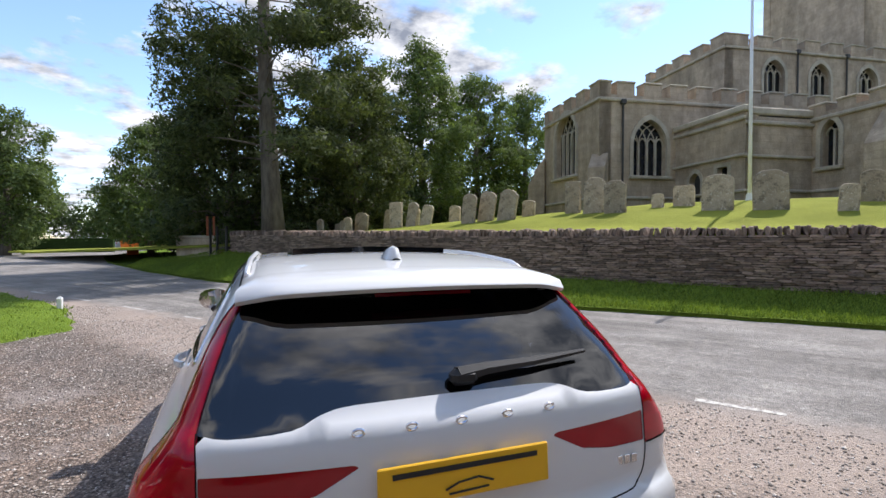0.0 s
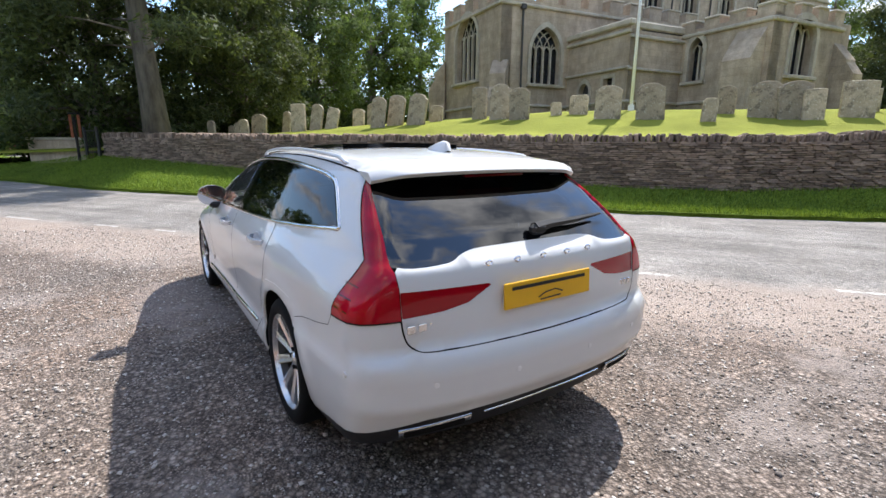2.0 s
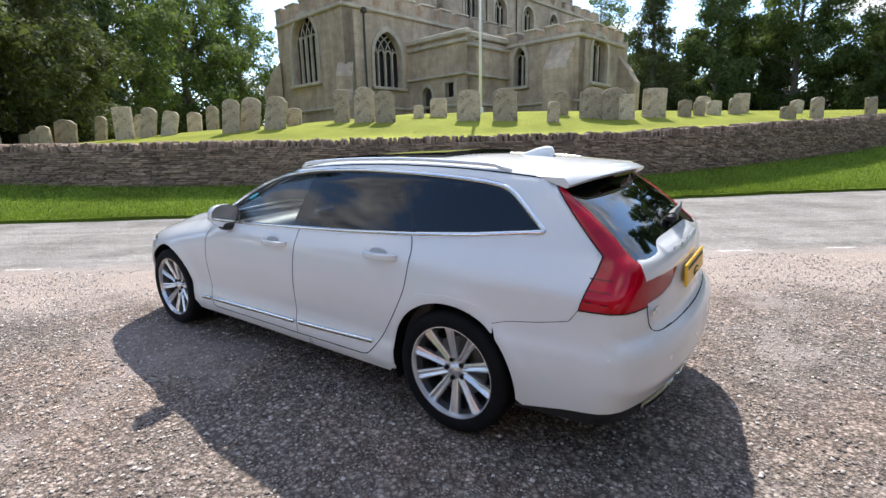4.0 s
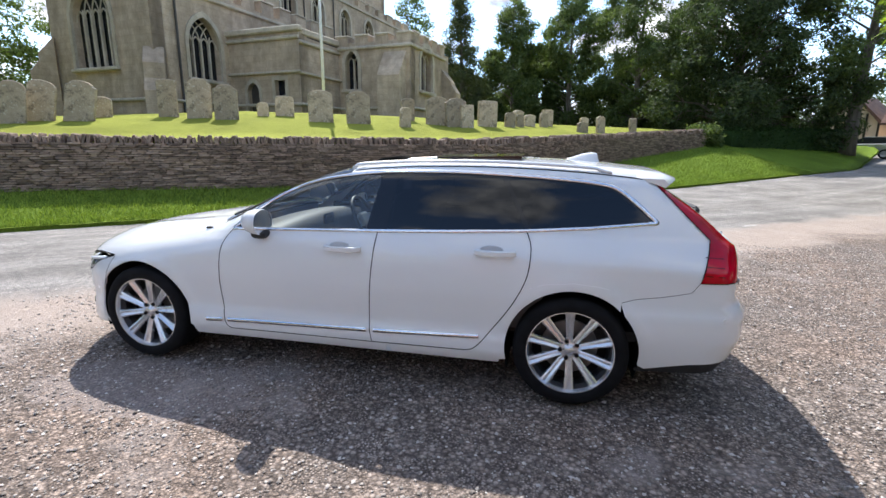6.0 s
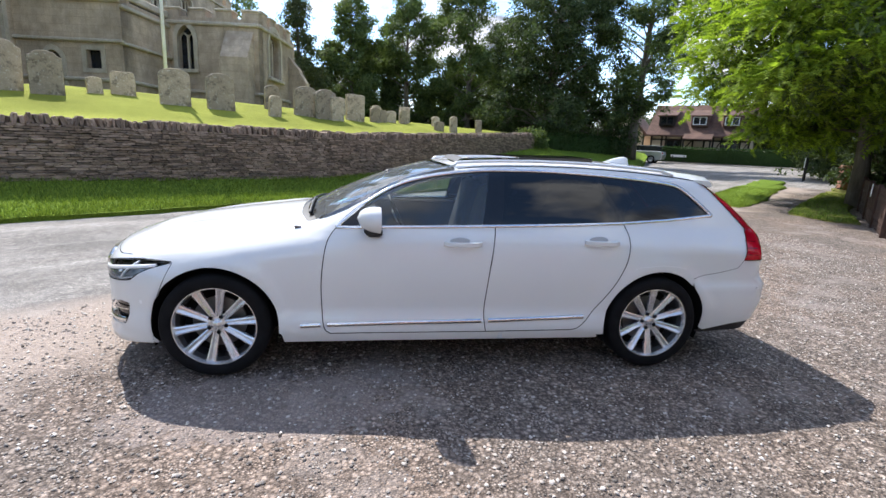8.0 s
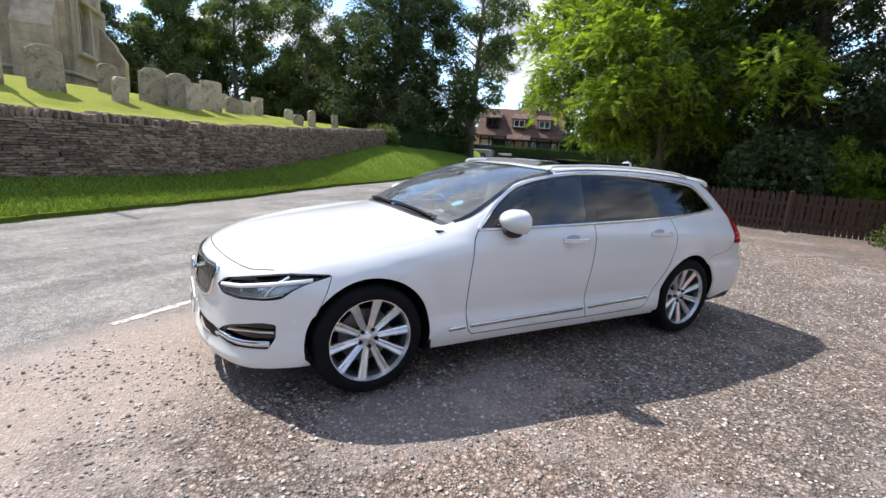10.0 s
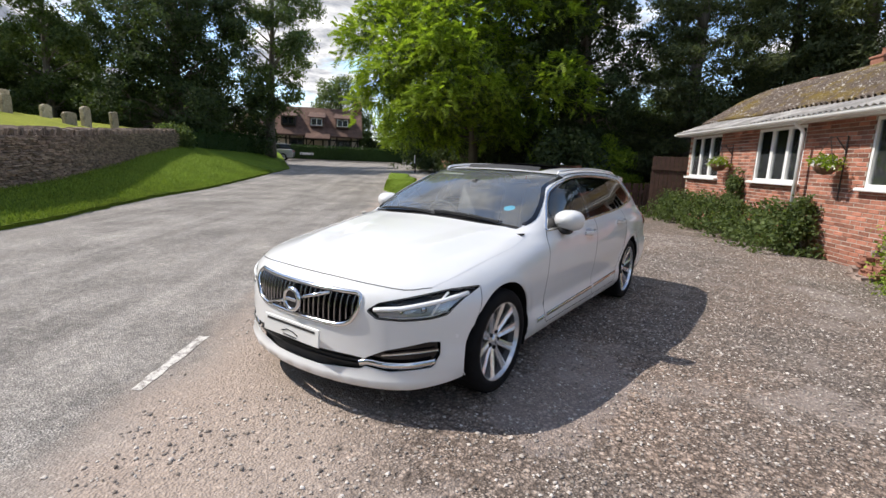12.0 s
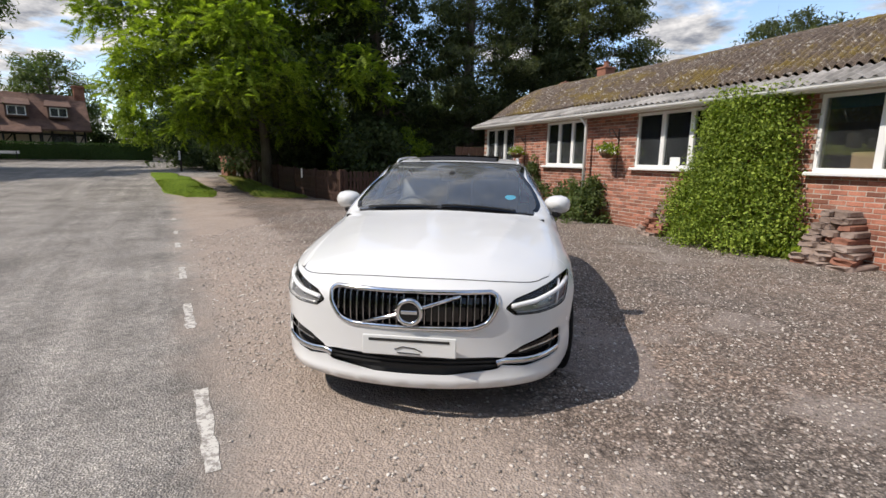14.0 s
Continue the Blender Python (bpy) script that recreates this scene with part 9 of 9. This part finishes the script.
def parked_car(m, paint, label, estate=True):
    t = thing("parked_car", label, "car", m)
    low = [(-2.15, 0.45), (-2.2, 0.75), (-2.1, 0.95), (-1.95, 1.0), (0.9, 0.98), (1.6, 0.88), (2.1, 0.72), (2.18, 0.45), (2.0, 0.25), (-2.05, 0.28)]
    vs, fs, k = [], [], len(low)
    for x, s_ in ((-0.88, 0.94), (-0.80, 1.0), (0.80, 1.0), (0.88, 0.94)):
        vs += [(x, y * (1 if abs(x) < 0.85 else 0.965), 0.28 + (z - 0.28) * s_) for y, z in low]
    for r in range(3):
        fs += [(r * k + i, r * k + (i + 1) % k, (r + 1) * k + (i + 1) % k, (r + 1) * k + i) for i in range(k)]
    fs += [tuple(range(k)), tuple(range(4 * k - 1, 3 * k - 1, -1))]
    part("body", Geo().add(vs, fs), paint, t, smooth=35, fix=True)
    tail_y = -1.95 if estate else -1.3
    part("glasshouse", Geo().add([(sx * w, y, z) for sx in (-1, 1) for y, z, w in ((tail_y - 0.12, 0.98, 0.80), (tail_y + 0.15, 1.38, 0.62), (-0.1, 1.42, 0.64), (0.95, 0.97, 0.80))], [(0, 1, 2, 3), (7, 6, 5, 4), (0, 4, 5, 1), (2, 6, 7, 3), (3, 7, 4, 0)]), M_DARKCAR, t, fix=True)
    part("roof", Geo().box((0, (tail_y + 0.05) / 2, 1.43), (1.24, -0.1 - tail_y, 0.05), bev=0.02), paint, t, smooth=40)
    for y in (-1.3, 1.35):
        for sx in (-1, 1):
            mw = Matrix.Translation((sx * 0.80, y, 0.32)) @ Matrix.Rotation(sx * math.pi / 2, 4, "Y")
            w = new("wheel")
            w.parent = t
            part("tyre", Geo().lathe([(0.2, -0.09), (0.30, -0.1), (0.32, -0.07), (0.32, 0.07), (0.30, 0.1), (0.2, 0.09)], 24, mw), M_TYRE, w, smooth=45)
            part("rim", Geo().lathe([(0.0001, 0.06), (0.08, 0.07), (0.19, 0.07), (0.21, 0.095)], 20, mw), M_SATIN, w, smooth=50)
    for sx in (-1, 1):
        part("tail_lamp", Geo().box((sx * 0.74, -2.13, 0.82), (0.2, 0.1, 0.16), bev=0.02), M_RED, t)
        part("headlamp", Geo().box((sx * 0.66, 2.08, 0.68), (0.3, 0.12, 0.12), bev=0.03), M_LAMPGLASS, t)
        part("door_mirror", Geo().box((sx * 0.95, 0.62, 1.0), (0.18, 0.09, 0.12), bev=0.03), paint, t)
    return t


parked_car(Matrix.Translation((35.8, -22.4, ground_z(35.8, -22.4))) @ Matrix.Rotation(math.atan2(hx.y, hx.x) + math.pi / 2, 4, "Z"), M_SILVER, "silver estate car parked on the road before the hedge")
parked_car(Matrix.Translation((-19.2, 62.8, 0.0)) @ Matrix.Rotation(radians(80), 4, "Z"), M_PAINT, "small white car standing far off beyond the junction", False)


# ---- loose chippings, grass blades ----
def pebbles(name, seed, count, region, lo, hi, mat, label):
    rnd_ = np.random.default_rng(seed)
    p = []
    while len(p) < count:
        x, y = rnd_.uniform(-8, 5), rnd_.uniform(-8, 9)
        n_ = DN.x * x + DN.y * y
        if n_ > region[1] or n_ < region[0] or noise.noise(Vector((x * 1.1, y * 1.1, seed))) < -0.42 + 0.035 * max(0, n_ + 1) ** 2 - 0.2 * rnd_.uniform():
            continue
        p.append((x, y, ground_z(x, y) - 0.012))
    c = np.array(p)
    n_ = len(c)
    base = np.array([(1, 0, 0), (0, 1, 0), (-1, 0, 0), (0, -1, 0), (0.1, 0.1, 0.75), (0, 0, -0.6)], float)
    s = rnd_.uniform(lo, hi, (n_, 1)) * rnd_.uniform(0.5, 1.0, (n_, 1))
    shape = base[None] * rnd_.uniform(0.65, 1.2, (n_, 6, 1)) + rnd_.normal(0, 0.12, (n_, 6, 3))
    a = rnd_.uniform(0, 6.283, n_)
    ca, sa = np.cos(a)[:, None], np.sin(a)[:, None]
    v = np.stack([shape[:, :, 0] * ca - shape[:, :, 1] * sa, shape[:, :, 0] * sa + shape[:, :, 1] * ca, shape[:, :, 2] * 0.85], 2) * s[:, :, None]
    v = v + c[:, None, :] + np.array([0, 0, 1]) * s[:, :, None] * 0.3
    f = np.array([(0, 1, 4), (1, 2, 4), (2, 3, 4), (3, 0, 4), (1, 0, 5), (3, 2, 5)])
    fi = (f[None] + 6 * np.arange(n_)[:, None, None]).reshape(-1)
    me = bpy.data.meshes.new(name)
    me.vertices.add(n_ * 6)
    me.vertices.foreach_set("co", v.astype(np.float32).ravel())
    me.loops.add(len(fi))
    me.loops.foreach_set("vertex_index", fi.astype(np.int32))
    me.polygons.add(len(fi) // 3)
    me.polygons.foreach_set("loop_start", np.arange(0, len(fi), 3, dtype=np.int32))
    me.materials.append(mat)
    me.update(calc_edges=True)
    return tagged(new(name, me), label, "gravel", kind="stuff")


k = Mat("loose_chippings", 0.85)
isl = k.node("ShaderNodeNewGeometry").outputs["Random Per Island"]
k.color(k.mix(1.0, k.ramp(isl, (0.0, (0.14, 0.118, 0.10)), (0.4, (0.29, 0.25, 0.215)), (0.75, (0.44, 0.385, 0.335)), (1.0, (0.68, 0.62, 0.56))), k.ramp(k.noise(120.0, 3), (0.3, 0.85), (0.7, 1.12)), "MULTIPLY"))
pebbles("loose_gravel", 8, 85000, (-9, 2.2), 0.006, 0.018, k.m, "loose grey and buff gravel chippings")
pebbles("loose_gravel", 9, 2600, (-9, 2.6), 0.010, 0.022, k.m, "larger loose pebbles among the gravel")


def blades(name, seed, spots, h, label, w=0.006):
    """Upright grass blades at the given spots."""
    rnd_ = np.random.default_rng(seed)
    c = np.array(spots)
    n_ = len(c)
    a = rnd_.uniform(0, 6.283, n_)
    hh = h * rnd_.uniform(0.45, 1.3, n_)
    lean_ = rnd_.normal(0, 0.35, (n_, 2)) * hh[:, None]
    side = np.stack([np.cos(a) * w, np.sin(a) * w, 0 * a], 1)
    mid = c + np.stack([lean_[:, 0] * 0.35, lean_[:, 1] * 0.35, hh * 0.55], 1)
    tip = c + np.stack([lean_[:, 0], lean_[:, 1], hh], 1)
    v = np.stack([c - side, c + side, mid + side * 0.8, tip, ], 1).reshape(-1, 3)
    return tagged(new(name, quads_mesh(name, v, M_BLADE)), label, "grass", kind="stuff")


rn = np.random.default_rng(21)
spots = []
while len(spots) < 110000:
    u = rn.uniform(-24, 24)
    a, b = ramp(u, KERB), ramp(u, WALL)
    n_ = a + (b - a + 0.1) * rn.uniform() ** 1.5 + 0.07 * noise.noise(Vector((u * 6, 1, 3))) + 0.1 * noise.noise(Vector((u * 1.7, 0, 3)))
    q = street(u, n_)
    spots.append((q.x, q.y, verge_z(u, n_) + 0.01))
blades("verge_blades", 22, spots, 0.07, "tufted green grass blades on the verge", 0.006)

def in_poly(poly, x, y):
    c, j = False, len(poly) - 1
    for i in range(len(poly)):
        (xi, yi), (xj, yj) = poly[i], poly[j]
        if (yi > y) != (yj > y) and x < (xj - xi) * (y - yi) / (yj - yi) + xi:
            c = not c
        j = i
    return c


for poly, cnt, hh, nm in ((GRASS_ISLAND, 9000, 0.07, "grass blades on the island by the junction"), (FENCE_VERGE, 7000, 0.08, "thin grass blades along the fence"), (CORNER_LAWN, 16000, 0.06, "grass blades on the corner lawn")):
    lo, hi = np.min(poly, axis=0), np.max(poly, axis=0)
    spots = []
    while len(spots) < cnt:
        x, y = rn.uniform(lo[0], hi[0]), rn.uniform(lo[1], hi[1])
        if math.hypot(x, y) < 22 and in_poly(poly, x, y):
            spots.append((x, y, ground_z(x, y) + 0.03))
    blades("grass_blades", cnt, spots, hh, nm, 0.009)

# ---- pieces of walls, last ----
for _, b, m in COURSES[:300]:
    piece("stone", BLOCK_MESH[b], wall, m)
for _, b, m in COPES[:200]:
    piece("cope_stone", BLOCK_MESH[b], wall, m)
for m in NEAR:
    piece("brick", brick_mesh, bwall, m)
